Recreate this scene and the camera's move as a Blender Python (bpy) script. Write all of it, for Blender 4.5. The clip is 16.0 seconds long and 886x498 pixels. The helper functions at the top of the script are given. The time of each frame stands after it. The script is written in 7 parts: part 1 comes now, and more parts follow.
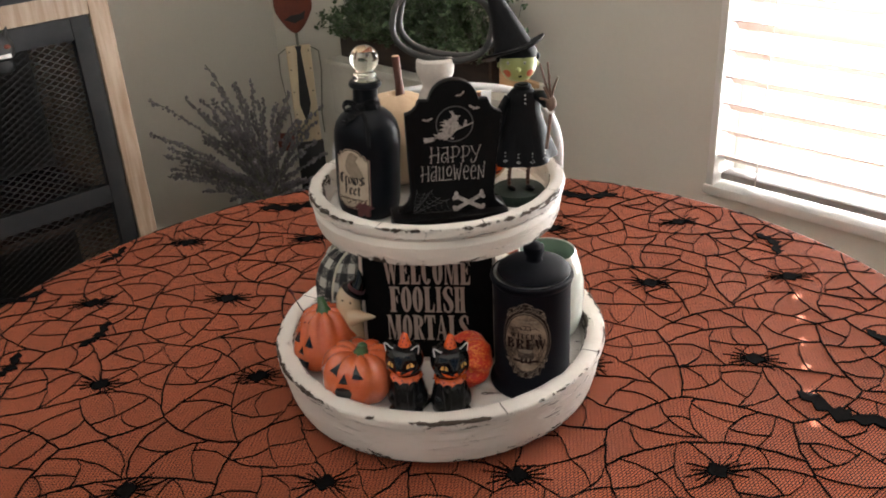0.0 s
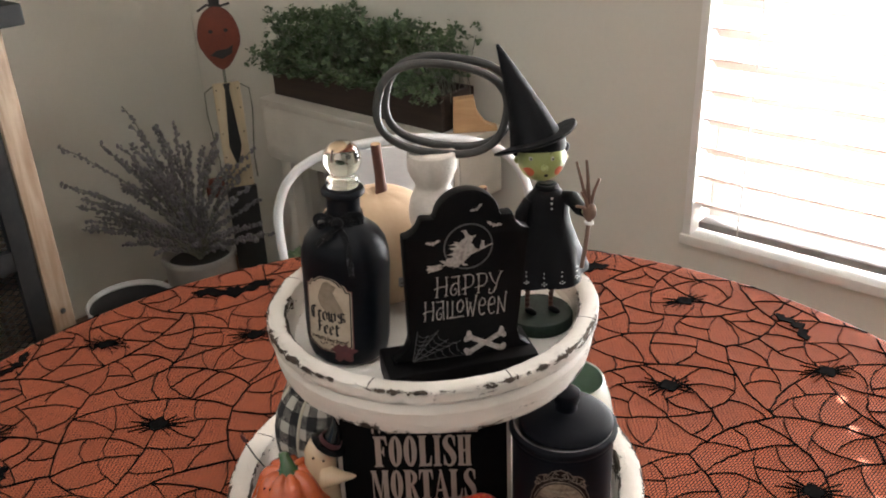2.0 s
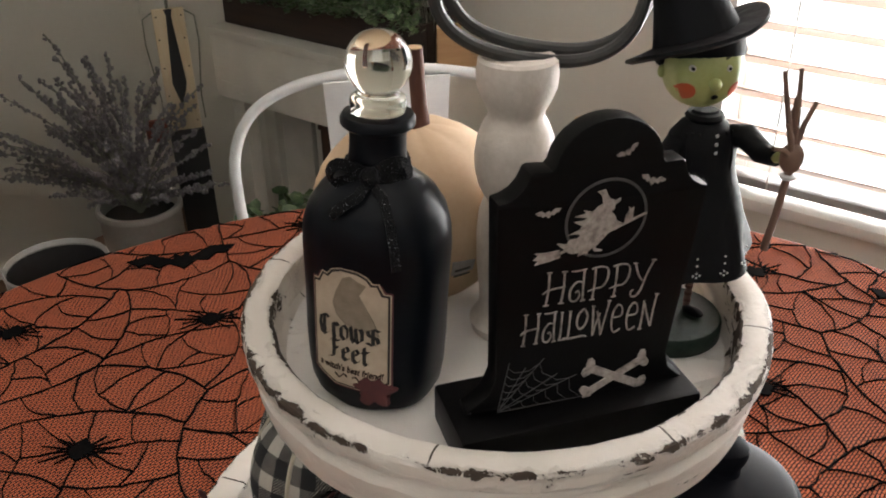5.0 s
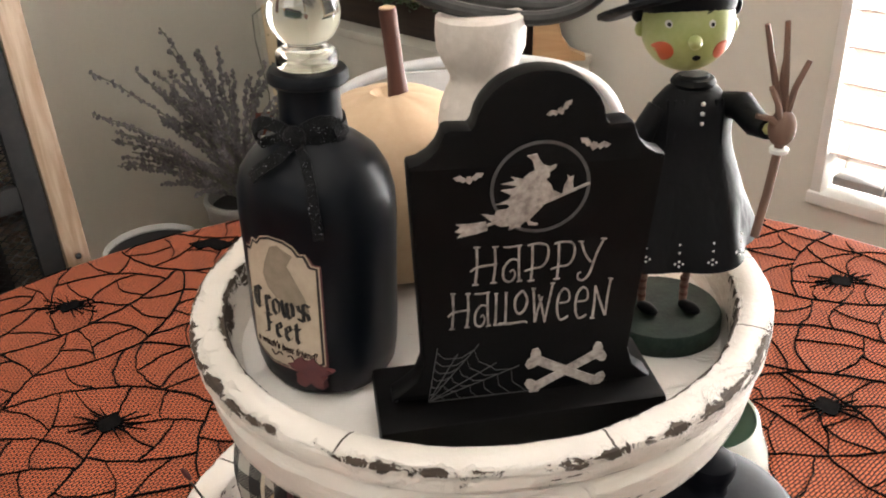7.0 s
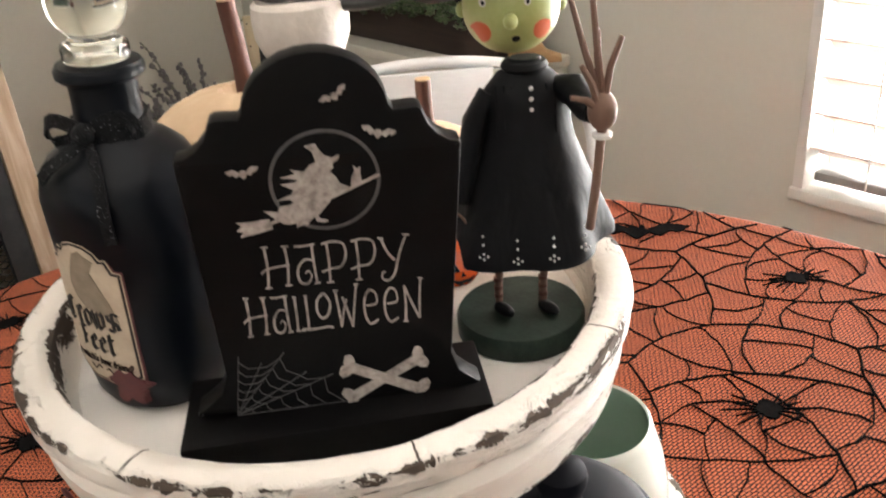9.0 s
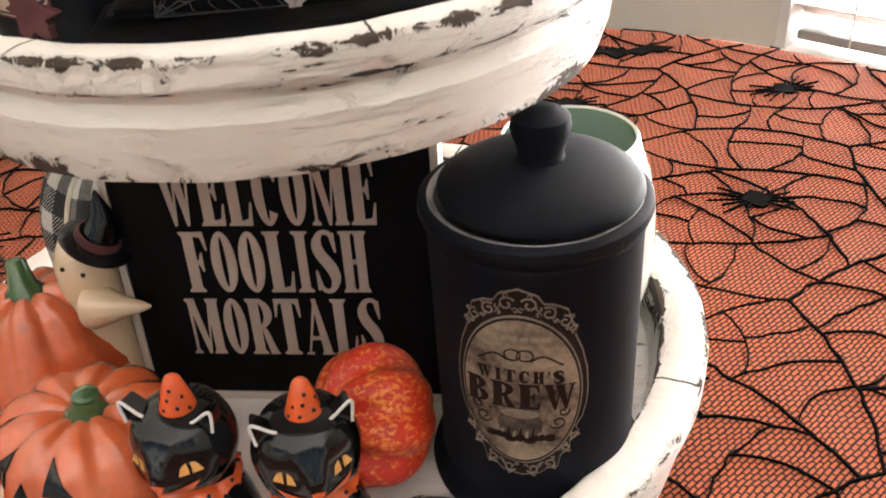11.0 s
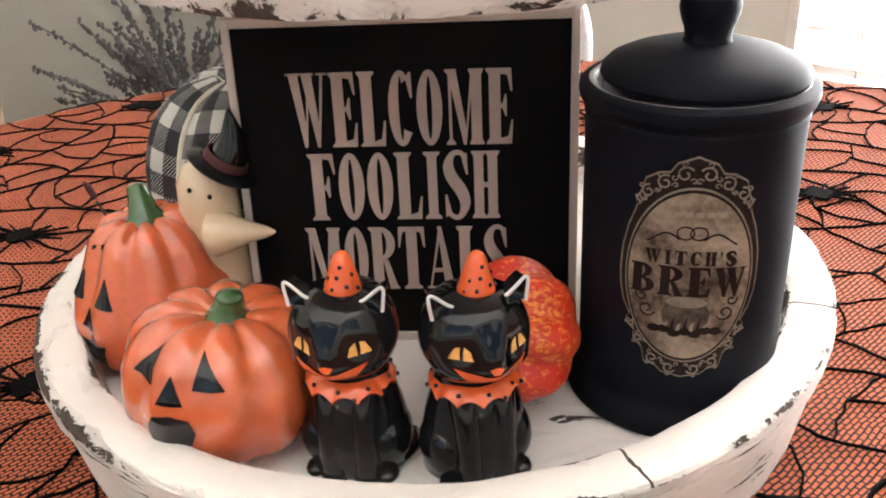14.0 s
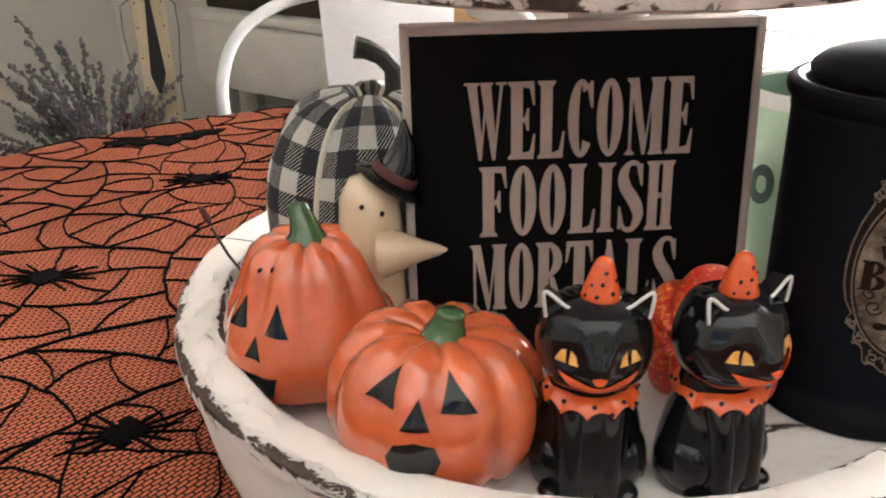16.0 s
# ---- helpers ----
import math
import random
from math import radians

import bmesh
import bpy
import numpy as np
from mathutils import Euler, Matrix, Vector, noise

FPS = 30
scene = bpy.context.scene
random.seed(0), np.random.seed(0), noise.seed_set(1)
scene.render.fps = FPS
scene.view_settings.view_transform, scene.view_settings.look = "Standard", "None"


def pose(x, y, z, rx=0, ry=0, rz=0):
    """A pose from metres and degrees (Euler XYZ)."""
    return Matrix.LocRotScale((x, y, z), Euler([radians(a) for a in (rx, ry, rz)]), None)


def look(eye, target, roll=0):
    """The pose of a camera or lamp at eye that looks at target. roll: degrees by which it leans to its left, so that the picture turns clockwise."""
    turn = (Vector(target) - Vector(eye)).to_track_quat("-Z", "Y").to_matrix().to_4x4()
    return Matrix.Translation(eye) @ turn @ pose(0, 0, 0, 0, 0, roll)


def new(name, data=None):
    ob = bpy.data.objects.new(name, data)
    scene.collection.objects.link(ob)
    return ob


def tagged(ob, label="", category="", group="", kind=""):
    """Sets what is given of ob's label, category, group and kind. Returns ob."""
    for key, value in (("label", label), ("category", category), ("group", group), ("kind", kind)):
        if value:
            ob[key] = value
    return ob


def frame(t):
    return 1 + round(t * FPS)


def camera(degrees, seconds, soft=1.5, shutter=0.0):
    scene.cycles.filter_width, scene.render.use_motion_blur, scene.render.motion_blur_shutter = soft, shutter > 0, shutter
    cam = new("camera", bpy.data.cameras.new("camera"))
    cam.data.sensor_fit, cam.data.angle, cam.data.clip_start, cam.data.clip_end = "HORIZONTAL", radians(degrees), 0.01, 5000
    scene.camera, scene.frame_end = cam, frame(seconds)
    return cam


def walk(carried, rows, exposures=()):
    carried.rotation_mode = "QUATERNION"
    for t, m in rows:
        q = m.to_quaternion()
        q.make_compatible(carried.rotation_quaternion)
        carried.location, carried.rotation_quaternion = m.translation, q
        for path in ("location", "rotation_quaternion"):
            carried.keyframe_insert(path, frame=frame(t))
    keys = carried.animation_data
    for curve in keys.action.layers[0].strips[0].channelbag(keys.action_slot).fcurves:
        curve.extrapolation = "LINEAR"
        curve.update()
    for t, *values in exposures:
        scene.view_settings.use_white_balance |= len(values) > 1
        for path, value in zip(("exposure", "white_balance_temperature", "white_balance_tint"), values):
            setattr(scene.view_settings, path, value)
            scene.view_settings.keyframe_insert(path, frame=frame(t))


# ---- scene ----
cam = camera(53.7, 16.0, soft=1.9, shutter=0.3)
PATH = [
    (0, (-0.012, -0.821, 1.341), (-0.072, 0.965, 0.443), -3.2),
    (0.5, (0.005, -0.784, 1.343), (-0.066, 0.997, 0.437), -2.8),
    (1, (0.003, -0.743, 1.344), (-0.044, 1.051, 0.463), -2.8),
    (1.5, (-0.03, -0.667, 1.345), (-0.009, 1.137, 0.482), -2.8),
    (2, (-0.07, -0.591, 1.344), (0.037, 1.204, 0.468), -2.5),
    (2.5, (-0.098, -0.533, 1.338), (0.103, 1.24, 0.435), -2.1),
    (3, (-0.108, -0.486, 1.328), (0.159, 1.271, 0.409), -1.2),
    (3.5, (-0.126, -0.425, 1.304), (0.168, 1.321, 0.374), -0.4),
    (4, (-0.134, -0.388, 1.284), (0.174, 1.347, 0.339), 0.2),
    (4.5, (-0.129, -0.366, 1.264), (0.162, 1.361, 0.298), 0.1),
    (4.7, (-0.127, -0.357, 1.254), (0.137, 1.366, 0.274), -0.2),
    (6.8, (-0.05, -0.329, 1.211), (-0.105, 1.412, 0.228), -3.1),
    (7, (-0.044, -0.328, 1.211), (-0.116, 1.422, 0.245), -3.1),
    (7.5, (-0.026, -0.324, 1.21), (-0.131, 1.44, 0.273), -3.3),
    (8, (-0.009, -0.323, 1.217), (-0.124, 1.453, 0.305), -3.8),
    (8.5, (0.012, -0.319, 1.214), (-0.109, 1.459, 0.307), -4.6),
    (9, (0.031, -0.308, 1.192), (-0.085, 1.451, 0.247), -5.2),
    (9.5, (0.037, -0.299, 1.159), (-0.066, 1.417, 0.136), -5.0),
    (10, (0.034, -0.302, 1.132), (-0.064, 1.365, 0.031), -4.7),
    (10.2, (0.034, -0.304, 1.12), (-0.061, 1.35, -0.001), -4.8),
    (12.3, (0.002, -0.351, 1.028), (-0.015, 1.395, 0.053), -3.3),
    (12.5, (0.0, -0.354, 1.023), (-0.016, 1.401, 0.064), -3.3),
    (13, (-0.008, -0.352, 1.017), (-0.02, 1.416, 0.083), -3.2),
    (13.5, (-0.03, -0.35, 1.014), (-0.04, 1.425, 0.092), -2.9),
    (14, (-0.047, -0.352, 1.015), (-0.033, 1.431, 0.11), -3.0),
    (14.5, (-0.071, -0.351, 1.023), (-0.001, 1.447, 0.151), -2.8),
    (15, (-0.104, -0.348, 1.018), (0.026, 1.461, 0.177), -2.1),
    (15.5, (-0.136, -0.345, 1.014), (0.072, 1.468, 0.195), -1.7),
    (16, (-0.17, -0.333, 1.001), (0.117, 1.469, 0.184), -1.1),
]
EXPOSURES = [(0.0, -0.92, 6250, 8), (1.5, -0.77, 6200, 8), (4.7, -1.15, 6250, 8), (6.8, -0.38, 6350, 8), (8.5, -0.33, 6400, 8), (10.2, -0.36, 6400, 9), (12.3, 0.3, 6100, 8), (14.0, 0.15, 6050, 8), (16.0, -0.10, 6050, 8)]
walk(cam, [(t, look(eye, target, roll)) for t, eye, target, roll in PATH], EXPOSURES)

# ---- world, light, exposure ----
world = bpy.data.worlds.new("world")
scene.world = world
world.use_nodes = True
wn = world.node_tree.nodes
sky = wn.new("ShaderNodeTexSky")
sky.sky_type, sky.sun_disc = "NISHITA", False
sky.sun_elevation, sky.sun_rotation = radians(47.7), radians(15.7)
wn["Background"].inputs["Strength"].default_value = 0.1
world.node_tree.links.new(sky.outputs[0], wn["Background"].inputs["Color"])


def lamp(name, kind, m, energy, color, **more):
    data = bpy.data.lights.new(name, kind)
    data.energy, data.color = energy, color
    for key, value in more.items():
        if key == "size":
            data.size = value
        elif key == "size_y":
            data.shape, data.size_y = "RECTANGLE", value
        elif key == "angle":
            data.angle = value
        elif key == "spread":
            data.spread = value
    ob = new(name, data)
    ob.matrix_world = m
    return ob


lamp("sun", "SUN", look((2.7, 9.6, 11.75), (0, 0, 0.75)), 70.0, (1.0, 0.97, 0.92), angle=radians(0.25))
ROOM = pose(-0.66, 2.26, 0, 0, 0, -45)
# daylight through the window by the table; side and rear lamps are added fill
lamp("window_light", "AREA", ROOM @ look((2.25, 0.42, 1.30), (2.25, -1.0, 1.15)), 1050.0, (1.0, 0.965, 0.93), size=3.0, size_y=2.2)
# unseen fill from two windows added behind the camera, aimed at the ceiling
lamp("added_side_fill", "AREA", ROOM @ look((4.26, -2.2, 1.6), (3.4, -2.0, 2.55)), 25.0, (1.0, 0.93, 0.86), size=1.5, size_y=1.2, spread=radians(105))
lamp("added_rear_fill", "AREA", ROOM @ look((2.3, -4.56, 1.45), (2.2, -3.5, 2.6)), 52.0, (1.0, 0.92, 0.84), size=2.6, size_y=1.7, spread=radians(105))


# ---- materials ----
def material(name, base, rough=0.6, metal=0.0, **extra):
    """A principled material; returns it with its node tree, shader and links."""
    mat = bpy.data.materials.new(name)
    mat.use_nodes = True
    shader = mat.node_tree.nodes["Principled BSDF"]
    shader.inputs["Base Color"].default_value = (*base, 1)
    shader.inputs["Roughness"].default_value = rough
    shader.inputs["Metallic"].default_value = metal
    for key, value in extra.items():
        shader.inputs[key.replace("_", " ")].default_value = value
    return mat


class Nodes:
    """Short-hand for building node trees."""

    def __init__(self, mat):
        self.tree = mat.node_tree
        self.shader = self.tree.nodes["Principled BSDF"]

    def add(self, kind, values=(), **props):
        node = self.tree.nodes.new(kind)
        for key, value in props.items():
            if key == "operation":
                node.operation = value
            elif key == "data_type":
                node.data_type = value
            elif key == "blend_type":
                node.blend_type = value
            elif key == "feature":
                node.feature = value
            elif key == "attribute_name":
                node.attribute_name = value
            elif key == "wave_type":
                node.wave_type = value
        for key, value in dict(values).items():
            if isinstance(value, bpy.types.NodeSocket):
                self.tree.links.new(value, node.inputs[key])
            else:
                node.inputs[key].default_value = value
        return node

    def coords(self, scale=(1, 1, 1), rotation=(0, 0, 0)):
        c = self.add("ShaderNodeTexCoord")
        return self.add("ShaderNodeMapping", {"Vector": c.outputs["Object"], "Scale": scale, "Rotation": rotation}).outputs[0]

    def noise(self, scale, detail=4.0, rough=0.55, vector=None, distortion=0.0):
        values = {"Scale": scale, "Detail": detail, "Roughness": rough, "Distortion": distortion}
        values["Vector"] = vector if vector is not None else self.coords()
        return self.add("ShaderNodeTexNoise", values).outputs["Fac"]

    def ramp(self, fac, stops):
        node = self.add("ShaderNodeValToRGB", {"Fac": fac})
        ends = node.color_ramp.elements
        while len(ends) < len(stops):
            ends.new(0.5)
        for end, (place, color) in zip(ends, stops):
            end.position = place
            end.color = (*color, 1) if isinstance(color, tuple) else (color, color, color, 1)
        return node.outputs["Color"]

    def mix(self, fac, a, b):
        node = self.tree.nodes.new("ShaderNodeMix")
        node.data_type = "RGBA"
        for slot, value in ((0, fac), (6, a), (7, b)):
            if isinstance(value, bpy.types.NodeSocket):
                self.tree.links.new(value, node.inputs[slot])
            else:
                node.inputs[slot].default_value = value if slot == 0 else (*value, 1)
        return node.outputs[2]

    def math(self, operation, a, b=0.0):
        node = self.tree.nodes.new("ShaderNodeMath")
        node.operation = operation
        for slot, value in ((0, a), (1, b)):
            if isinstance(value, bpy.types.NodeSocket):
                self.tree.links.new(value, node.inputs[slot])
            else:
                node.inputs[slot].default_value = value
        return node.outputs[0]

    def to(self, socket, value):
        self.tree.links.new(value, self.shader.inputs[socket])

    def bump(self, height, strength=0.3, distance=0.001):
        node = self.add("ShaderNodeBump", {"Height": height, "Strength": strength, "Distance": distance})
        self.to("Normal", node.outputs[0])


def mottled(name, a, b, scale, rough=0.6, metal=0.0, fine=None, bump=0.2, depth=0.001, rough_var=0.1, **extra):
    """A surface that wanders between two colours at two scales, with fine relief."""
    mat = material(name, a, rough, metal, **extra)
    n = Nodes(mat)
    big = n.noise(scale, 5.0)
    small = n.noise(fine or scale * 9, 3.0)
    both = n.math("ADD", n.math("MULTIPLY", big, 0.7), n.math("MULTIPLY", small, 0.3))
    n.to("Base Color", n.mix(n.ramp(both, ((0.35, 0.0), (0.65, 1.0))), a, b))
    n.to("Roughness", n.math("ADD", n.math("MULTIPLY", big, 2 * rough_var), rough - rough_var))
    n.bump(both, bump, depth)
    return mat


def wood(name, a, b, scale=(3, 60, 60), rough=0.55, bump=0.25, depth=0.0008):
    mat = material(name, a, rough)
    n = Nodes(mat)
    v = n.coords(scale)
    grain = n.noise(1.0, 6.0, 0.6, v, 0.4)
    wide = n.noise(4.0, 3.0)
    both = n.math("ADD", n.math("MULTIPLY", grain, 0.75), n.math("MULTIPLY", wide, 0.25))
    n.to("Base Color", n.mix(n.ramp(both, ((0.38, 0.0), (0.62, 1.0))), a, b))
    n.bump(grain, bump, depth)
    return mat


def chipped(name, paint, bare, chip_scale=105.0, amount=0.215, stretch=(1, 1, 1), cracking=0.62, radius=0.0):
    """Chalky paint, worn through to the wood where the mesh's wear attribute is high; radius: flakes run round a turned thing."""
    mat = material(name, paint, 0.62)
    n = Nodes(mat)
    v, w = n.coords(stretch), n.coords((26, 26, 420))
    if radius:
        axes = n.add("ShaderNodeSeparateXYZ", {"Vector": n.coords()})
        x, y, z = axes.outputs
        round_ = n.math("MULTIPLY", n.math("ARCTAN2", y, x), radius)
        out = n.math("SQRT", n.math("ADD", n.math("MULTIPLY", x, x), n.math("MULTIPLY", y, y)))
        v = n.add("ShaderNodeCombineXYZ", {0: n.math("MULTIPLY", round_, 0.62), 1: out, 2: z}).outputs[0]
        w = n.add("ShaderNodeCombineXYZ", {0: n.math("MULTIPLY", round_, 34.0), 1: 3.0, 2: n.math("MULTIPLY", z, 330.0)}).outputs[0]
    wear = n.add("ShaderNodeAttribute", attribute_name="wear").outputs["Fac"]
    flakes = n.noise(chip_scale, 6.0, 0.72, v, 0.9)
    patches = n.noise(chip_scale * 0.22, 3.0, 0.5, v)
    sum_ = n.math("ADD", n.math("MULTIPLY", flakes, 0.62), n.math("MULTIPLY", patches, 0.55))
    level = n.math("ADD", sum_, n.math("MULTIPLY", wear, amount))
    up = n.add("ShaderNodeSeparateXYZ", {"Vector": n.add("ShaderNodeNewGeometry").outputs["Normal"]}).outputs[2]
    steep = n.math("SUBTRACT", 1.0, n.math("ABSOLUTE", up))
    cracks = n.math("MULTIPLY", n.noise(1.0, 5.0, 0.65, w, 0.4), n.math("POWER", steep, 0.15))
    gaps = n.noise(11.0, 2.0)
    level = n.math("MAXIMUM", level, n.math("ADD", n.math("MULTIPLY", cracks, 0.75), n.math("MULTIPLY", gaps, cracking)))
    if radius:
        turned = n.math("ADD", n.math("DIVIDE", round_, 0.118), n.math("MULTIPLY", n.noise(60.0, 3.0), 0.05))
        seam = n.math("LESS_THAN", n.math("ABSOLUTE", n.math("SUBTRACT", n.math("FRACT", turned), 0.5)), 0.0045)
        level = n.math("MAXIMUM", level, n.math("MULTIPLY", n.math("MULTIPLY", seam, n.math("GREATER_THAN", up, 0.6)), n.math("ADD", gaps, 0.33)))
    chip = n.ramp(level, ((0.80, 0.0), (0.815, 1.0)))
    tone = n.noise(14.0, 4.0, 0.5)
    ground = n.mix(n.ramp(tone, ((0.35, 0.0), (0.7, 1.0))), paint, tuple(c * 0.88 for c in paint))
    rust = n.mix(n.noise(160.0, 3.0), bare, tuple(c * 0.35 for c in bare))
    n.to("Base Color", n.mix(chip, ground, rust))
    n.to("Roughness", n.mix(chip, (0.55, 0.55, 0.55), (0.85, 0.85, 0.85)))
    curled = n.ramp(level, ((0.72, 0.0), (0.80, 1.0)))
    brushed = n.noise(1.0, 4.0, 0.6, w)
    relief = n.math("ADD", n.math("MULTIPLY", n.noise(26.0, 6.0, 0.6, n.coords((1, 1, 2.6))), 0.6), n.math("MULTIPLY", brushed, 0.18))
    relief = n.math("SUBTRACT", n.math("ADD", relief, n.math("MULTIPLY", curled, 0.25)), n.math("MULTIPLY", chip, 1.1))
    n.bump(relief, 0.9, 0.003)
    return mat


def scratched_black(name, base=(0.011, 0.010, 0.011), rough=0.5):
    mat = material(name, base, rough)
    n = Nodes(mat)
    fine = n.noise(420.0, 2.0)
    dusty = n.noise(35.0, 5.0, 0.65)
    n.to("Base Color", n.mix(n.ramp(dusty, ((0.5, 0.0), (0.85, 1.0))), base, tuple(c * 2.2 for c in base)))
    n.to("Roughness", n.math("ADD", n.math("MULTIPLY", dusty, 0.2), rough - 0.1))
    n.bump(fine, 0.12, 0.0004)
    return mat


def glazed(name, a, b, scale=30.0, rough=0.12, uneven=0.06, **extra):
    mat = mottled(name, a, b, scale, rough, bump=uneven, depth=0.0006, rough_var=0.04, **extra)
    mat.node_tree.nodes["Principled BSDF"].inputs["Coat Weight"].default_value = 0.55
    mat.node_tree.nodes["Principled BSDF"].inputs["Coat Roughness"].default_value = 0.04
    return mat


def wall_paint(name, a, b):
    mat = mottled(name, a, b, 1.3, 0.8, fine=90.0, bump=0.35, depth=0.0012)
    return mat


M_WALL = wall_paint("wall_paint", (0.64, 0.615, 0.55), (0.68, 0.655, 0.585))
M_CEIL = wall_paint("ceiling_paint", (0.84, 0.83, 0.80), (0.87, 0.86, 0.83))
M_FLOOR = wood("floor_wood", (0.13, 0.075, 0.045), (0.22, 0.13, 0.08), (2, 30, 30))
M_TRIM = mottled("white_trim", (0.80, 0.78, 0.75), (0.74, 0.72, 0.68), 6.0, 0.45)
M_TRAY = chipped("chipped_white_paint", (0.80, 0.745, 0.685), (0.085, 0.058, 0.042), 105.0, 0.245, cracking=0.575, radius=0.15)
M_TRAYFLOOR = chipped("tray_bed_paint", (0.82, 0.78, 0.74), (0.10, 0.075, 0.06), 28.0, 0.12, (1, 3, 1), 0.3)
M_POST = mottled("post_paint", (0.74, 0.67, 0.61), (0.58, 0.51, 0.45), 34.0, 0.65, bump=0.6, depth=0.002)
M_IRON = mottled("dark_iron", (0.035, 0.034, 0.033), (0.060, 0.057, 0.054), 40.0, 0.5, 0.2, bump=0.15)
M_CREAM = mottled("cream_gourd", (0.50, 0.35, 0.22), (0.56, 0.41, 0.27), 11.0, 0.7, fine=260.0, bump=0.2)
M_STEM = wood("stem_bark", (0.055, 0.018, 0.013), (0.14, 0.052, 0.034), (60, 60, 8), 0.7)
M_CUT = mottled("cut_wood", (0.55, 0.40, 0.25), (0.42, 0.28, 0.16), 80.0, 0.8)
M_TOMB = scratched_black("tomb_black", (0.0034, 0.0030, 0.0032), 0.42)
M_CHALK = mottled("chalk_print", (0.46, 0.40, 0.36), (0.30, 0.265, 0.24), 120.0, 0.7)
nk = Nodes(M_CHALK)
worn_off = nk.math("ADD", nk.math("MULTIPLY", nk.noise(420.0, 3.0, 0.6), 0.5), nk.math("MULTIPLY", nk.noise(95.0, 3.0), 0.5))
nk.to("Base Color", nk.ramp(worn_off, ((0.34, (0.10, 0.088, 0.082)), (0.48, (0.29, 0.25, 0.23)), (0.66, (0.46, 0.41, 0.375)))))
M_GREY = mottled("grey_print", (0.085, 0.08, 0.08), (0.05, 0.047, 0.047), 200.0, 0.7)
M_BOTTLE = mottled("matte_black_glass", (0.003, 0.0036, 0.0055), (0.005, 0.006, 0.009), 20.0, 0.33, bump=0.03)
M_PAPER = mottled("old_paper", (0.48, 0.39, 0.30), (0.37, 0.29, 0.215), 40.0, 0.75, fine=300.0)
M_INK = mottled("black_ink", (0.02, 0.017, 0.016), (0.035, 0.03, 0.028), 200.0, 0.7)
M_SEPIA = mottled("sepia_ink", (0.20, 0.16, 0.12), (0.27, 0.22, 0.17), 200.0, 0.75)
M_BROWN = mottled("brown_ink", (0.012, 0.006, 0.005), (0.024, 0.011, 0.009), 160.0, 0.75)
M_WINE = mottled("wine_ink", (0.07, 0.018, 0.022), (0.11, 0.03, 0.03), 160.0, 0.7)
M_GLASS = material("clear_glass", (0.95, 0.96, 0.88), 0.02, Transmission_Weight=1.0, IOR=1.48)
M_RIBBON = mottled("glitter_ribbon", (0.003, 0.003, 0.004), (0.006, 0.006, 0.007), 300.0, 0.5, fine=1500.0)
ng = Nodes(M_RIBBON)
glints = ng.noise(1500.0, 1.0)
ng.to("Base Color", ng.mix(ng.ramp(glints, ((0.70, 0.0), (0.74, 1.0))), (0.004, 0.004, 0.005), (0.42, 0.42, 0.45)))
ng.bump(ng.math("ADD", glints, ng.noise(260.0, 3.0)), 0.9, 0.001)
M_CANISTER = mottled("matte_navy_black", (0.0042, 0.0046, 0.0075), (0.0065, 0.0068, 0.0100), 12.0, 0.62, fine=500.0, bump=0.05)
M_LINER = mottled("grey_ceramic", (0.32, 0.31, 0.315), (0.25, 0.245, 0.25), 30.0, 0.3)
M_MUG = glazed("white_glaze", (0.76, 0.79, 0.74), (0.73, 0.77, 0.71), 8.0, 0.1)
M_MINT = glazed("green_glaze", (0.38, 0.50, 0.41), (0.33, 0.45, 0.36), 10.0, 0.15)
M_BLACKCER = glazed("black_glaze", (0.006, 0.006, 0.007), (0.009, 0.009, 0.010), 20.0, 0.11, 0.14)
M_ORANGE = glazed("orange_glaze", (0.60, 0.128, 0.040), (0.50, 0.086, 0.026), 34.0, 0.18, 0.45)
M_ORANGE2 = glazed("bright_orange_paint", (0.72, 0.11, 0.022), (0.64, 0.088, 0.018), 60.0, 0.2)
M_WHITEP = mottled("white_paint_line", (0.75, 0.74, 0.72), (0.62, 0.61, 0.6), 90.0, 0.35)
M_EYE = mottled("amber_paint", (0.74, 0.42, 0.13), (0.66, 0.32, 0.08), 120.0, 0.25)
M_GREENST = glazed("green_stem_glaze", (0.03, 0.075, 0.025), (0.05, 0.11, 0.035), 60.0, 0.2)
M_GHOST = glazed("ivory_glaze", (0.62, 0.46, 0.30), (0.66, 0.52, 0.36), 20.0, 0.15)
M_SIGNBLACK = mottled("sign_black", (0.0062, 0.0056, 0.0056), (0.0085, 0.0076, 0.0074), 60.0, 0.6)
M_SIGNFRAME = mottled("sign_frame", (0.56, 0.49, 0.43), (0.50, 0.43, 0.38), 30.0, 0.6)
M_SKIN = mottled("green_resin", (0.34, 0.38, 0.13), (0.42, 0.45, 0.20), 60.0, 0.4, bump=0.1)
M_BLUSH = mottled("red_blush", (0.55, 0.10, 0.03), (0.48, 0.10, 0.04), 150.0, 0.5)
M_DRESS = scratched_black("black_resin", (0.0038, 0.0038, 0.005), 0.6)
nd = Nodes(M_DRESS)
folds = nd.math("ADD", nd.noise(1.0, 2.0, 0.5, nd.coords((75, 75, 26)), 0.6), nd.math("MULTIPLY", nd.noise(420.0, 2.0), 0.10))
nd.bump(folds, 0.55, 0.0022)
M_BASEGR = mottled("dark_green_resin", (0.008, 0.016, 0.012), (0.026, 0.040, 0.031), 90.0, 0.5, bump=0.5)
M_TWIG = wood("twig_bark", (0.12, 0.065, 0.048), (0.20, 0.12, 0.085), (90, 90, 12), 0.7)

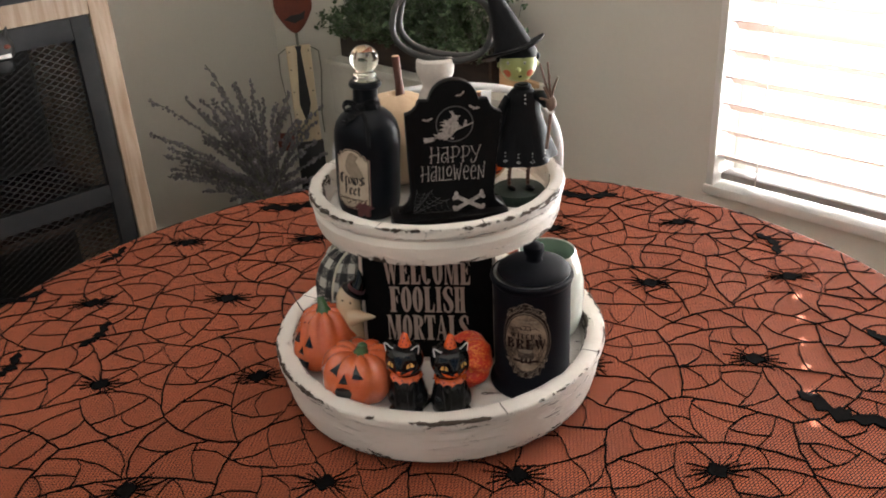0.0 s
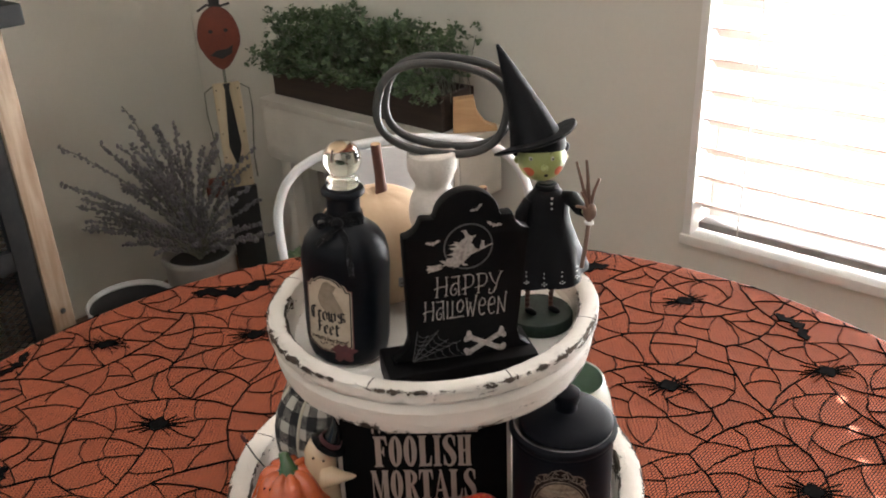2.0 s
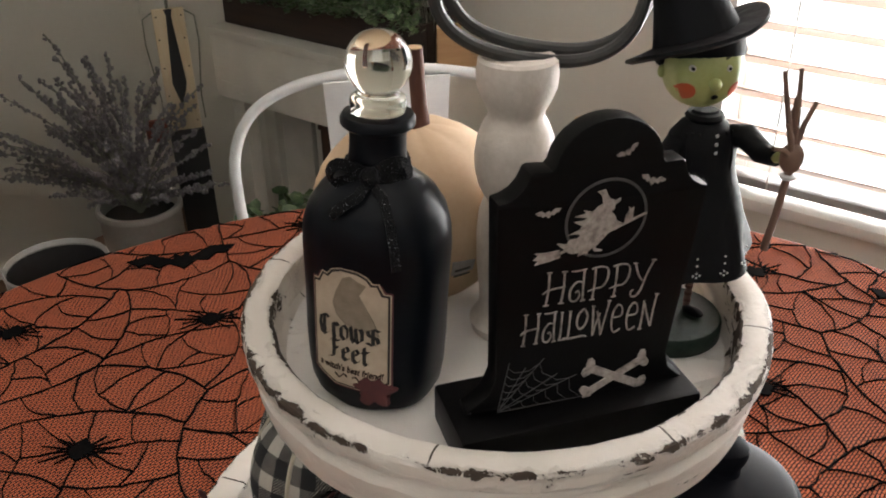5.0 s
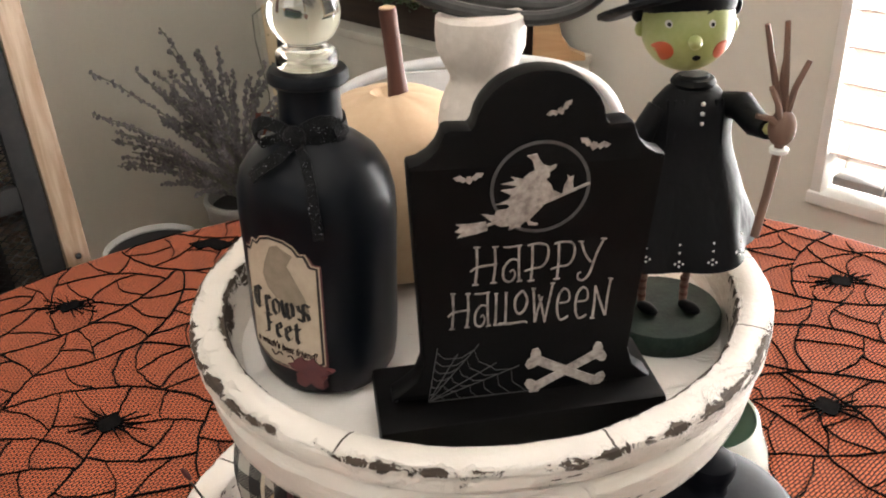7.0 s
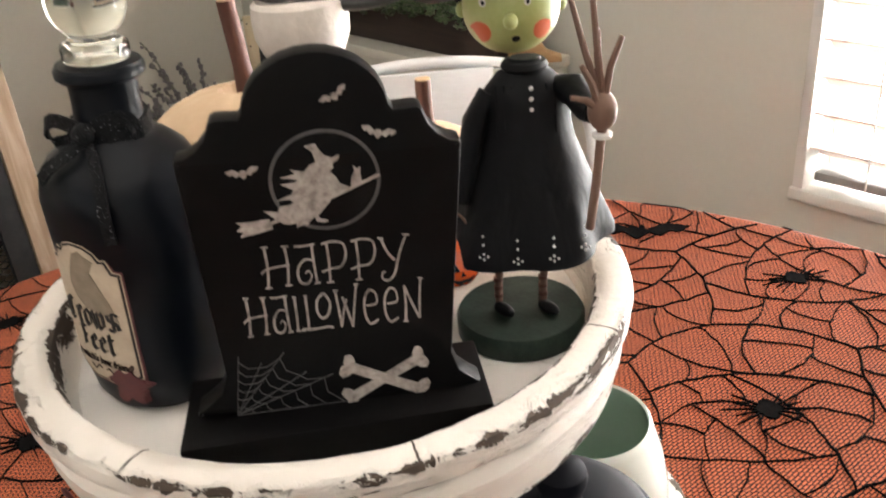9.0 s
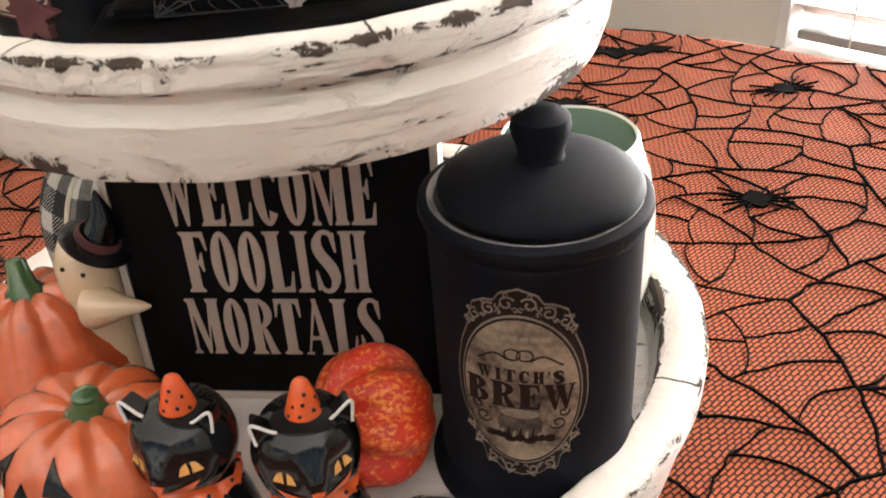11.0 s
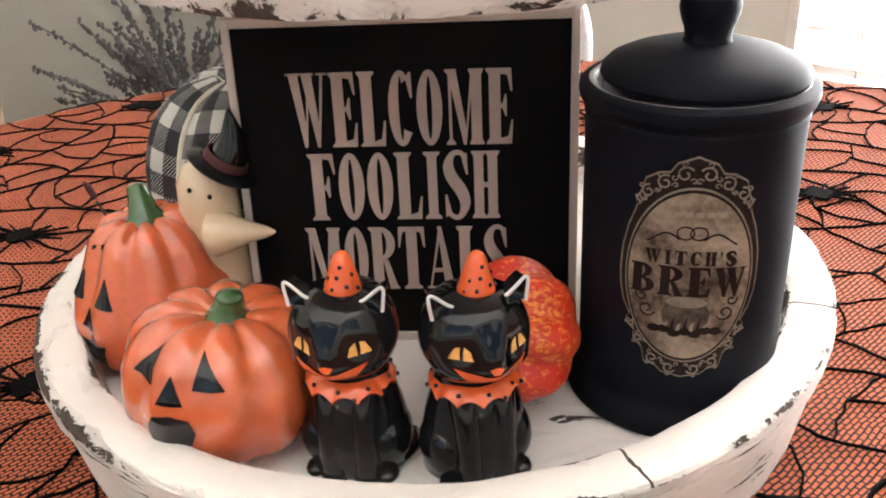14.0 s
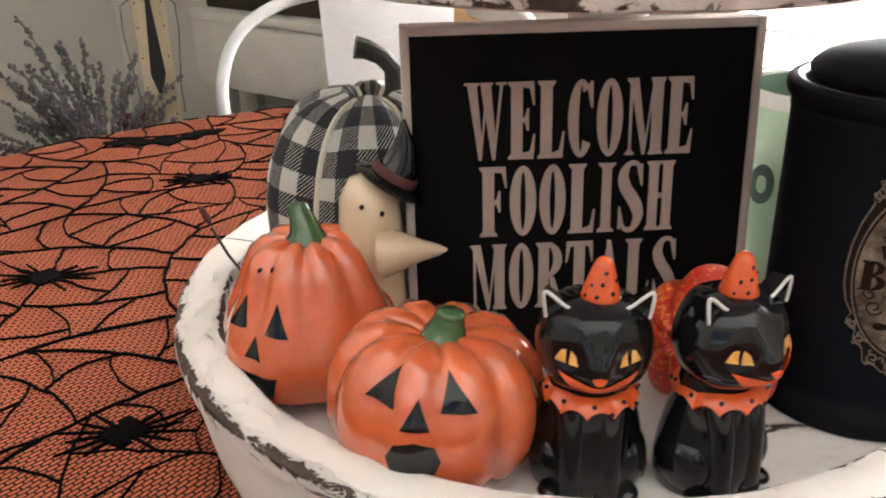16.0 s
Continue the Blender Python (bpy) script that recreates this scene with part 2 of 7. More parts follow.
M_BLACKCER.node_tree.nodes["Principled BSDF"].inputs["Coat Weight"].default_value = 0.1
M_ORANGE.node_tree.nodes["Principled BSDF"].inputs["Coat Weight"].default_value = 1.0
for dull, level in ((M_TOMB, 0.10), (M_SIGNBLACK, 0.03), (M_CANISTER, 0.10), (M_BOTTLE, 0.15), (M_DRESS, 0.16), (M_BASEGR, 0.2), (M_INK, 0.2), (M_RIBBON, 0.15), (M_BLACKCER, 0.42)):
    dull.node_tree.nodes["Principled BSDF"].inputs["Specular IOR Level"].default_value = level


# ---- mesh helpers ----
class Geo:
    """Vertices and faces gathered piece by piece; each piece has its own material slot."""

    def __init__(self):
        self.v, self.f, self.mi, self.w = [], [], [], []

    def add(self, piece, slot=0, m=None, wear=0.0):
        verts, faces = piece[0], piece[1]
        base = len(self.v)
        wears = piece[2] if len(piece) > 2 else [wear] * len(verts)
        for p in verts:
            self.v.append(tuple(m @ Vector(p)) if m is not None else tuple(p))
        self.w.extend(wears)
        for face in faces:
            self.f.append([base + i for i in face])
            self.mi.append(slot)
        return self

    def mesh(self, name, mats, angle=35.0):
        me = bpy.data.meshes.new(name)
        me.from_pydata(self.v, [], self.f)
        for mat in mats:
            me.materials.append(mat)
        me.polygons.foreach_set("material_index", self.mi)
        me.polygons.foreach_set("use_smooth", [True] * len(self.f))
        if any(self.w):
            attr = me.attributes.new("wear", "FLOAT", "POINT")
            attr.data.foreach_set("value", self.w)
        me.validate()
        me.update()
        me.set_sharp_from_angle(angle=radians(angle))
        return me


def thing(name, place, label, category, group="", kind=""):
    """An empty at the thing's base, to carry its parts."""
    ob = new(name)
    ob.empty_display_size = 0.02
    ob.matrix_world = place
    return tagged(ob, label, category, group, kind)


def part(name, geo, mats, parent, label="", angle=35.0, kind=""):
    mats = mats if isinstance(mats, (list, tuple)) else [mats]
    ob = new(name, geo.mesh(name, mats, angle))
    ob.parent = parent
    return tagged(ob, label, kind=kind)


def solo(name, geo, mats, place, label, category, group="", kind="", angle=35.0):
    """A thing of one mesh."""
    mats = mats if isinstance(mats, (list, tuple)) else [mats]
    ob = new(name, geo.mesh(name, mats, angle))
    ob.matrix_world = place
    return tagged(ob, label, category, group, kind)


def lathe(profile, n=48, wear=None):
    """Turns (radius, z) pairs round the z axis; ends of radius 0 close to a point."""
    verts, faces, wears, rings = [], [], [], []
    for k, (r, z) in enumerate(profile):
        w = wear[k] if wear else 0.0
        if r < 1e-6:
            rings.append([len(verts)])
            verts.append((0, 0, z))
            wears.append(w)
        else:
            rings.append(list(range(len(verts), len(verts) + n)))
            for i in range(n):
                a = 2 * math.pi * i / n
                verts.append((r * math.cos(a), r * math.sin(a), z))
                wears.append(w)
    for a, b in zip(rings, rings[1:]):
        for i in range(n):
            j = (i + 1) % n
            if len(a) == 1 and len(b) == 1:
                continue
            if len(a) == 1:
                faces.append((a[0], b[j], b[i]))
            elif len(b) == 1:
                faces.append((a[i], a[j], b[0]))
            else:
                faces.append((a[i], a[j], b[j], b[i]))
    return verts, faces, wears


def ball(rx, ry, rz, n=24, m=16):
    prof = [(math.sin(math.pi * k / m), -math.cos(math.pi * k / m)) for k in range(m + 1)]
    prof[0], prof[-1] = (0, -1), (0, 1)
    verts, faces, _ = lathe(prof, n)
    return [(x * rx, y * ry, z * rz) for x, y, z in verts], faces


def tube(path, radius, n=8, closed=False, taper=None):
    """A round bar along the points; taper gives a factor for each point."""
    pts = [Vector(p) for p in path]
    verts, faces = [], []
    count = len(pts)
    side = None
    for i, p in enumerate(pts):
        if closed:
            d = (pts[(i + 1) % count] - pts[i - 1]).normalized()
        else:
            d = (pts[min(i + 1, count - 1)] - pts[max(i - 1, 0)]).normalized()
        if side is None:
            side = d.cross(Vector((0, 0, 1)))
            if side.length < 0.1:
                side = d.cross(Vector((1, 0, 0)))
        side = (side - d * side.dot(d)).normalized()
        up = side.cross(d)
        r = radius * (taper[i] if taper else 1.0)
        for k in range(n):
            a = 2 * math.pi * k / n
            verts.append(p + side * (r * math.cos(a)) + up * (r * math.sin(a)))
    for i in range(count if closed else count - 1):
        j = (i + 1) % count
        for k in range(n):
            l = (k + 1) % n
            faces.append((i * n + k, j * n + k, j * n + l, i * n + l))
    if not closed:
        faces.append(tuple(range(n)))
        faces.append(tuple(range(count * n - 1, (count - 1) * n - 1, -1)))
    return verts, faces


def slab(x0, x1, y0, y1, z0, z1, b=0.0):
    """A block with chamfered edges."""
    bm = bmesh.new()
    bmesh.ops.create_cube(bm, size=1.0)
    for v in bm.verts:
        v.co = Vector(((x0 + x1) / 2 + v.co.x * (x1 - x0), (y0 + y1) / 2 + v.co.y * (y1 - y0), (z0 + z1) / 2 + v.co.z * (z1 - z0)))
    if b > 0:
        bmesh.ops.bevel(bm, geom=bm.edges[:], offset=b, segments=2, affect="EDGES", profile=0.6)
    bm.verts.index_update()
    out = [tuple(v.co) for v in bm.verts], [tuple(v.index for v in f.verts) for f in bm.faces]
    bm.free()
    return out


def prism(outline, y0, y1, b=0.0):
    """A flat outline in x and z, given thickness along y (y0 is the front), with its rim chamfered."""
    bm = bmesh.new()
    front = [bm.verts.new((x, y0, z)) for x, z in outline]
    back = [bm.verts.new((x, y1, z)) for x, z in outline]
    f = bm.faces.new(front)
    g = bm.faces.new(back[::-1])
    n = len(outline)
    for i in range(n):
        j = (i + 1) % n
        bm.faces.new((front[j], front[i], back[i], back[j]))
    bmesh.ops.recalc_face_normals(bm, faces=bm.faces[:])
    if b > 0:
        bmesh.ops.bevel(bm, geom=list({*f.edges, *g.edges}), offset=b, segments=2, affect="EDGES", profile=0.6)
    bmesh.ops.triangulate(bm, faces=[q for q in bm.faces if len(q.verts) > 4])
    bm.verts.index_update()
    out = [tuple(v.co) for v in bm.verts], [tuple(v.index for v in q.verts) for q in bm.faces]
    bm.free()
    return out


def bent(piece, fold):
    """The piece with each vertex moved by fold(x, y, z)."""
    return [tuple(fold(*p)) for p in piece[0]], piece[1]


def words(body, x0, x1, z0, z1, depth=0.0006, bold=0.0, shear=0.0):
    """Lettering in the built-in font, fitted to a box in x and z and standing out towards -y."""
    curve = bpy.data.curves.new("words", "FONT")
    curve.body, curve.size, curve.offset, curve.shear, curve.resolution_u = body, 1.0, bold, shear, 4
    ob = bpy.data.objects.new("words", curve)
    scene.collection.objects.link(ob)
    bpy.context.view_layer.update()
    me = bpy.data.meshes.new_from_object(ob.evaluated_get(bpy.context.evaluated_depsgraph_get()))
    bpy.data.objects.remove(ob)
    bpy.data.curves.remove(curve)
    bm = bmesh.new()
    bm.from_mesh(me)
    bpy.data.meshes.remove(me)
    bmesh.ops.remove_doubles(bm, verts=bm.verts[:], dist=1e-5)
    xs, ys = [v.co.x for v in bm.verts], [v.co.y for v in bm.verts]
    lx, hx, ly, hy = min(xs), max(xs), min(ys), max(ys)
    for v in bm.verts:
        v.co = Vector((x0 + (v.co.x - lx) / (hx - lx) * (x1 - x0), -depth, z0 + (v.co.y - ly) / (hy - ly) * (z1 - z0)))
    made = bmesh.ops.extrude_face_region(bm, geom=bm.faces[:])
    for v in made["geom"]:
        if isinstance(v, bmesh.types.BMVert):
            v.co.y = 0.0
    bm.verts.index_update()
    out = [tuple(v.co) for v in bm.verts], [tuple(v.index for v in q.verts) for q in bm.faces]
    bm.free()
    return out


def ribbon(points, width, depth=0.0005, y=0.0):
    """A flat line through points in x and z, standing out towards -y."""
    verts, faces = [], []
    n = len(points)
    for i, (x, z) in enumerate(points):
        ax, az = points[max(i - 1, 0)]
        bx, bz = points[min(i + 1, n - 1)]
        l = math.hypot(bx - ax, bz - az) or 1.0
        nx, nz = -(bz - az) / l * width / 2, (bx - ax) / l * width / 2
        verts += [(x - nx, y - depth, z - nz), (x + nx, y - depth, z + nz), (x + nx, y, z + nz), (x - nx, y, z - nz)]
    for i in range(n - 1):
        a, b = 4 * i, 4 * i + 4
        for k in range(4):
            l = (k + 1) % 4
            faces.append((a + k, b + k, b + l, a + l))
    faces += [(3, 2, 1, 0), tuple(4 * n - 4 + k for k in range(4))]
    return verts, faces


def leafy(outline, x, z, size, turn=0.0, flip=1):
    c, s = math.cos(turn) * size, math.sin(turn) * size
    return [(x + flip * (u * c - v * s), z + u * s + v * c) for u, v in outline]


BAT = [(-1, 0.32), (-0.55, 0.42), (-0.18, 0.12), (-0.1, 0.3), (0, 0.2), (0.1, 0.3), (0.18, 0.12), (0.55, 0.42), (1, 0.32),
       (0.8, 0.05), (0.62, 0.1), (0.45, -0.12), (0.25, -0.02), (0, -0.3), (-0.25, -0.02), (-0.45, -0.12), (-0.62, 0.1), (-0.8, 0.05)]


# ---- lettering drawn stroke by stroke ----
def smooth_line(points, n=6):
    """A smooth curve through points (Catmull-Rom); values past x and z, such as widths, glide along."""
    if len(points) < 3:
        p, q = points
        return [tuple(a + (b - a) * i / n for a, b in zip(p, q)) for i in range(n + 1)]
    out = []
    for i in range(len(points) - 1):
        p0, p1, p2, p3 = points[max(i - 1, 0)], points[i], points[i + 1], points[min(i + 2, len(points) - 1)]
        for k in range(n):
            s = k / n
            out.append(tuple(0.5 * (2 * b + (c - a) * s + (2 * a - 5 * b + 4 * c - d) * s * s + (3 * b - a - 3 * c + d) * s ** 3) for a, b, c, d in zip(p0, p1, p2, p3)))
    out.append(tuple(points[-1]))
    return out


def pen(points, box, width, depth, nib=None, curved=True, n=6):
    """A pen stroke in a unit box laid into box = (x0, x1, z0, z1); a nib angle makes it broad and fine."""
    x0, x1, z0, z1 = box
    pts = [(x0 + (x1 - x0) * p[0], z0 + (z1 - z0) * p[1], p[2] if len(p) > 2 else 1.0) for p in points]
    line = smooth_line(pts, n) if curved else pts
    verts, faces, m = [], [], len(line)
    for i, (x, z, k) in enumerate(line):
        a, b = line[max(i - 1, 0)], line[min(i + 1, m - 1)]
        l = math.hypot(b[0] - a[0], b[1] - a[1]) or 1.0
        dx, dz = (b[0] - a[0]) / l, (b[1] - a[1]) / l
        if nib is None:
            w = width * k / 2
            ox, oz = -dz * w, dx * w
        else:
            ox, oz = math.cos(radians(nib)) * width / 2, math.sin(radians(nib)) * width / 2
            ox, oz = ox - dz * width * 0.1, oz + dx * width * 0.1
        verts += [(x - ox, -depth, z - oz), (x + ox, -depth, z + oz), (x + ox, 0.0, z + oz), (x - ox, 0.0, z - oz)]
    for i in range(m - 1):
        for k in range(4):
            j = (k + 1) % 4
            faces.append((4 * i + k, 4 * i + 4 + k, 4 * i + 4 + j, 4 * i + j))
    faces += [(3, 2, 1, 0), (4 * m - 4, 4 * m - 3, 4 * m - 2, 4 * m - 1)]
    return verts, faces


def cut_shape(points, box, depth):
    x0, x1, z0, z1 = box
    return prism([(x0 + (x1 - x0) * x, z0 + (z1 - z0) * z) for x, z in points], -depth, 0.0)


def hoop(cx, cz, rx, rz, ix, iz, box, depth, a0=0.0, a1=360.0, n=28):
    """A ring of uneven thickness, or a stretch of one."""
    x0, x1, z0, z1 = box
    verts, faces = [], []
    for i in range(n + 1):
        a = radians(a0 + (a1 - a0) * i / n)
        for r, s in ((rx, rz), (ix, iz)):
            x, z = x0 + (x1 - x0) * (cx + r * math.cos(a)), z0 + (z1 - z0) * (cz + s * math.sin(a))
            verts += [(x, -depth, z), (x, 0.0, z)]
    for i in range(n):
        p, q = 4 * i, 4 * i + 4
        faces += [(p, q, q + 2, p + 2), (p + 1, p, q, q + 1), (p + 2, q + 2, q + 3, p + 3)]
    return verts, faces


def stem(a, b, s=0.1, low=True, high=True):
    left = [(a - s, 0), (a - s, 0.025), (a, 0.075)] if low else [(a, 0)]
    left += [(a, 0.925), (a - s, 0.975), (a - s, 1)] if high else [(a, 1)]
    return left + [(a + b - x, z) for x, z in left[::-1]]


FAT = {
    "I": (stem(0.24, 0.76, 0.20),),
    "H": (stem(0.09, 0.43, 0.08), stem(0.59, 0.93, 0.08), [(0.38, 0.47), (0.64, 0.47), (0.64, 0.54), (0.38, 0.54)]),
    "L": (stem(0.12, 0.53, 0.11, low=False), [(0.02, 0), (0.93, 0), (0.98, 0.34), (0.92, 0.34), (0.80, 0.10), (0.46, 0.055), (0.12, 0.055), (0.02, 0.025)]),
    "E": (stem(0.12, 0.53, 0.11), [(0.3, 0), (0.93, 0), (0.98, 0.32), (0.92, 0.32), (0.80, 0.10), (0.3, 0.055)], [(0.3, 1), (0.92, 1), (0.96, 0.70), (0.90, 0.70), (0.78, 0.91), (0.3, 0.945)], [(0.4, 0.48), (0.60, 0.48), (0.70, 0.37), (0.75, 0.37), (0.75, 0.66), (0.70, 0.66), (0.60, 0.54), (0.4, 0.54)]),
    "F": (stem(0.12, 0.53, 0.11), [(0.3, 1), (0.93, 1), (0.98, 0.70), (0.92, 0.70), (0.80, 0.91), (0.3, 0.945)], [(0.4, 0.46), (0.60, 0.46), (0.70, 0.35), (0.75, 0.35), (0.75, 0.66), (0.70, 0.66), (0.60, 0.53), (0.4, 0.53)]),
    "M": (stem(0.10, 0.17, 0.08), stem(0.67, 0.94, 0.05), [(0.08, 1), (0.30, 1), (0.54, 0.20), (0.50, 0.0), (0.46, 0.0)], [(0.49, 0.0), (0.53, 0.0), (0.75, 1), (0.68, 1)]),
    "W": ([(0.03, 1), (0.27, 1), (0.40, 0.22), (0.37, 0), (0.31, 0)], [(0.33, 0), (0.38, 0), (0.53, 0.80), (0.49, 0.86)], [(0.36, 1), (0.62, 1), (0.75, 0.22), (0.71, 0), (0.65, 0)], [(0.67, 0), (0.72, 0), (0.93, 1), (0.86, 1)], [(-0.04, 0.97), (0.34, 0.97), (0.34, 1), (-0.04, 1)], [(0.38, 0.97), (0.68, 0.97), (0.68, 1), (0.38, 1)], [(0.76, 0.97), (1.02, 0.97), (1.02, 1), (0.76, 1)]),
    "T": (stem(0.30, 0.70, 0.14, high=False), [(0.02, 1), (0.98, 1), (1.0, 0.68), (0.95, 0.68), (0.84, 0.91), (0.66, 0.945), (0.34, 0.945), (0.16, 0.91), (0.05, 0.68), (0.0, 0.68)]),
    "A": ([(0.07, 0.0), (0.13, 0.0), (0.49, 0.86), (0.45, 1)], [(0.40, 1), (0.54, 1), (0.95, 0), (0.63, 0)], [(0.22, 0.27), (0.72, 0.27), (0.70, 0.33), (0.25, 0.33)], [(-0.03, 0), (0.26, 0), (0.24, 0.03), (-0.01, 0.03)], [(0.55, 0), (1.03, 0), (1.01, 0.03), (0.57, 0.03)]),
    "R": (stem(0.10, 0.46, 0.10), [(0.46, 0.50), (0.66, 0.46), (0.98, 0.0), (0.68, 0.0)], [(0.66, 0), (1.02, 0), (1.0, 0.03), (0.68, 0.03)]),
    "B": (stem(0.10, 0.46, 0.10),),
    "S": ([(0.82, 0.97), (0.90, 0.97), (0.92, 0.66), (0.86, 0.66), (0.72, 0.88)], [(0.08, 0.03), (0.16, 0.03), (0.28, 0.13), (0.14, 0.36), (0.08, 0.36)]),
    "C": ([(0.84, 0.98), (0.92, 0.98), (0.94, 0.64), (0.87, 0.64), (0.72, 0.90)],),
    "O": (), "'": ([(0.3, 1.0), (0.75, 1.0), (0.55, 0.66), (0.4, 0.66)],),
}
HOOPS = {
    "O": ((0.5, 0.5, 0.47, 0.505, 0.10, 0.42, 0, 360),), "C": ((0.52, 0.5, 0.47, 0.505, 0.09, 0.43, 52, 320),),
    "R": ((0.40, 0.735, 0.52, 0.265, 0.22, 0.205, -90, 90),), "B": ((0.40, 0.76, 0.46, 0.24, 0.18, 0.18, -90, 90), (0.40, 0.27, 0.56, 0.27, 0.26, 0.205, -90, 90)),
}
FAT_WIDTH = {"W": 1.35, "M": 1.35, "I": 0.62, "A": 1.08, "T": 1.0, "'": 0.4, "B": 1.05, "R": 1.05}


def fat_word(body, x0, x1, z0, z1, depth=0.0005, gap=0.10):
    """Tall slab-seriffed letters in a row: one Geo a letter."""
    total = sum(FAT_WIDTH.get(c, 0.95) for c in body)
    x, out = x0, []
    for c in body:
        w = (x1 - x0) * FAT_WIDTH.get(c, 0.95) / total
        box = (x + w * gap / 2, x + w * (1 - gap / 2), z0, z1)
        g_ = Geo()
        for k, shape in enumerate(FAT[c]):
            g_.add(cut_shape(shape, box, depth * (1 - 0.03 * k)))
        for cx, cz, rx, rz, ix, iz, a0, a1 in HOOPS.get(c, ()):
            g_.add(hoop(cx, cz, rx, rz, ix, iz, box, depth * 0.9, a0, a1))
        if c == "S":
            g_.add(pen([(0.86, 0.80, 0.25), (0.72, 0.965, 0.45), (0.40, 0.965, 0.55), (0.22, 0.80, 1.0), (0.34, 0.62, 1.2), (0.66, 0.42, 1.25), (0.80, 0.22, 1.0), (0.62, 0.035, 0.55), (0.32, 0.035, 0.45), (0.13, 0.20, 0.25)], box, w * 0.34, depth * 0.9))
        out.append(g_)
        x += w
    return out


# a quirky thin hand: strokes of each letter in its box
QUIRK = {
    "H": ([(0.12, 1.0), (0.16, 0.5), (0.10, 0.0)], [(0.86, 0.98), (0.90, 0.5), (0.84, 0.02)], [(-0.10, 0.36, 0.7), (0.10, 0.46, 0.8), (0.5, 0.50, 0.8), (0.98, 0.52, 0.8)], [(0.0, 1.0, 0.6), (0.26, 1.0, 0.6)], [(-0.02, 0.0, 0.6), (0.24, 0.0, 0.6)], [(0.74, 0.98, 0.6), (1.0, 0.98, 0.6)], [(0.72, 0.02, 0.6), (0.98, 0.02, 0.6)]),
    "a": ([(0.08, 0.96, 0.6), (0.4, 0.95, 0.7), (0.90, 0.98, 0.7)], [(0.78, 0.96), (0.80, 0.5), (0.86, 0.0)], [(0.78, 0.58, 0.7), (0.45, 0.62, 0.7), (0.14, 0.40), (0.16, 0.10), (0.45, 0.02, 0.8), (0.66, 0.18, 0.7), (0.56, 0.34, 0.6), (0.42, 0.28, 0.5)], [(0.74, 0.0, 0.6), (1.0, 0.03, 0.6)]),
    "p": ([(0.22, 0.98), (0.26, 0.5), (0.24, 0.0)], [(0.02, 0.96, 0.7), (0.45, 1.0, 0.8), (0.86, 0.92, 0.8), (0.92, 0.62), (0.70, 0.38, 0.8), (0.30, 0.34, 0.7), (-0.05, 0.28, 0.7)], [(0.10, 0.0, 0.6), (0.38, 0.01, 0.6)]),
    "y": ([(0.04, 0.96), (0.26, 0.62), (0.52, 0.40)], [(0.98, 1.0, 0.8), (0.72, 0.6, 0.9), (0.50, 0.10), (0.26, -0.08, 0.8), (0.04, -0.04, 0.7), (0.02, 0.10, 0.6), (0.14, 0.14, 0.5)], [(0.84, 1.02, 0.6), (1.1, 1.0, 0.6)], [(-0.08, 0.98, 0.6), (0.14, 0.96, 0.6)]),
    "l": ([(0.3, 0.92), (0.34, 0.4), (0.32, 0.04)], [(0.1, 0.92, 0.6), (0.5, 0.92, 0.6)], [(0.1, 0.03, 0.7), (0.5, 0.02, 0.7), (1.1, 0.02, 0.7)]),
    "o": ([(0.5, 0.94), (0.16, 0.78), (0.10, 0.50), (0.36, 0.30), (0.72, 0.40), (0.88, 0.68), (0.62, 0.92), (0.46, 0.94)], [(-0.9, 0.06, 0.7), (0.0, 0.04, 0.8), (0.7, 0.06, 0.8), (0.95, 0.02, 0.7)]),
    "w": ([(0.06, 0.98), (0.14, 0.5), (0.22, 0.02)], [(0.22, 0.02, 0.8), (0.36, 0.45, 0.8), (0.52, 0.74, 0.7)], [(0.34, 0.80), (0.54, 0.4), (0.70, 0.0)], [(0.70, 0.0, 0.8), (0.82, 0.5, 0.8), (0.98, 1.1, 0.8)], [(-0.04, 1.0, 0.6), (0.18, 0.98, 0.6)], [(0.86, 1.1, 0.6), (1.08, 1.1, 0.6)]),
    "e": ([(0.30, 0.52, 0.7), (0.86, 0.56, 0.7), (0.84, 0.82, 0.8), (0.52, 0.92, 0.8), (0.22, 0.70), (0.20, 0.30), (0.45, 0.03, 0.9), (0.92, 0.12, 0.7)],),
    "n": ([(0.16, 0.92), (0.18, 0.4), (0.14, 0.0)], [(0.14, 0.94), (0.5, 0.45), (0.82, 0.06)], [(0.84, 0.06, 0.9), (0.86, 0.6, 0.9), (0.94, 1.1, 0.9)], [(0.02, 0.0, 0.6), (0.28, 0.0, 0.6)], [(0.80, 1.12, 0.6), (1.06, 1.1, 0.6)]),
}
QUIRK_WIDTH = {"H": 1.15, "a": 1.05, "p": 1.1, "y": 1.15, "l": 0.5, "o": 0.9, "w": 1.2, "e": 0.95, "n": 1.1}


def quirky_word(body, x0, x1, z0, z1, width, depth=0.0004):
    total = sum(QUIRK_WIDTH[c] for c in body)
    x, g_, layer = x0, Geo(), 0
    for c in body:
        w = (x1 - x0) * QUIRK_WIDTH[c] / total
        for stroke in QUIRK[c]:
            layer += 1
            g_.add(pen(stroke, (x + w * 0.06, x + w * 0.94, z0, z1), width, depth * (1 + 0.02 * (layer % 7)), curved=len(stroke) > 2, n=5))
        x += w
    return g_


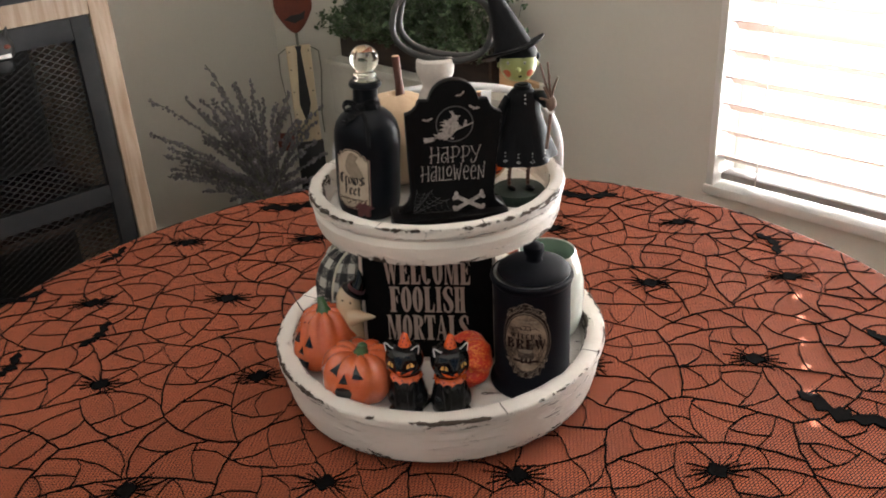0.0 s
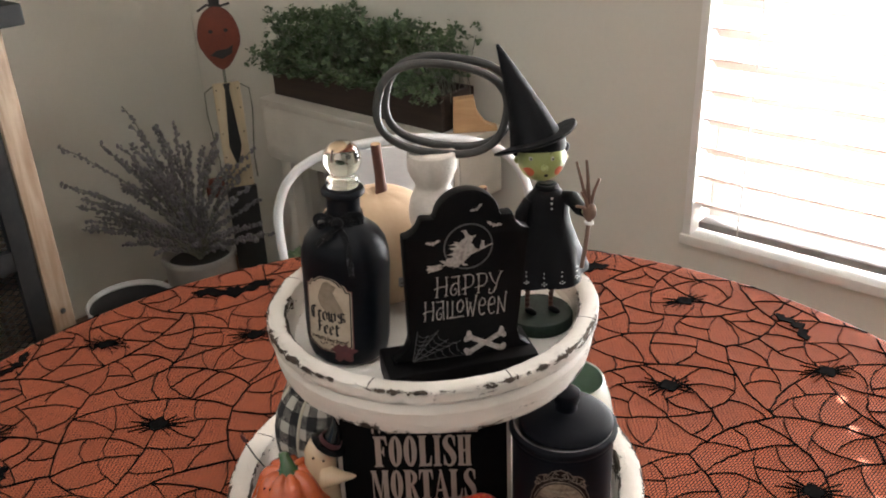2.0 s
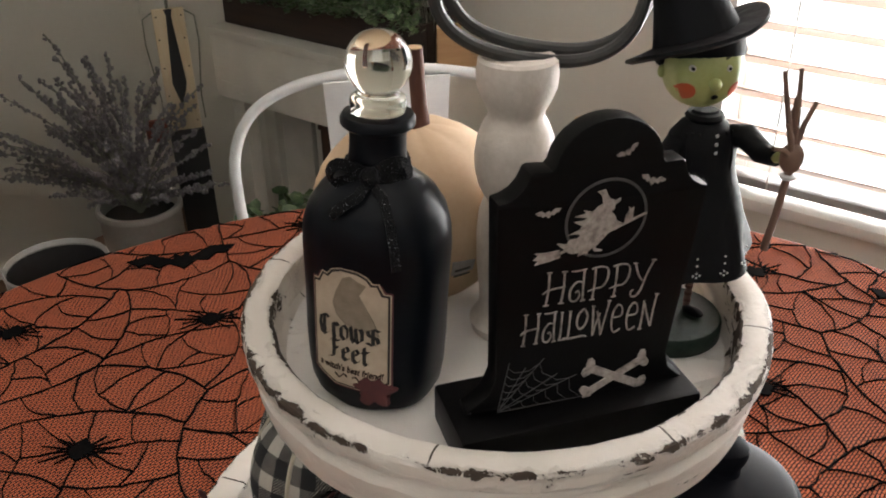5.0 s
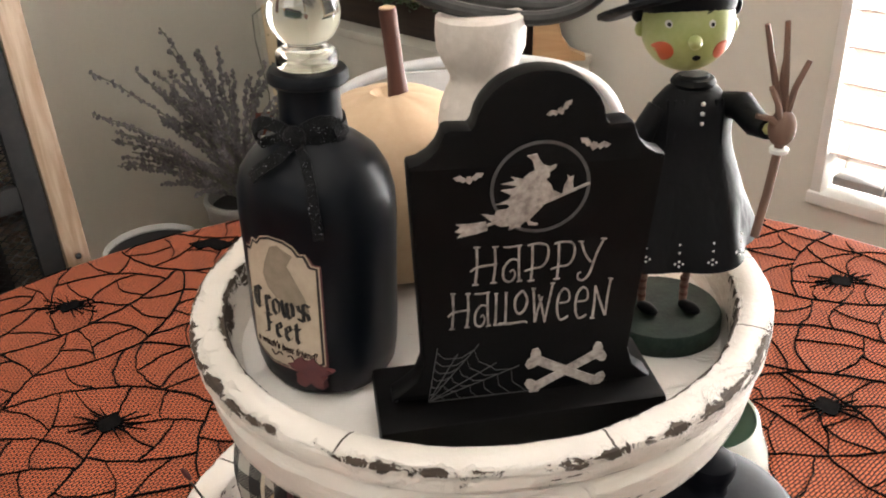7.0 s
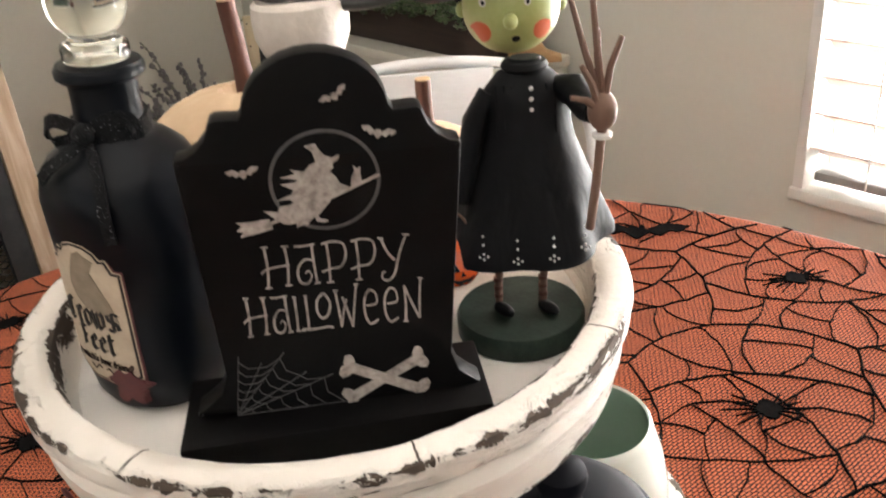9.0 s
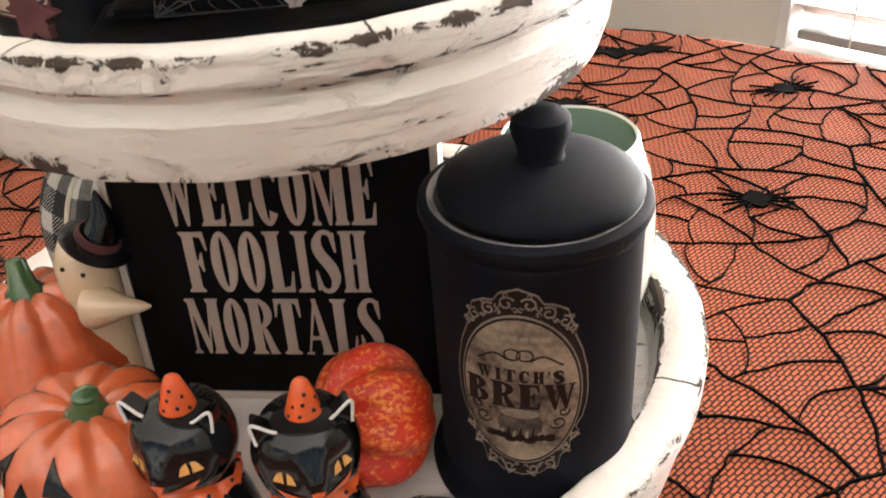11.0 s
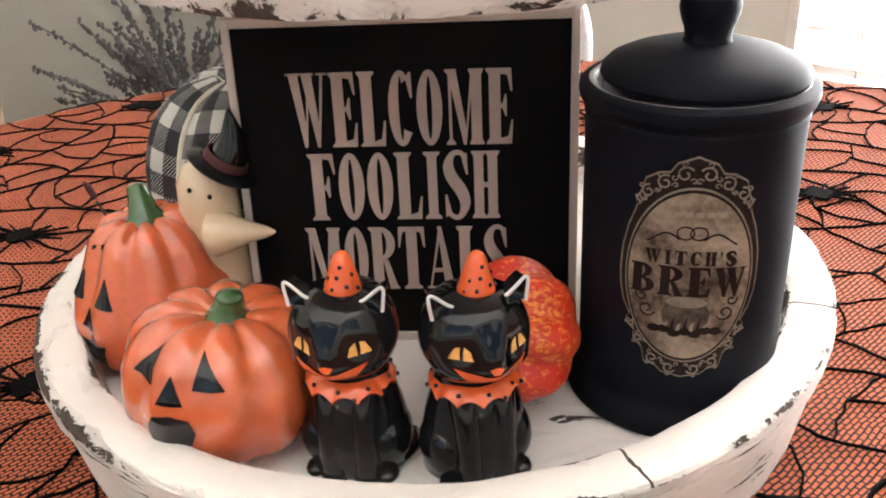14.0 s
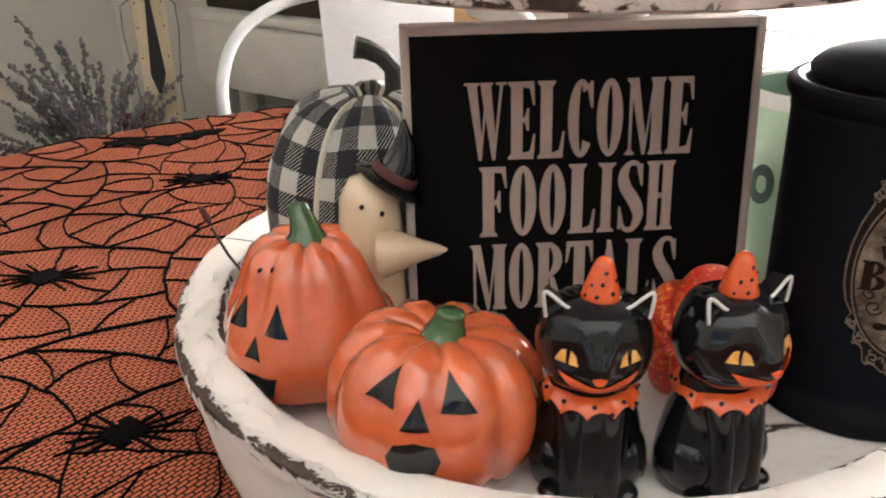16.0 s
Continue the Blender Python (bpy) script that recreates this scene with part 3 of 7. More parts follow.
# broken script, drawn with a slanted nib
NIB = {
    "C": ([(0.90, 0.86), (0.60, 1.0), (0.20, 0.86), (0.06, 0.50), (0.22, 0.10), (0.60, 0.0), (0.92, 0.16)], [(0.52, 0.96), (0.46, 0.5), (0.52, 0.12)]),
    "r": ([(0.08, 0.62), (0.34, 0.70), (0.36, 0.10), (0.52, 0.0)], [(0.40, 0.56), (0.64, 0.72), (0.92, 0.60)]),
    "o": ([(0.16, 0.56), (0.16, 0.16), (0.48, 0.0), (0.84, 0.14), (0.84, 0.54), (0.48, 0.72), (0.16, 0.56)],),
    "w": ([(0.06, 0.74), (0.14, 0.16), (0.30, 0.0), (0.46, 0.14)], [(0.44, 0.70), (0.46, 0.14), (0.64, 0.0), (0.90, 0.16)], [(0.78, 0.74), (0.92, 0.58), (0.90, 0.16)]),
    "s": ([(0.96, 0.88), (0.55, 1.0), (0.14, 0.84), (0.20, 0.60), (0.80, 0.42), (0.90, 0.16), (0.48, 0.0), (0.06, 0.12)], [(0.52, 0.98), (0.50, 0.04)]),
    "F": ([(0.04, 0.86), (0.30, 1.0), (0.62, 0.88), (0.98, 0.98)], [(0.36, 0.94), (0.42, 0.5), (0.36, 0.06), (0.04, 0.0)], [(0.42, 0.50), (0.80, 0.56)]),
    "e": ([(0.20, 0.36), (0.84, 0.50), (0.60, 0.72), (0.20, 0.56), (0.20, 0.14), (0.50, 0.0), (0.90, 0.14)],),
    "t": ([(0.38, 0.92), (0.36, 0.14), (0.58, 0.0), (0.90, 0.12)], [(0.08, 0.66), (0.84, 0.68)]),
}
NIB_WIDTH = {"C": 1.1, "w": 1.25, "F": 1.1, "r": 0.8, "t": 0.8}


def nib_word(body, x0, x1, z0, z1, width, depth=1.0):
    total = sum(NIB_WIDTH.get(c, 0.9) for c in body)
    x, g_, layer = x0, Geo(), 0
    for c in body:
        w = (x1 - x0) * NIB_WIDTH.get(c, 0.9) / total
        for stroke in NIB[c]:
            layer += 1
            g_.add(pen(stroke, (x + w * 0.04, x + w * 0.96, z0, z1), width, depth * (1 + 0.05 * (layer % 5)), nib=38, curved=False))
        x += w
    return g_


# ---- the room ----
M_SLAT = material("blind_slat", (0.50, 0.40, 0.35), 0.5)
nn = Nodes(M_SLAT)
out_node = [q for q in nn.tree.nodes if q.type == "OUTPUT_MATERIAL"][0]
trans = nn.add("ShaderNodeBsdfTranslucent", {"Color": (0.62, 0.40, 0.33, 1)})
mixer = nn.add("ShaderNodeMixShader", {"Fac": 0.03})
nn.tree.links.new(nn.shader.outputs[0], mixer.inputs[1])
nn.tree.links.new(trans.outputs[0], mixer.inputs[2])
nn.tree.links.new(mixer.outputs[0], out_node.inputs["Surface"])
M_SKYCARD = bpy.data.materials.new("daylight_backdrop")
M_SKYCARD.use_nodes = True
cn = M_SKYCARD.node_tree
cn.nodes.remove(cn.nodes["Principled BSDF"])
glow = cn.nodes.new("ShaderNodeEmission")
glow.inputs["Color"].default_value, glow.inputs["Strength"].default_value = (1.0, 0.98, 0.95, 1), 5.0
cn.links.new(glow.outputs[0], cn.nodes["Material Output"].inputs["Surface"])
M_CORD = mottled("blind_cord", (0.78, 0.74, 0.7), (0.7, 0.66, 0.6), 90.0, 0.8)
M_RAIL = mottled("blind_rail", (0.34, 0.32, 0.31), (0.28, 0.27, 0.26), 30.0, 0.5)

A0, A1, DEEP, HIGH = 0.0, 4.3, 4.6, 2.6


def wall(name, pieces, m, label="painted beige drywall with a light orange-peel texture"):
    g = Geo()
    for box in pieces:
        g.add(slab(*box))
    return solo(name, g, M_WALL, m, label, "wall", kind="structure")


solo("floor", Geo().add(slab(A0 - 0.12, A1 + 0.12, -DEEP - 0.12, 0.12, -0.1, 0.0)), M_FLOOR, ROOM, "dark brown wooden floor", "floor", kind="structure")
solo("ceiling", Geo().add(slab(A0 - 0.12, A1 + 0.12, -DEEP - 0.12, 0.12, HIGH, HIGH + 0.1)), M_CEIL, ROOM, "plain white painted ceiling", "ceiling", kind="structure")
W0, W1, WZ0, WZ1 = 1.70, 2.80, 0.52, 2.15
wall("wall_north", [(A0 - 0.12, W0, 0.0, 0.12, 0.0, HIGH), (W1, A1 + 0.12, 0.0, 0.12, 0.0, HIGH), (W0, W1, 0.0, 0.12, 0.0, WZ0), (W0, W1, 0.0, 0.12, WZ1, HIGH)], ROOM)
wall("wall_west", [(A0 - 0.12, A0, -DEEP, 0.0, 0.0, HIGH)], ROOM)
# openings in the unseen east and south walls, for the added fill windows
V0, V1, VZ0, VZ1 = -2.95, -1.45, 0.9, 2.1
wall("wall_east", [(A1, A1 + 0.12, -DEEP, V0, 0.0, HIGH), (A1, A1 + 0.12, V1, 0.0, 0.0, HIGH), (A1, A1 + 0.12, V0, V1, 0.0, VZ0), (A1, A1 + 0.12, V0, V1, VZ1, HIGH)], ROOM)
U0, U1, UZ0, UZ1 = 1.0, 3.6, 0.6, 2.3
wall("wall_south", [(A0 - 0.12, U0, -DEEP - 0.12, -DEEP, 0.0, HIGH), (U1, A1 + 0.12, -DEEP - 0.12, -DEEP, 0.0, HIGH), (U0, U1, -DEEP - 0.12, -DEEP, 0.0, UZ0), (U0, U1, -DEEP - 0.12, -DEEP, UZ1, HIGH)], ROOM)
# window by the table: white casing and sill, sash, blind
win = thing("window_1", ROOM @ pose(W0, 0, WZ0), "bright white framed window with a lowered slatted blind", "window", kind="structure")
ww, wh = W1 - W0, WZ1 - WZ0
g = Geo()
g.add(slab(0.0, 0.018, -0.006, 0.12, 0.0, wh, 0.002)).add(slab(ww - 0.018, ww, -0.006, 0.12, 0.0, wh, 0.002))
g.add(slab(0.018, ww - 0.018, -0.006, 0.12, wh - 0.018, wh, 0.002))
part("window_frame", g, M_TRIM, win)
part("window_sill", Geo().add(slab(-0.004, ww + 0.004, -0.012, 0.125, -0.002, 0.02, 0.004)), M_TRIM, win)
g = Geo()
for x in (0.018, ww - 0.048):
    g.add(slab(x, x + 0.03, 0.085, 0.11, 0.02, wh - 0.018, 0.004))
for z in (0.02, wh - 0.06):
    g.add(slab(0.048, ww - 0.048, 0.087, 0.108, z, z + 0.03, 0.004))
part("sash", g, M_TRIM, win)
blind = thing("window_blind", ROOM @ pose(W0, 0.026, WZ0), "horizontal slatted window blind of pale faux wood, glowing with daylight", "blind")
slat = Geo()
CORDS = (0.117, ww / 2, ww - 0.117)
pts = [(-0.024, -0.004), (-0.013, 0.0004), (-0.005, 0.0018), (0.005, 0.0018), (0.013, 0.0004), (0.024, -0.004)]
cuts = [0.019]
for x in CORDS:
    cuts += [x - 0.005, x + 0.005]
cuts.append(ww - 0.019)
verts, faces = [], []
for x in cuts:
    verts += [(x, y, z) for y, z in pts] + [(x, y, z - 0.0028) for y, z in pts]
for c in range(len(cuts) - 1):
    a, b = 12 * c, 12 * c + 12
    for k in range(5):
        if c % 2 and k == 2:
            continue
        faces += [(a + k, a + k + 1, b + k + 1, b + k), (a + 6 + k, b + 6 + k, b + 7 + k, a + 7 + k)]
    faces += [(a, b, b + 6, a + 6), (a + 5, a + 11, b + 11, b + 5)]
for a in (0, 12 * (len(cuts) - 1)):
    faces += [(a + k, a + 6 + k, a + 7 + k, a + 1 + k) for k in range(5)]
slat.add((verts, faces))
first = None
k, z = 0, 0.085
while z < wh - 0.05:
    if first is None:
        first = part("slat", slat, M_SLAT, blind)
        ob = first
    else:
        ob = first.copy()
        scene.collection.objects.link(ob)
    ob.matrix_basis = pose(0, 0, z, -30 + 2 * math.sin(k * 2.1), 0, 0)
    k, z = k + 1, z + 0.060
part("bottom_rail", Geo().add(slab(0.03, ww - 0.03, -0.022, 0.022, 0.036, 0.052, 0.004)), M_RAIL, blind, "grey bottom rail")
for x in CORDS:
    part("cord", Geo().add(tube([(x, -0.027, 0.04), (x, -0.027, wh - 0.05)], 0.0016, 6)), M_CORD, blind)
solo("backdrop", Geo().add(slab(0.6, 4.0, 0.9, 0.92, -0.4, 2.76)), M_SKYCARD, ROOM, "overexposed daylight outside the window", "backdrop", kind="structure")
# window frames added in the unseen walls round the fill lamps
for name_, place, wide, high in (("added_window_2", ROOM @ pose(A1, V0, VZ0, 0, 0, 90), V1 - V0, VZ1 - VZ0), ("added_window_3", ROOM @ pose(U0, -DEEP, UZ0), U1 - U0, UZ1 - UZ0)):
    rear = thing(name_, place, "plain white window frame added behind the view for fill light", "window", kind="structure")
    g = Geo()
    for a in (0.0, wide / 2 - 0.025, wide - 0.05):
        g.add(slab(a, a + 0.05, -0.1, 0.0, 0.0, high, 0.004))
    g.add(slab(0.05, wide / 2 - 0.025, -0.1, 0.0, 0.0, 0.05, 0.004)).add(slab(wide / 2 + 0.025, wide - 0.05, -0.1, 0.0, 0.0, 0.05, 0.004))
    g.add(slab(0.05, wide / 2 - 0.025, -0.1, 0.0, high - 0.05, high, 0.004)).add(slab(wide / 2 + 0.025, wide - 0.05, -0.1, 0.0, high - 0.05, high, 0.004))
    part("window_frame", g, M_TRIM, rear)

# ---- round table and its cloth ----
TX, TY, TR, TZ = -0.062, 0.012, 0.648, 0.75
M_TABLE = wood("table_wood", (0.11, 0.06, 0.035), (0.18, 0.10, 0.06), (4, 50, 50))
table = thing("round_table", pose(TX, TY, 0), "round wooden pedestal table under a cloth", "table")
part("tabletop", Geo().add(lathe([(0, 0.712), (TR - 0.02, 0.712), (TR - 0.006, 0.72), (TR - 0.004, 0.738), (TR - 0.012, 0.7462), (0, 0.7462)], 72)), M_TABLE, table)
part("pedestal", Geo().add(lathe([(0, 0), (0.30, 0.0), (0.31, 0.03), (0.12, 0.09), (0.07, 0.2), (0.09, 0.45), (0.06, 0.62), (0.14, 0.711), (0, 0.711)], 40)), M_TABLE, table)


def cloth_material():
    mat = material("web_lace_cloth", (0.6, 0.14, 0.05), 0.85)
    n = Nodes(mat)
    v = n.coords((1, 1, 1), (0, 0, radians(-40)))
    wob = n.add("ShaderNodeTexNoise", {"Vector": v, "Scale": 55.0, "Detail": 2.0})
    sub = n.add("ShaderNodeVectorMath", {0: wob.outputs["Color"], 1: (0.5, 0.5, 0.5)}, operation="SUBTRACT")
    sc = n.add("ShaderNodeVectorMath", {0: sub.outputs[0]}, operation="SCALE")
    sc.inputs["Scale"].default_value = 0.004
    vv = n.add("ShaderNodeVectorMath", {0: v, 1: sc.outputs[0]}, operation="ADD").outputs[0]
    brick = n.tree.nodes.new("ShaderNodeTexBrick")
    n.tree.links.new(vv, brick.inputs["Vector"])
    for key, value in {"Scale": 1.0, "Mortar Size": 0.00064, "Mortar Smooth": 0.3, "Brick Width": 0.0056, "Row Height": 0.0027, "Bias": 0.0}.items():
        brick.inputs[key].default_value = value
    patch = n.noise(7.0, 4.0)
    thread = n.noise(900.0, 2.0)
    orange = n.mix(patch, (0.46, 0.126, 0.057), (0.395, 0.104, 0.047))
    orange = n.mix(n.math("MULTIPLY", thread, 0.5), orange, (0.42, 0.09, 0.04))
    n.to("Base Color", n.mix(brick.outputs["Fac"], orange, (0.022, 0.010, 0.008)))
    n.bump(n.math("ADD", brick.outputs["Fac"], n.math("MULTIPLY", thread, 0.3)), 0.5, 0.0007)
    mat.node_tree.nodes["Principled BSDF"].inputs["Specular IOR Level"].default_value = 0.2
    return mat


M_CLOTH = cloth_material()
M_LACE = mottled("black_lace", (0.003, 0.0026, 0.0026), (0.006, 0.005, 0.005), 300.0, 0.95, Specular_IOR_Level=0.03)
rng = random.Random(7)
cloth_v, cloth_f = [(0, 0, 0)], []
SEG, edge = 144, TR + 0.004
rings = [(r / 22 * (edge - 0.012), 0.0) for r in range(1, 23)] + [(edge - 0.005, -0.0015), (edge - 0.001, -0.005), (edge, -0.012), (edge + 0.004, -0.06), (edge + 0.012, -0.14), (edge + 0.02, -0.22)]
for k, (r, dz) in enumerate(rings):
    for i in range(SEG):
        a = 2 * math.pi * i / SEG
        fold = max(0.0, -dz - 0.012) * 0.22
        rr = r + fold * (math.sin(a * 17) + 0.5 * math.sin(a * 29 + 1))
        x, y = rr * math.cos(a), rr * math.sin(a)
        lift = 0.0011 * noise.noise(Vector((x * 9, y * 9, 0.3))) if k < 22 else 0.0
        cloth_v.append((x, y, dz + lift - 0.0011))
for i in range(SEG):
    cloth_f.append((0, 1 + i, 1 + (i + 1) % SEG))
for k in range(len(rings) - 1):
    for i in range(SEG):
        j = (i + 1) % SEG
        cloth_f.append((1 + k * SEG + i, 1 + (k + 1) * SEG + i, 1 + (k + 1) * SEG + j, 1 + k * SEG + j))
cloth = solo("tablecloth", Geo().add((cloth_v, cloth_f)), M_CLOTH, pose(TX, TY, TZ), "orange tablecloth under black spider web lace, spread on the round table", "tablecloth")

# spiders sit on a staggered grid; each has a web round it
SPIDERS = []
for row, (y, x0, step) in enumerate(((-0.515, -0.36, 0.194), (-0.335, -0.46, 0.194), (-0.15, -0.36, 0.194), (0.036, -0.461, 0.1935), (0.228, -0.542, 0.193), (0.412, -0.452, 0.1915), (0.60, -0.35, 0.192))):
    for k in range(-1, 7):
        SPIDERS.append((x0 + k * step + rng.uniform(-0.004, 0.004), y + rng.uniform(-0.004, 0.004)))


def on_cloth(x, y, margin=0.0):
    return math.hypot(x - TX, y - TY) < TR - margin


def flat_line(points, width):
    """A thread lying on the cloth, in the cloth's own coordinates."""
    verts, faces = [], []
    n = len(points)
    for i, (x, y) in enumerate(points):
        ax, ay = points[max(i - 1, 0)]
        bx, by = points[min(i + 1, n - 1)]
        l = math.hypot(bx - ax, by - ay) or 1.0
        w = width * (0.8 + 0.4 * rng.random())
        nx, ny = -(by - ay) / l * w / 2, (bx - ax) / l * w / 2
        verts += [(x - nx - TX, y - ny - TY, -0.001), (x - nx * 0.6 - TX, y - ny * 0.6 - TY, 0.0004), (x + nx * 0.6 - TX, y + ny * 0.6 - TY, 0.0004), (x + nx - TX, y + ny - TY, -0.001)]
    for i in range(n - 1):
        a, b = 4 * i, 4 * i + 4
        faces += [(a, b, b + 1, a + 1), (a + 1, b + 1, b + 2, a + 2), (a + 2, b + 2, b + 3, a + 3)]
    return verts, faces


def wavy(p, q, sag, n=6):
    """Points from p to q, bowed sideways and a little unsteady."""
    dx, dy = q[0] - p[0], q[1] - p[1]
    out = []
    for i in range(n + 1):
        s = i / n
        b = sag * 4 * s * (1 - s)
        w = 0.0012 if 0 < i < n else 0.0
        out.append((p[0] + dx * s - dy * b + rng.uniform(-w, w), p[1] + dy * s + dx * b + rng.uniform(-w, w)))
    return out


# the web: a wide thick-stranded cell round each spider, parted again and again by thinner crossing threads
strands = Geo()


def lay(points, width):
    line = [p for p in points if on_cloth(*p, 0.004)]
    if len(line) > 1:
        strands.add(flat_line(line, width))


def area_of(poly):
    return 0.5 * abs(sum(p[0] * q[1] - q[0] * p[1] for p, q in zip(poly, poly[1:] + poly[:1])))


def part_cell(poly, depth):
    """Split a cell across its longer way with a bowed thread, until the pieces are small."""
    size = area_of(poly)
    if size < WEB_CELL * rng.uniform(0.75, 1.5) or depth > 7:
        return
    cx, cy = sum(p[0] for p in poly) / len(poly), sum(p[1] for p in poly) / len(poly)
    xx, yy, xy = (sum(f(p) for p in poly) for f in (lambda p: (p[0] - cx) ** 2, lambda p: (p[1] - cy) ** 2, lambda p: (p[0] - cx) * (p[1] - cy)))
    for attempt in range(6):
        a = 0.5 * math.atan2(2 * xy, xx - yy) + radians(rng.uniform(-32, 32))
        nx, ny = math.cos(a), math.sin(a)
        off = rng.uniform(-0.16, 0.16) * math.sqrt(size)
        side = [(p[0] - cx) * nx + (p[1] - cy) * ny - off for p in poly]
        n = len(poly)
        hits = [k for k in range(n) if (side[k] < 0) != (side[(k + 1) % n] < 0)]
        if len(hits) == 2:
            break
    else:
        return
    ends = []
    for k in hits:
        p, q, s = poly[k], poly[(k + 1) % n], side[k] / (side[k] - side[(k + 1) % n])
        ends.append((p[0] + (q[0] - p[0]) * s, p[1] + (q[1] - p[1]) * s))
    long_ = math.hypot(ends[1][0] - ends[0][0], ends[1][1] - ends[0][1])
    line = wavy(ends[0], ends[1], rng.choice((-1, 1)) * rng.uniform(0.05, 0.17), max(3, int(long_ / 0.008)))
    lay(line, (0.0019, 0.0017, 0.0014, 0.0012, 0.0011)[min(depth, 4)])
    first_, second_ = poly[hits[0] + 1:hits[1] + 1], poly[hits[1] + 1:] + poly[:hits[0] + 1]
    part_cell(first_ + line[::-1], depth + 1)
    part_cell(second_ + line, depth + 1)


WEB_CELL = 0.00175
shared = {}
for i, (sx, sy) in enumerate(SPIDERS):
    cell = [(sx - 0.3, sy - 0.3, -1), (sx + 0.3, sy - 0.3, -1), (sx + 0.3, sy + 0.3, -1), (sx - 0.3, sy + 0.3, -1)]
    for j, (tx, ty) in enumerate(SPIDERS):
        if j == i:
            continue
        nx, ny, mx, my = tx - sx, ty - sy, (tx + sx) / 2, (ty + sy) / 2
        cut, n = [], len(cell)
        for k in range(n):
            p, q = cell[k], cell[(k + 1) % n]
            dp, dq = (p[0] - mx) * nx + (p[1] - my) * ny, (q[0] - mx) * nx + (q[1] - my) * ny
            if dp <= 0:
                cut.append(p)
            if (dp <= 0) != (dq <= 0):
                s = dp / (dp - dq)
                cut.append((p[0] + (q[0] - p[0]) * s, p[1] + (q[1] - p[1]) * s, j if dp <= 0 else p[2]))
        cell = cut
    outline, n = [], len(cell)
    for k in range(n):
        p, q = cell[k], cell[(k + 1) % n]
        pair = (min(i, p[2]), max(i, p[2]))
        if pair in shared:
            outline += shared[pair][::-1][:-1]
            continue
        long_ = math.hypot(q[0] - p[0], q[1] - p[1])
        line = wavy(p[:2], q[:2], rng.choice((-1, 1)) * rng.uniform(0.05, 0.12), max(2, int(long_ / 0.009)))
        if p[2] >= 0:
            shared[pair] = line
        lay(line, 0.0020)
        outline += line[:-1]
    part_cell(outline, 0)
part("web_strand", strands, M_LACE, cloth, "black woven web strands", kind="stuff")

outline = []
for side in (1, -1):
    for k in range(6):
        a = radians(-54 + 21.6 * k) if side > 0 else radians(180 - 54 + 21.6 * k)
        far = 0.024 + 0.007 * ((k + side) % 2)
        for da, r in ((-0.16, 0.0074), (-0.07, 0.0098), (-0.028, 0.018), (0.015, far), (0.034, 0.018), (0.07, 0.0098)):
            outline.append((r * 1.15 * math.cos(a + da), r * 0.85 * math.sin(a + da)))
    a = radians(90 if side > 0 else 270)
    outline += [(0.005 * side, 0.0090 * side), (0.0, 0.0125 * side), (-0.005 * side, 0.0090 * side)]
spider = Geo().add(bent(prism(outline, -0.0008, 0.0008), lambda x, y, z: (x, z, -y)))
first = None
for cx, cy in SPIDERS:
    if on_cloth(cx, cy, 0.04):
        if first is None:
            first = part("spider", spider, M_LACE, cloth)
            ob = first
        else:
            ob = first.copy()
            scene.collection.objects.link(ob)
        ob.matrix_basis = pose(cx - TX, cy - TY, 0.0002, 0, 0, rng.uniform(-25, 25))
first = None
for x, y, turn, size in ((-0.555, 0.378, 70, 0.03), (-0.498, 0.145, 75, 0.032), (-0.305, 0.533, 12, 0.06), (0.184, 0.527, -12, 0.055), (0.434, 0.332, 100, 0.036),
                         (0.372, -0.073, -38, 0.052), (-0.648, 0.250, 30, 0.034), (-0.585, 0.075, 80, 0.034), (0.48, 0.058, 95, 0.034), (0.05, -0.33, 10, 0.05)):
    g = Geo().add(prism(leafy(BAT, 0, 0, 1.0), -0.5, 0.5))
    if first is None:
        first = part("bat", g, M_LACE, cloth, "black woven bat")
        ob = first
    else:
        ob = first.copy()
        scene.collection.objects.link(ob)
    ob.matrix_basis = pose(x - TX, y - TY, 0.0003, 0, 0, turn) @ Matrix.Diagonal((size, size, 0.0014, 1)) @ pose(0, 0, 0, -90, 0, 0)

# ---- the two-tiered tray ----
LX, LY, UX, UY = -0.049, 0.036, -0.0435, 0.028
ZL, ZU = 0.794, 0.977


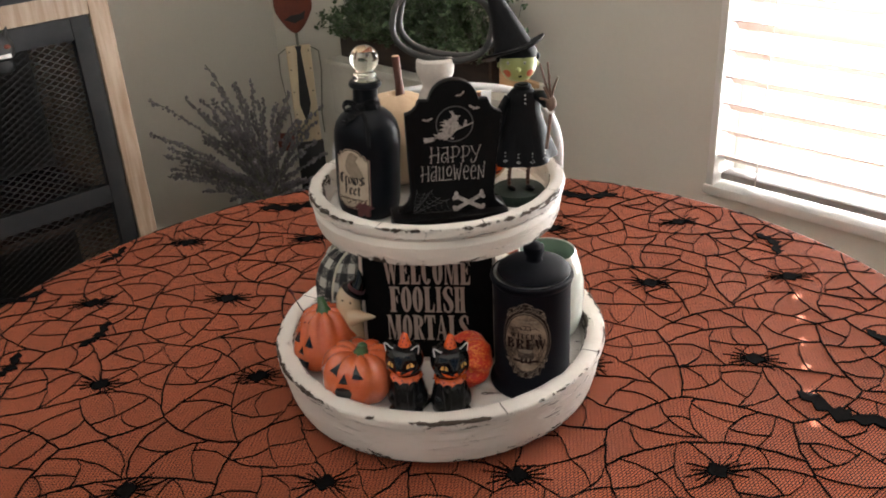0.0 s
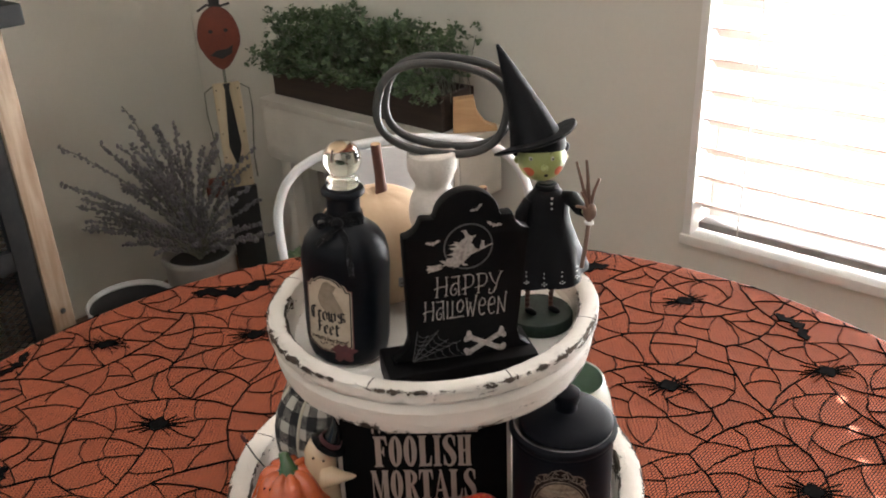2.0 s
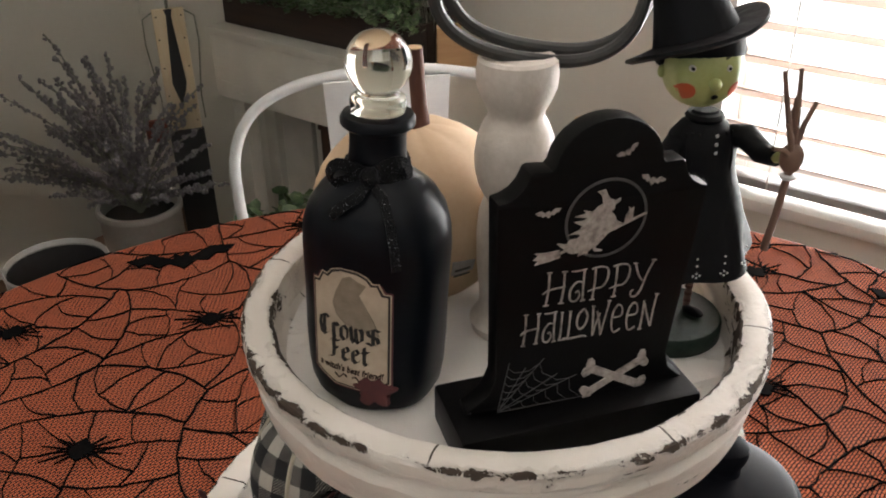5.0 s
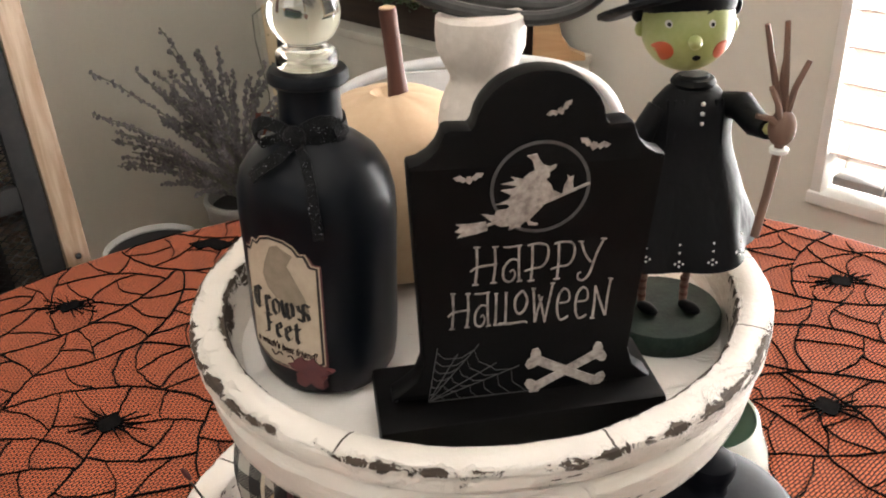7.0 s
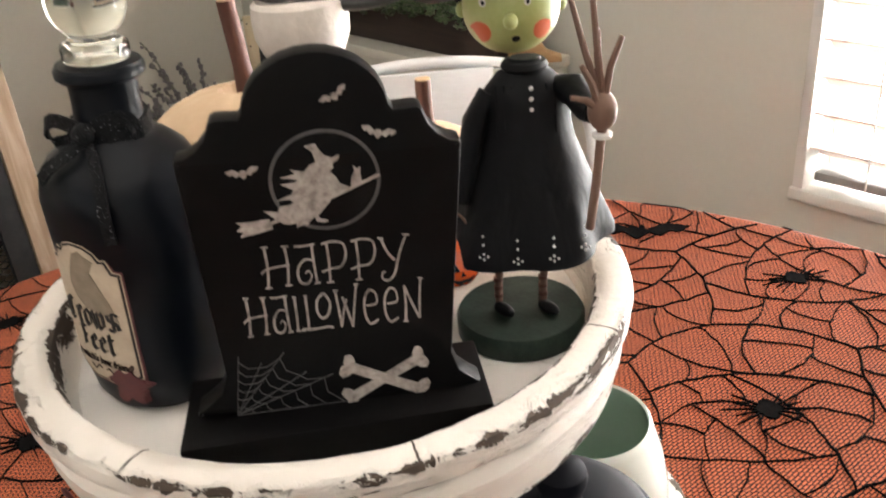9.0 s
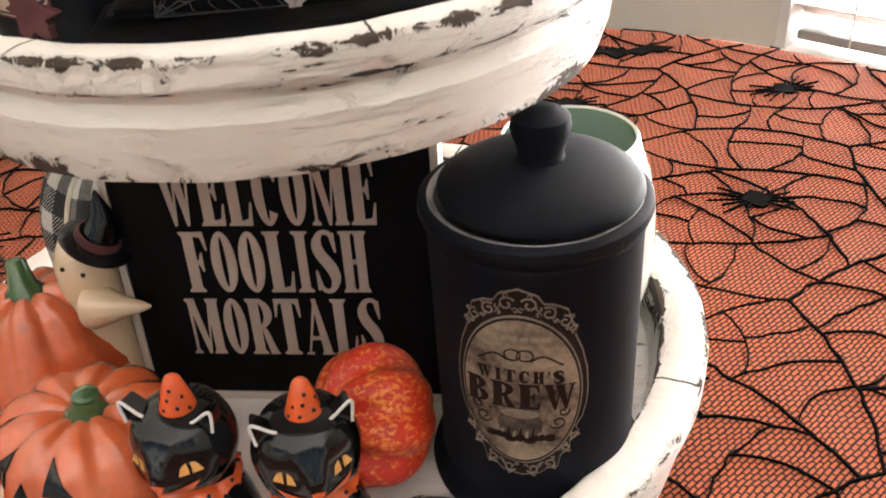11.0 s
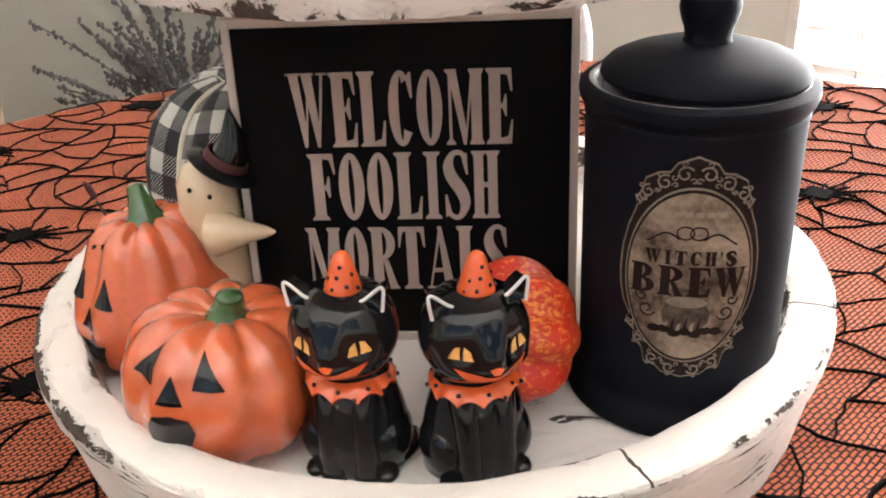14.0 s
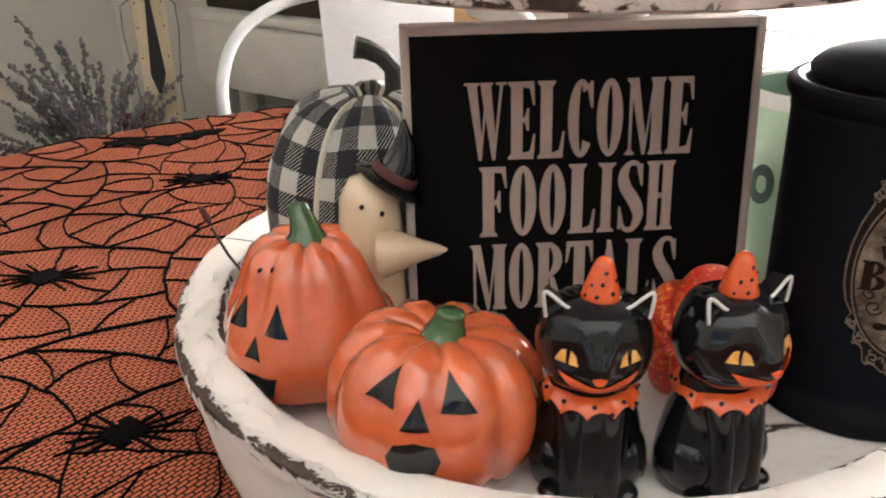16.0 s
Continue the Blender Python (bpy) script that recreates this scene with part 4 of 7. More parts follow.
def tray(name, x, y, z0, rb, r, zr, zf, wall_in):
    """A shallow round wooden tray: sloping side, thick rounded rim, sunk bed."""
    ob = thing(name, pose(x, y, z0), "shallow round wooden tray in chipped white paint", "tray", "tiers of the tray")
    h, f = zr - z0, zf - z0
    prof, wear = [], []
    for pr, pz, pw in ((0, 0.0, 0.1), (rb - 0.006, 0.0, 0.2), (rb - 0.001, 0.0015, 0.9), (rb, 0.004, 0.75), (rb + (r - rb) * 0.25, h * 0.25, 0.15), (rb + (r - rb) * 0.5, h * 0.5, 0.1), (r - 0.0060, h - 0.0150, 0.15), (r - 0.0052, h - 0.0128, 0.35), (r - 0.0044, h - 0.0118, 0.7), (r - 0.0016, h - 0.0108, 0.9), (r - 0.0003, h - 0.0092, 0.55), (r, h - 0.0045, 0.5), (r - 0.0003, h - 0.0018, 0.95), (r - 0.0014, h - 0.0004, 1.0), (r - 0.0035, h + 0.0002, 0.6), (r - 0.008, h + 0.0005, 0.15), (wall_in + 0.0035, h, 0.3), (wall_in + 0.001, h - 0.0015, 0.95), (wall_in, h - 0.004, 0.8), (wall_in - 0.0015, f + 0.004, 0.25), (wall_in - 0.004, f + 0.0006, 0.3)):
        prof.append((pr, pz))
        wear.append(pw)
    verts, faces, wears = lathe(prof, 160, wear)
    shaken = []
    for px, py, pz in verts:
        q = Vector((px * 38, py * 38, pz * 60))
        d = 0.0007 * noise.noise(q) + 0.00045 * noise.noise(q * 3.1)
        l = math.hypot(px, py) or 1.0
        shaken.append((px + px / l * d, py + py / l * d, pz + 0.0005 * noise.noise(q * 1.7 + Vector((5, 5, 5))) * (1 if pz > 0.001 else 0)))
    part("rim", Geo().add((shaken, faces, wears)), M_TRAY, ob, angle=30)
    part("bed", Geo().add(lathe([(0, f - 0.003), (wall_in - 0.0008, f - 0.003), (wall_in - 0.0008, f), (0, f)], 96, [0, 0.3, 0.8, 0.2])), M_TRAYFLOOR, ob)
    return ob


lower = tray("lower_tray", LX, LY, 0.7588, 0.1750, 0.186, 0.8175, ZL, 0.1645)
for k in range(4):
    a = radians(45 + 90 * k)
    part("foot", Geo().add(lathe([(0, -0.0080), (0.011, -0.0080), (0.013, -0.004), (0.012, 0.002), (0, 0.002)], 18), m=pose(0.13 * math.cos(a), 0.13 * math.sin(a), 0)), M_TRAY, lower)
tray("upper_tray", UX, UY, 0.959, 0.1268, 0.1328, 1.0, ZU, 0.1165)

PX, PY = -0.0385, 0.032
post = thing("tray_post", pose(PX, PY, ZL), "turned wooden centre post in white paint with a wire loop handle", "tray post")
part("turned_post", Geo().add(lathe([(0, 0.0), (0.020, 0.0), (0.021, 0.006), (0.016, 0.014), (0.0185, 0.03), (0.0195, 0.05), (0.016, 0.085), (0.018, 0.12), (0.0165, 0.165), (0, 0.165)], 32)), M_POST, post)
part("turned_post", Geo().add(lathe([(0, 0.183), (0.0205, 0.183), (0.0215, 0.188), (0.0165, 0.196), (0.0166, 0.205), (0.0180, 0.222), (0.0182, 0.238), (0.0172, 0.250), (0.0152, 0.256), (0.0140, 0.2585), (0.0152, 0.2605), (0.0178, 0.2660), (0.0194, 0.2740), (0.0195, 0.2820), (0.0182, 0.2900), (0.0156, 0.2965), (0.0134, 0.3000), (0.0134, 0.3030), (0.0162, 0.3085), (0.0186, 0.3145), (0.0190, 0.3210), (0.0184, 0.3272), (0.0165, 0.3285), (0.012, 0.3280), (0, 0.3285)], 40)), M_POST, post)
for dy, dz, dx in ((-0.004, 0.0, -0.0015), (0.0065, 0.0022, 0.005)):
    loop = []
    for i in range(56):
        a = 2 * math.pi * i / 56
        c, s = math.cos(a), math.sin(a)
        x = 0.0480 * math.copysign(abs(c) ** 0.78, c)
        z = 0.0335 * math.copysign(abs(s) ** 0.78, s)
        t = radians(-12)
        loop.append((x * math.cos(t) - z * math.sin(t) + 0.011 + dx, dy + 0.05 * x, x * math.sin(t) + z * math.cos(t) + 0.3610 + dz))
    part("handle_loop", Geo().add(tube(loop, 0.0031, 10, closed=True)), M_IRON, post, "dark grey wire loop")


# ---- things on the upper tray ----
def super_round(piece, n, lo, hi, turn=0.0):
    """Squares off a turned body between heights lo and hi (a rounded square of exponent n)."""
    out = []
    for x, y, z in piece[0]:
        k = max(0.0, min(1.0, min((z - lo) / 0.004 if z < (lo + hi) / 2 else (hi - z) / 0.03, 1.0)))
        a = math.atan2(y, x) - turn
        s = (abs(math.cos(a)) ** n + abs(math.sin(a)) ** n) ** (-1 / n)
        f = 1 + (s - 1) * k
        d = (x * math.cos(turn) + y * math.sin(turn)) * f * -0.2 * k
        out.append((x * f + d * math.cos(turn), y * f + d * math.sin(turn), z))
    return out, piece[1]


def patch(outline, surface, lift=0.0006, rings=5, dense=4):
    """A painted shape, given in the surface's own two coordinates, laid on surface(u, v, lift)."""
    pts = []
    for i, p in enumerate(outline):
        q = outline[(i + 1) % len(outline)]
        for k in range(dense):
            pts.append((p[0] + (q[0] - p[0]) * k / dense, p[1] + (q[1] - p[1]) * k / dense))
    cu, cv = sum(p[0] for p in outline) / len(outline), sum(p[1] for p in outline) / len(outline)
    verts, faces, n = [surface(cu, cv, lift)], [], len(pts)
    for r in range(1, rings + 1):
        for u, v in pts:
            verts.append(surface(cu + (u - cu) * r / rings, cv + (v - cv) * r / rings, lift))
    for u, v in pts:
        verts.append(surface(u, v, -lift))
    for i in range(n):
        j = (i + 1) % n
        faces.append((0, 1 + i, 1 + j))
        for r in range(rings):
            a, b = 1 + r * n, 1 + (r + 1) * n
            faces.append((a + i, b + i, b + j, a + j))
    return verts, faces


def oval(cx, cz, rx, rz, n=40, a0=0.0, a1=360.0):
    return [(cx + rx * math.cos(radians(a0 + (a1 - a0) * i / n)), cz + rz * math.sin(radians(a0 + (a1 - a0) * i / n))) for i in range(n if a1 - a0 == 360 else n + 1)]


# black potion bottle with a glass ball stopper
BR, LABEL_AZ = 0.0322, radians(-90 - 31)
BOTTLE = pose(-0.1118, -0.0068, ZU + 0.0012, 0, 3.0, 0) @ Matrix.Diagonal((1, 1, 0.975, 1))
bottle = thing("potion_bottle", BOTTLE, "matte black glass bottle with paper label and clear ball stopper", "bottle")
body_prof = [(0, 0), (0.0235, 0.0), (0.0282, 0.0026), (0.0304, 0.0075), (0.0316, 0.017), (BR, 0.032), (BR, 0.05), (0.0325, 0.068), (0.0328, 0.079), (0.0321, 0.0890), (0.0298, 0.0978), (0.0252, 0.1048), (0.0192, 0.1098), (0.0142, 0.1130), (0.0125, 0.1165), (0.0120, 0.125), (0.0120, 0.1340), (0.0, 0.1340)]
part("body", Geo().add(super_round(lathe(body_prof, 72), 2.5, 0.0, 0.108, LABEL_AZ)), M_BOTTLE, bottle)
part("neck_ring", Geo().add(lathe([(0.011, 0.1340), (0.0146, 0.1340), (0.0157, 0.1352), (0.0157, 0.1376), (0.0146, 0.1394), (0.0095, 0.1400), (0.0095, 0.1340)], 40)), M_BOTTLE, bottle)
part("stopper", Geo().add(lathe([(0, 0.1401), (0.0098, 0.1401), (0.0114, 0.1406), (0.0117, 0.1416), (0.0117, 0.1452), (0.0112, 0.1464), (0.0098, 0.1472), (0.0084, 0.1482)] + [(0.0137 * math.sin(radians(a)), 0.1608 - 0.0137 * math.cos(radians(a))) for a in range(36, 180, 9)] + [(0, 0.1745)], 48)), M_GLASS, bottle, "clear glass ball stopper", angle=80)


def on_bottle(u, z, lift):
    a = LABEL_AZ + u / 0.0345
    s = (abs(math.cos(a - LABEL_AZ)) ** 2.5 + abs(math.sin(a - LABEL_AZ)) ** 2.5) ** (-1 / 2.5)
    r = BR * s
    d = r * math.cos(a - LABEL_AZ) * -0.2 + lift
    return (r * math.cos(a) + d * math.cos(LABEL_AZ), r * math.sin(a) + d * math.sin(LABEL_AZ), z)


def label_shape(w, z0, z1, arch):
    pts = [(-w, z0 + 0.006), (-w * 0.72, z0 + 0.003), (-w * 0.4, z0), (w * 0.4, z0), (w * 0.72, z0 + 0.003), (w, z0 + 0.006)]
    pts += [(w, z1 - arch), (w * 0.84, z1 - arch + 0.0004), (w * 0.72, z1 - arch * 0.45), (w * 0.58, z1 - arch * 0.5)]
    pts += [(w * 0.45, z1 - arch * 0.18), (w * 0.2, z1), (-w * 0.2, z1), (-w * 0.45, z1 - arch * 0.18)]
    pts += [(-w * 0.58, z1 - arch * 0.5), (-w * 0.72, z1 - arch * 0.45), (-w * 0.84, z1 - arch + 0.0004), (-w, z1 - arch)]
    return pts


label = part("label", Geo().add(patch(label_shape(0.0208, 0.0125, 0.0775, 0.0095), on_bottle, 0.0004)), M_WINE, bottle, "parchment label with a wine-red border")
part("label_border", Geo().add(patch(label_shape(0.0201, 0.0133, 0.0768, 0.0094), on_bottle, 0.0006)), M_PAPER, label)
part("label_line", Geo().add(patch(label_shape(0.0196, 0.0139, 0.0762, 0.0093), on_bottle, 0.0008)), M_INK, label)
part("label_paper", Geo().add(patch(label_shape(0.0187, 0.0148, 0.0752, 0.0092), on_bottle, 0.0010)), M_PAPER, label)
crow = [(-0.0030, 0.0722), (0.001, 0.0738), (0.0042, 0.0722), (0.0088, 0.0706), (0.0045, 0.0690), (0.0052, 0.0655), (0.0085, 0.060), (0.0125, 0.053), (0.0150, 0.0455), (0.0105, 0.0465), (0.0045, 0.0475), (-0.002, 0.0485), (-0.0065, 0.0525), (-0.0085, 0.0585), (-0.0065, 0.065), (-0.0045, 0.069)]
part("crow", Geo().add(patch(crow, on_bottle, 0.0013)), M_SEPIA, label, "faded printed crow")
scripts = [(nib_word("Crow", -0.0165, 0.0078, 0.0400, 0.0510, 0.0017), M_INK), (nib_word("s", 0.0084, 0.0158, 0.0405, 0.0495, 0.0016), M_INK), (nib_word("Feet", -0.0108, 0.0108, 0.0288, 0.0394, 0.0017), M_INK)]
scripts.append((Geo().add(words("a witch's best friend!", -0.0165, 0.0172, 0.0222, 0.0260, 1.0, 0.006, 0.2)), M_BROWN))
for script, mat in scripts:
    w = (script.v, script.f)
    part("lettering", Geo().add(bent(w, lambda x, y, z: on_bottle(x, z, 0.0012 + 0.0003 * -y))), mat, label)
for k in (-1, 1):
    scroll = [(k * (0.0015 + 0.0065 * s), 0.0195 + 0.0012 * math.sin(s * 7)) for s in [i / 14 for i in range(15)]]
    part("scroll", Geo().add(bent(ribbon(scroll, 0.0006, 1.0), lambda x, y, z: on_bottle(x, z, 0.0012 + 0.0002 * -y))), M_BROWN, label)
blot = [(0.0125 + (0.0085 + 0.0022 * math.sin(5 * a) + 0.0012 * math.sin(11 * a)) * math.cos(a), 0.0150 + (0.0075 + 0.0018 * math.sin(6 * a + 1)) * math.sin(a)) for a in [2 * math.pi * i / 40 for i in range(40)]]
part("flower", Geo().add(patch(blot, on_bottle, 0.0015)), M_WINE, label, "dark wine-red printed flower")

bow = thing("ribbon_bow", BOTTLE @ pose(0, 0, 0.1160), "glittering black ribbon tied in a bow round the bottle neck", "ribbon")


def strap(points, width):
    """A soft flat ribbon along points, its flat side turned outwards."""
    pts = [Vector(p) + 0.0006 * noise.noise_vector(Vector(p) * 400) for p in points]
    verts, faces = [], []
    for i, p in enumerate(pts):
        d = (pts[min(i + 1, len(pts) - 1)] - pts[max(i - 1, 0)]).normalized()
        out = Vector((p.x, p.y, 0.15 * p.length)).normalized()
        side = d.cross(out).normalized() * width / 2
        thick = out * 0.0007
        verts += [p - side - thick, p + side - thick, p + side + thick, p - side + thick]
    for i in range(len(pts) - 1):
        for k in range(4):
            l = (k + 1) % 4
            faces.append((4 * i + k, 4 * i + 4 + k, 4 * i + 4 + l, 4 * i + l))
    n = 4 * len(pts)
    faces += [(3, 2, 1, 0), (n - 4, n - 3, n - 2, n - 1)]
    return verts, faces


part("band", Geo().add(strap([(0.0134 * math.cos(a), 0.0134 * math.sin(a), 0.001 * math.sin(2 * a)) for a in [2 * math.pi * i / 30 for i in range(31)]], 0.006)), M_RIBBON, bow)
kx, ky = -0.0042, -0.0148
part("knot", Geo().add(ball(0.0045, 0.0036, 0.0046, 16, 10), m=pose(kx, ky, 0.0005)), M_RIBBON, bow)
for side in (-1, 1):
    arc = []
    for i in range(15):
        s = i / 14
        a = math.pi * 2 * s
        r = 0.0155 * math.sin(math.pi * s)
        arc.append((kx + side * r * 1.05, ky + 0.0045 * s + 0.004 * abs(side * r) / 0.016, 0.0012 + 0.0052 * math.sin(a) * (1 if side > 0 else 0.9) - 0.10 * r))
    part("loop", Geo().add(strap(arc, 0.0052)), M_RIBBON, bow)
part("tail", Geo().add(strap([(kx - 0.001, ky - 0.001, -0.002), (-0.010, -0.0225, -0.0045), (-0.0165, -0.0230, -0.009), (-0.0205, -0.0215, -0.014)], 0.0046)), M_RIBBON, bow)
part("tail", Geo().add(strap([(kx + 0.001, ky - 0.001, -0.002), (0.0005, -0.022, -0.0055), (0.003, -0.0285, -0.014), (0.0048, -0.0325, -0.024), (0.0055, -0.0340, -0.034)], 0.0040)), M_RIBBON, bow)

# tombstone plaque
tomb = thing("tombstone_sign", pose(-0.0272, -0.0570, ZU, 0, 0, 9.5), "black wooden tombstone sign with chalk-white lettering", "sign")
part("base_board", Geo().add(slab(-0.0568, 0.0538, -0.0132, 0.0285, 0.0, 0.0195, 0.0022)), M_TOMB, tomb)
edge = [(0.0505, 0.0196), (0.0502, 0.0215), (0.0462, 0.0245), (0.0415, 0.029), (0.0390, 0.037), (0.0402, 0.06), (0.0420, 0.09), (0.0437, 0.1190), (0.0432, 0.1202), (0.0400, 0.1210), (0.0365, 0.1232), (0.0338, 0.1265), (0.0322, 0.1305), (0.0318, 0.1318), (0.0302, 0.1328), (0.0232, 0.1325)]
arch = [(0.0222 * math.cos(radians(a)), 0.1318 + 0.0208 * math.sin(radians(a))) for a in range(6, 180, 12)]
outline = edge + arch + [(-x, z) for x, z in edge[::-1]]
stone = part("stone", Geo().add(prism([(x * 1.025, 0.0196 + (z - 0.0196) * 0.966) for x, z in outline], 0.0, 0.0108, 0.0018)), M_TOMB, tomb)
stone.matrix_basis = pose(0, 0, 0, 0, 3, 0)
F = -0.0001
TEXT_M = Matrix.Translation((0, F, 0))


def printed(name, geo, mat=M_CHALK, lbl=""):
    return part(name, geo, mat, stone, lbl)


WA = quirky_word("Happy", -0.0225, 0.0262, 0.0700, 0.0852, 0.00078)
WB = quirky_word("Halloween", -0.0305, 0.0305, 0.0518, 0.0668, 0.00078)
printed("lettering", Geo().add((WA.v, WA.f), m=TEXT_M))
printed("lettering", Geo().add((WB.v, WB.f), m=TEXT_M))
ring_o = oval(0.0009, 0.1068, 0.0170, 0.0166, 48)
printed("moon_ring", Geo().add(ribbon(ring_o + ring_o[:1], 0.0011, 0.0003, F)), M_GREY)
for x, z, turn, s in ((0.0062, 0.1339, 0.5, 0.0048), (-0.0240, 0.1110, 0.12, 0.0052), (0.0185, 0.1210, -0.25, 0.0056)):
    printed("bat", Geo().add(prism(leafy(BAT, x, z, s, turn), F - 0.0003, F)))
flyer = [(390, 230), (430, 222), (445, 245), (462, 262), (490, 270), (515, 260), (512, 275), (490, 290), (493, 305), (480, 318), (505, 340), (515, 360), (548, 372), (556, 380), (520, 392), (485, 400), (478, 425), (455, 450), (432, 475), (440, 485), (470, 492), (468, 498), (430, 498), (420, 480)]
cloak = [(400, 495), (395, 510), (380, 505), (350, 520), (352, 500), (320, 505), (300, 500), (268, 480), (232, 455), (285, 460), (290, 440), (330, 435), (345, 425), (330, 415), (285, 418), (335, 398), (345, 380), (300, 362), (350, 355), (365, 345), (300, 338), (355, 325), (335, 310), (385, 318), (408, 295), (430, 285), (418, 250)]
flyer = [((x - 462) * 8.5e-5 + (350 - z) * 6e-6 + 0.0009, (350 - z) * 9.65e-5 - (x - 462) * 6e-6 + 0.1068) for x, z in (flyer + cloak)[::-1]]
printed("flying_shape", Geo().add(prism(flyer, F - 0.0004, F)), M_CHALK, "chalk-white flying silhouette with a pointed hat")
printed("broomstick", Geo().add(ribbon([(-0.01899, 0.09312), (-0.00794, 0.09677), (0.00566, 0.10229), (0.01824, 0.10758)], 0.0009, 0.0005, F)))
printed("broom_head", Geo().add(prism([(-0.0178, 0.09516), (-0.01712, 0.09176), (-0.02154, 0.09052), (-0.02766, 0.0895), (-0.0263, 0.09116), (-0.02851, 0.09183), (-0.02664, 0.09341), (-0.02834, 0.09475), (-0.02392, 0.09452)], F - 0.0004, F)))
printed("perched_shape", Geo().add(prism([(0.00889, 0.10406), (0.00923, 0.10733), (0.01042, 0.10938), (0.00991, 0.1111), (0.0111, 0.11002), (0.01229, 0.11059), (0.01212, 0.10841), (0.01263, 0.10466)], F - 0.0004, F)))
for sx, name_ in ((1, "bone"), (-1, "bone")):
    w, l = 0.0031, 0.0118
    half = [(-l, w * 0.55), (-l - 0.001, w * 1.1), (-l - 0.0026, w * 1.35), (-l - 0.0042, w * 1.0), (-l - 0.0040, w * 0.35), (-l - 0.0034, 0.0), (-l - 0.0042, -w * 0.45), (-l - 0.0040, -w * 1.1), (-l - 0.0024, -w * 1.4), (-l - 0.0008, -w * 1.0), (-l, -w * 0.55)]
    full = half + [(0, -w * 0.5)] + [(-x, -z) for x, z in half] + [(0, w * 0.5)]
    t = radians(26 if sx > 0 else -24)
    bone = [(0.0154 + (x * math.cos(t) - z * math.sin(t)) * 1.02, 0.0288 + (x * math.sin(t) + z * math.cos(t)) * 1.18) for x, z in full]
    depth = 0.0004 if sx > 0 else 0.0007
    printed("bone", Geo().add(prism(bone, F - depth, F)))
corner = (-0.0380, 0.0192)
spokes = [(-0.0345, 0.0440), (-0.0270, 0.0405), (-0.0190, 0.0440), (-0.0120, 0.0350), (-0.0030, 0.0328), (0.004, 0.0205)]
web = Geo()
for sx_, sz_ in spokes:
    web.add(ribbon([corner, ((corner[0] + sx_) / 2, (corner[1] + sz_) / 2), (sx_, sz_)], 0.00026, 0.0003, F))
for k in range(1, 7):
    s = k / 6.6
    for a, b in zip(spokes, spokes[1:]):
        p = (corner[0] + (a[0] - corner[0]) * s, corner[1] + (a[1] - corner[1]) * s)
        q = (corner[0] + (b[0] - corner[0]) * s, corner[1] + (b[1] - corner[1]) * s)
        mid = ((p[0] + q[0]) / 2 * 0.93 + corner[0] * 0.07, (p[1] + q[1]) / 2 * 0.93 + corner[1] * 0.07)
        web.add(ribbon([p, mid, q], 0.00024, 0.0003, F))
part("printed_web", web, M_GREY, stone, "thin grey cobweb print", kind="stuff")

# resin figurine of a little sorceress: one mesh
fig = Geo()
fig.add(lathe([(0, 0), (0.0266, 0), (0.0278, 0.0012), (0.0278, 0.0085), (0.0266, 0.0105), (0, 0.0108)], 48), 0, pose(-0.0056, 0, 0))
for x in (-0.0145, 0.0045):
    fig.add(tube([(x, 0.0, 0.0105), (x, 0.0, 0.022), (x + 0.003, 0.001, 0.045)], 0.0017, 10), 5)
    for zz in (0.0165, 0.0205, 0.0245, 0.0285, 0.0325, 0.0365):
        fig.add(tube([(x, 0.0, zz), (x, 0.0, zz + 0.0016)], 0.0020, 10), 3)
    fig.add(ball(0.0030, 0.0062, 0.0026, 14, 8), 1, pose(x + 0.002, -0.0045, 0.0125, 0, 0, 35))
dress = [(0.0, 0.0445), (0.026, 0.0435), (0.0300, 0.0441), (0.0300, 0.048), (0.0284, 0.056), (0.0258, 0.068), (0.0226, 0.080), (0.0192, 0.089), (0.0174, 0.096), (0.0172, 0.103), (0.0156, 0.1095), (0.0110, 0.1150), (0.0070, 0.1178), (0.0060, 0.121), (0, 0.121)]
verts, faces, _ = lathe(dress, 64)
worn = []
for x, y, z in verts:
    a = math.atan2(y, x)
    low = max(0.0, (0.085 - z) / 0.05)
    k = 1 + 0.125 * low * math.sin(a * 5 + 2.4 * noise.noise(Vector((math.cos(a), math.sin(a), z * 26)))) + 0.05 * min(1.0, low + 0.4) * noise.noise(Vector((x * 90, y * 90, z * 50)))
    k *= 1 + 0.20 * min(1.0, low)
    worn.append((x * k - 0.0035 * max(0.0, (0.1 - z) / 0.07), y * k * 0.80, z - 0.0015 * low * math.sin(a * 3)))
fig.add((worn, faces), 1)
fig.add(lathe([(0.0, 0.1165), (0.0082, 0.1165), (0.0092, 0.1180), (0.0080, 0.1198), (0, 0.12)], 24), 1)
for zz in (0.1125, 0.1085, 0.1045):
    fig.add(ball(0.0009, 0.0007, 0.0009, 10, 6), 4, pose(0.0015, -0.0126 - (0.1125 - zz) * 0.08, zz))
for x in (-0.0115, -0.0085, -0.0055, 0.0075, 0.0105):
    fig.add(tube([(x, -0.0108 + abs(x) * 0.25, 0.113), (x, -0.0138 + abs(x) * 0.25, 0.1), (x, -0.0140 + abs(x) * 0.3, 0.0925)], 0.0005, 5), 1)
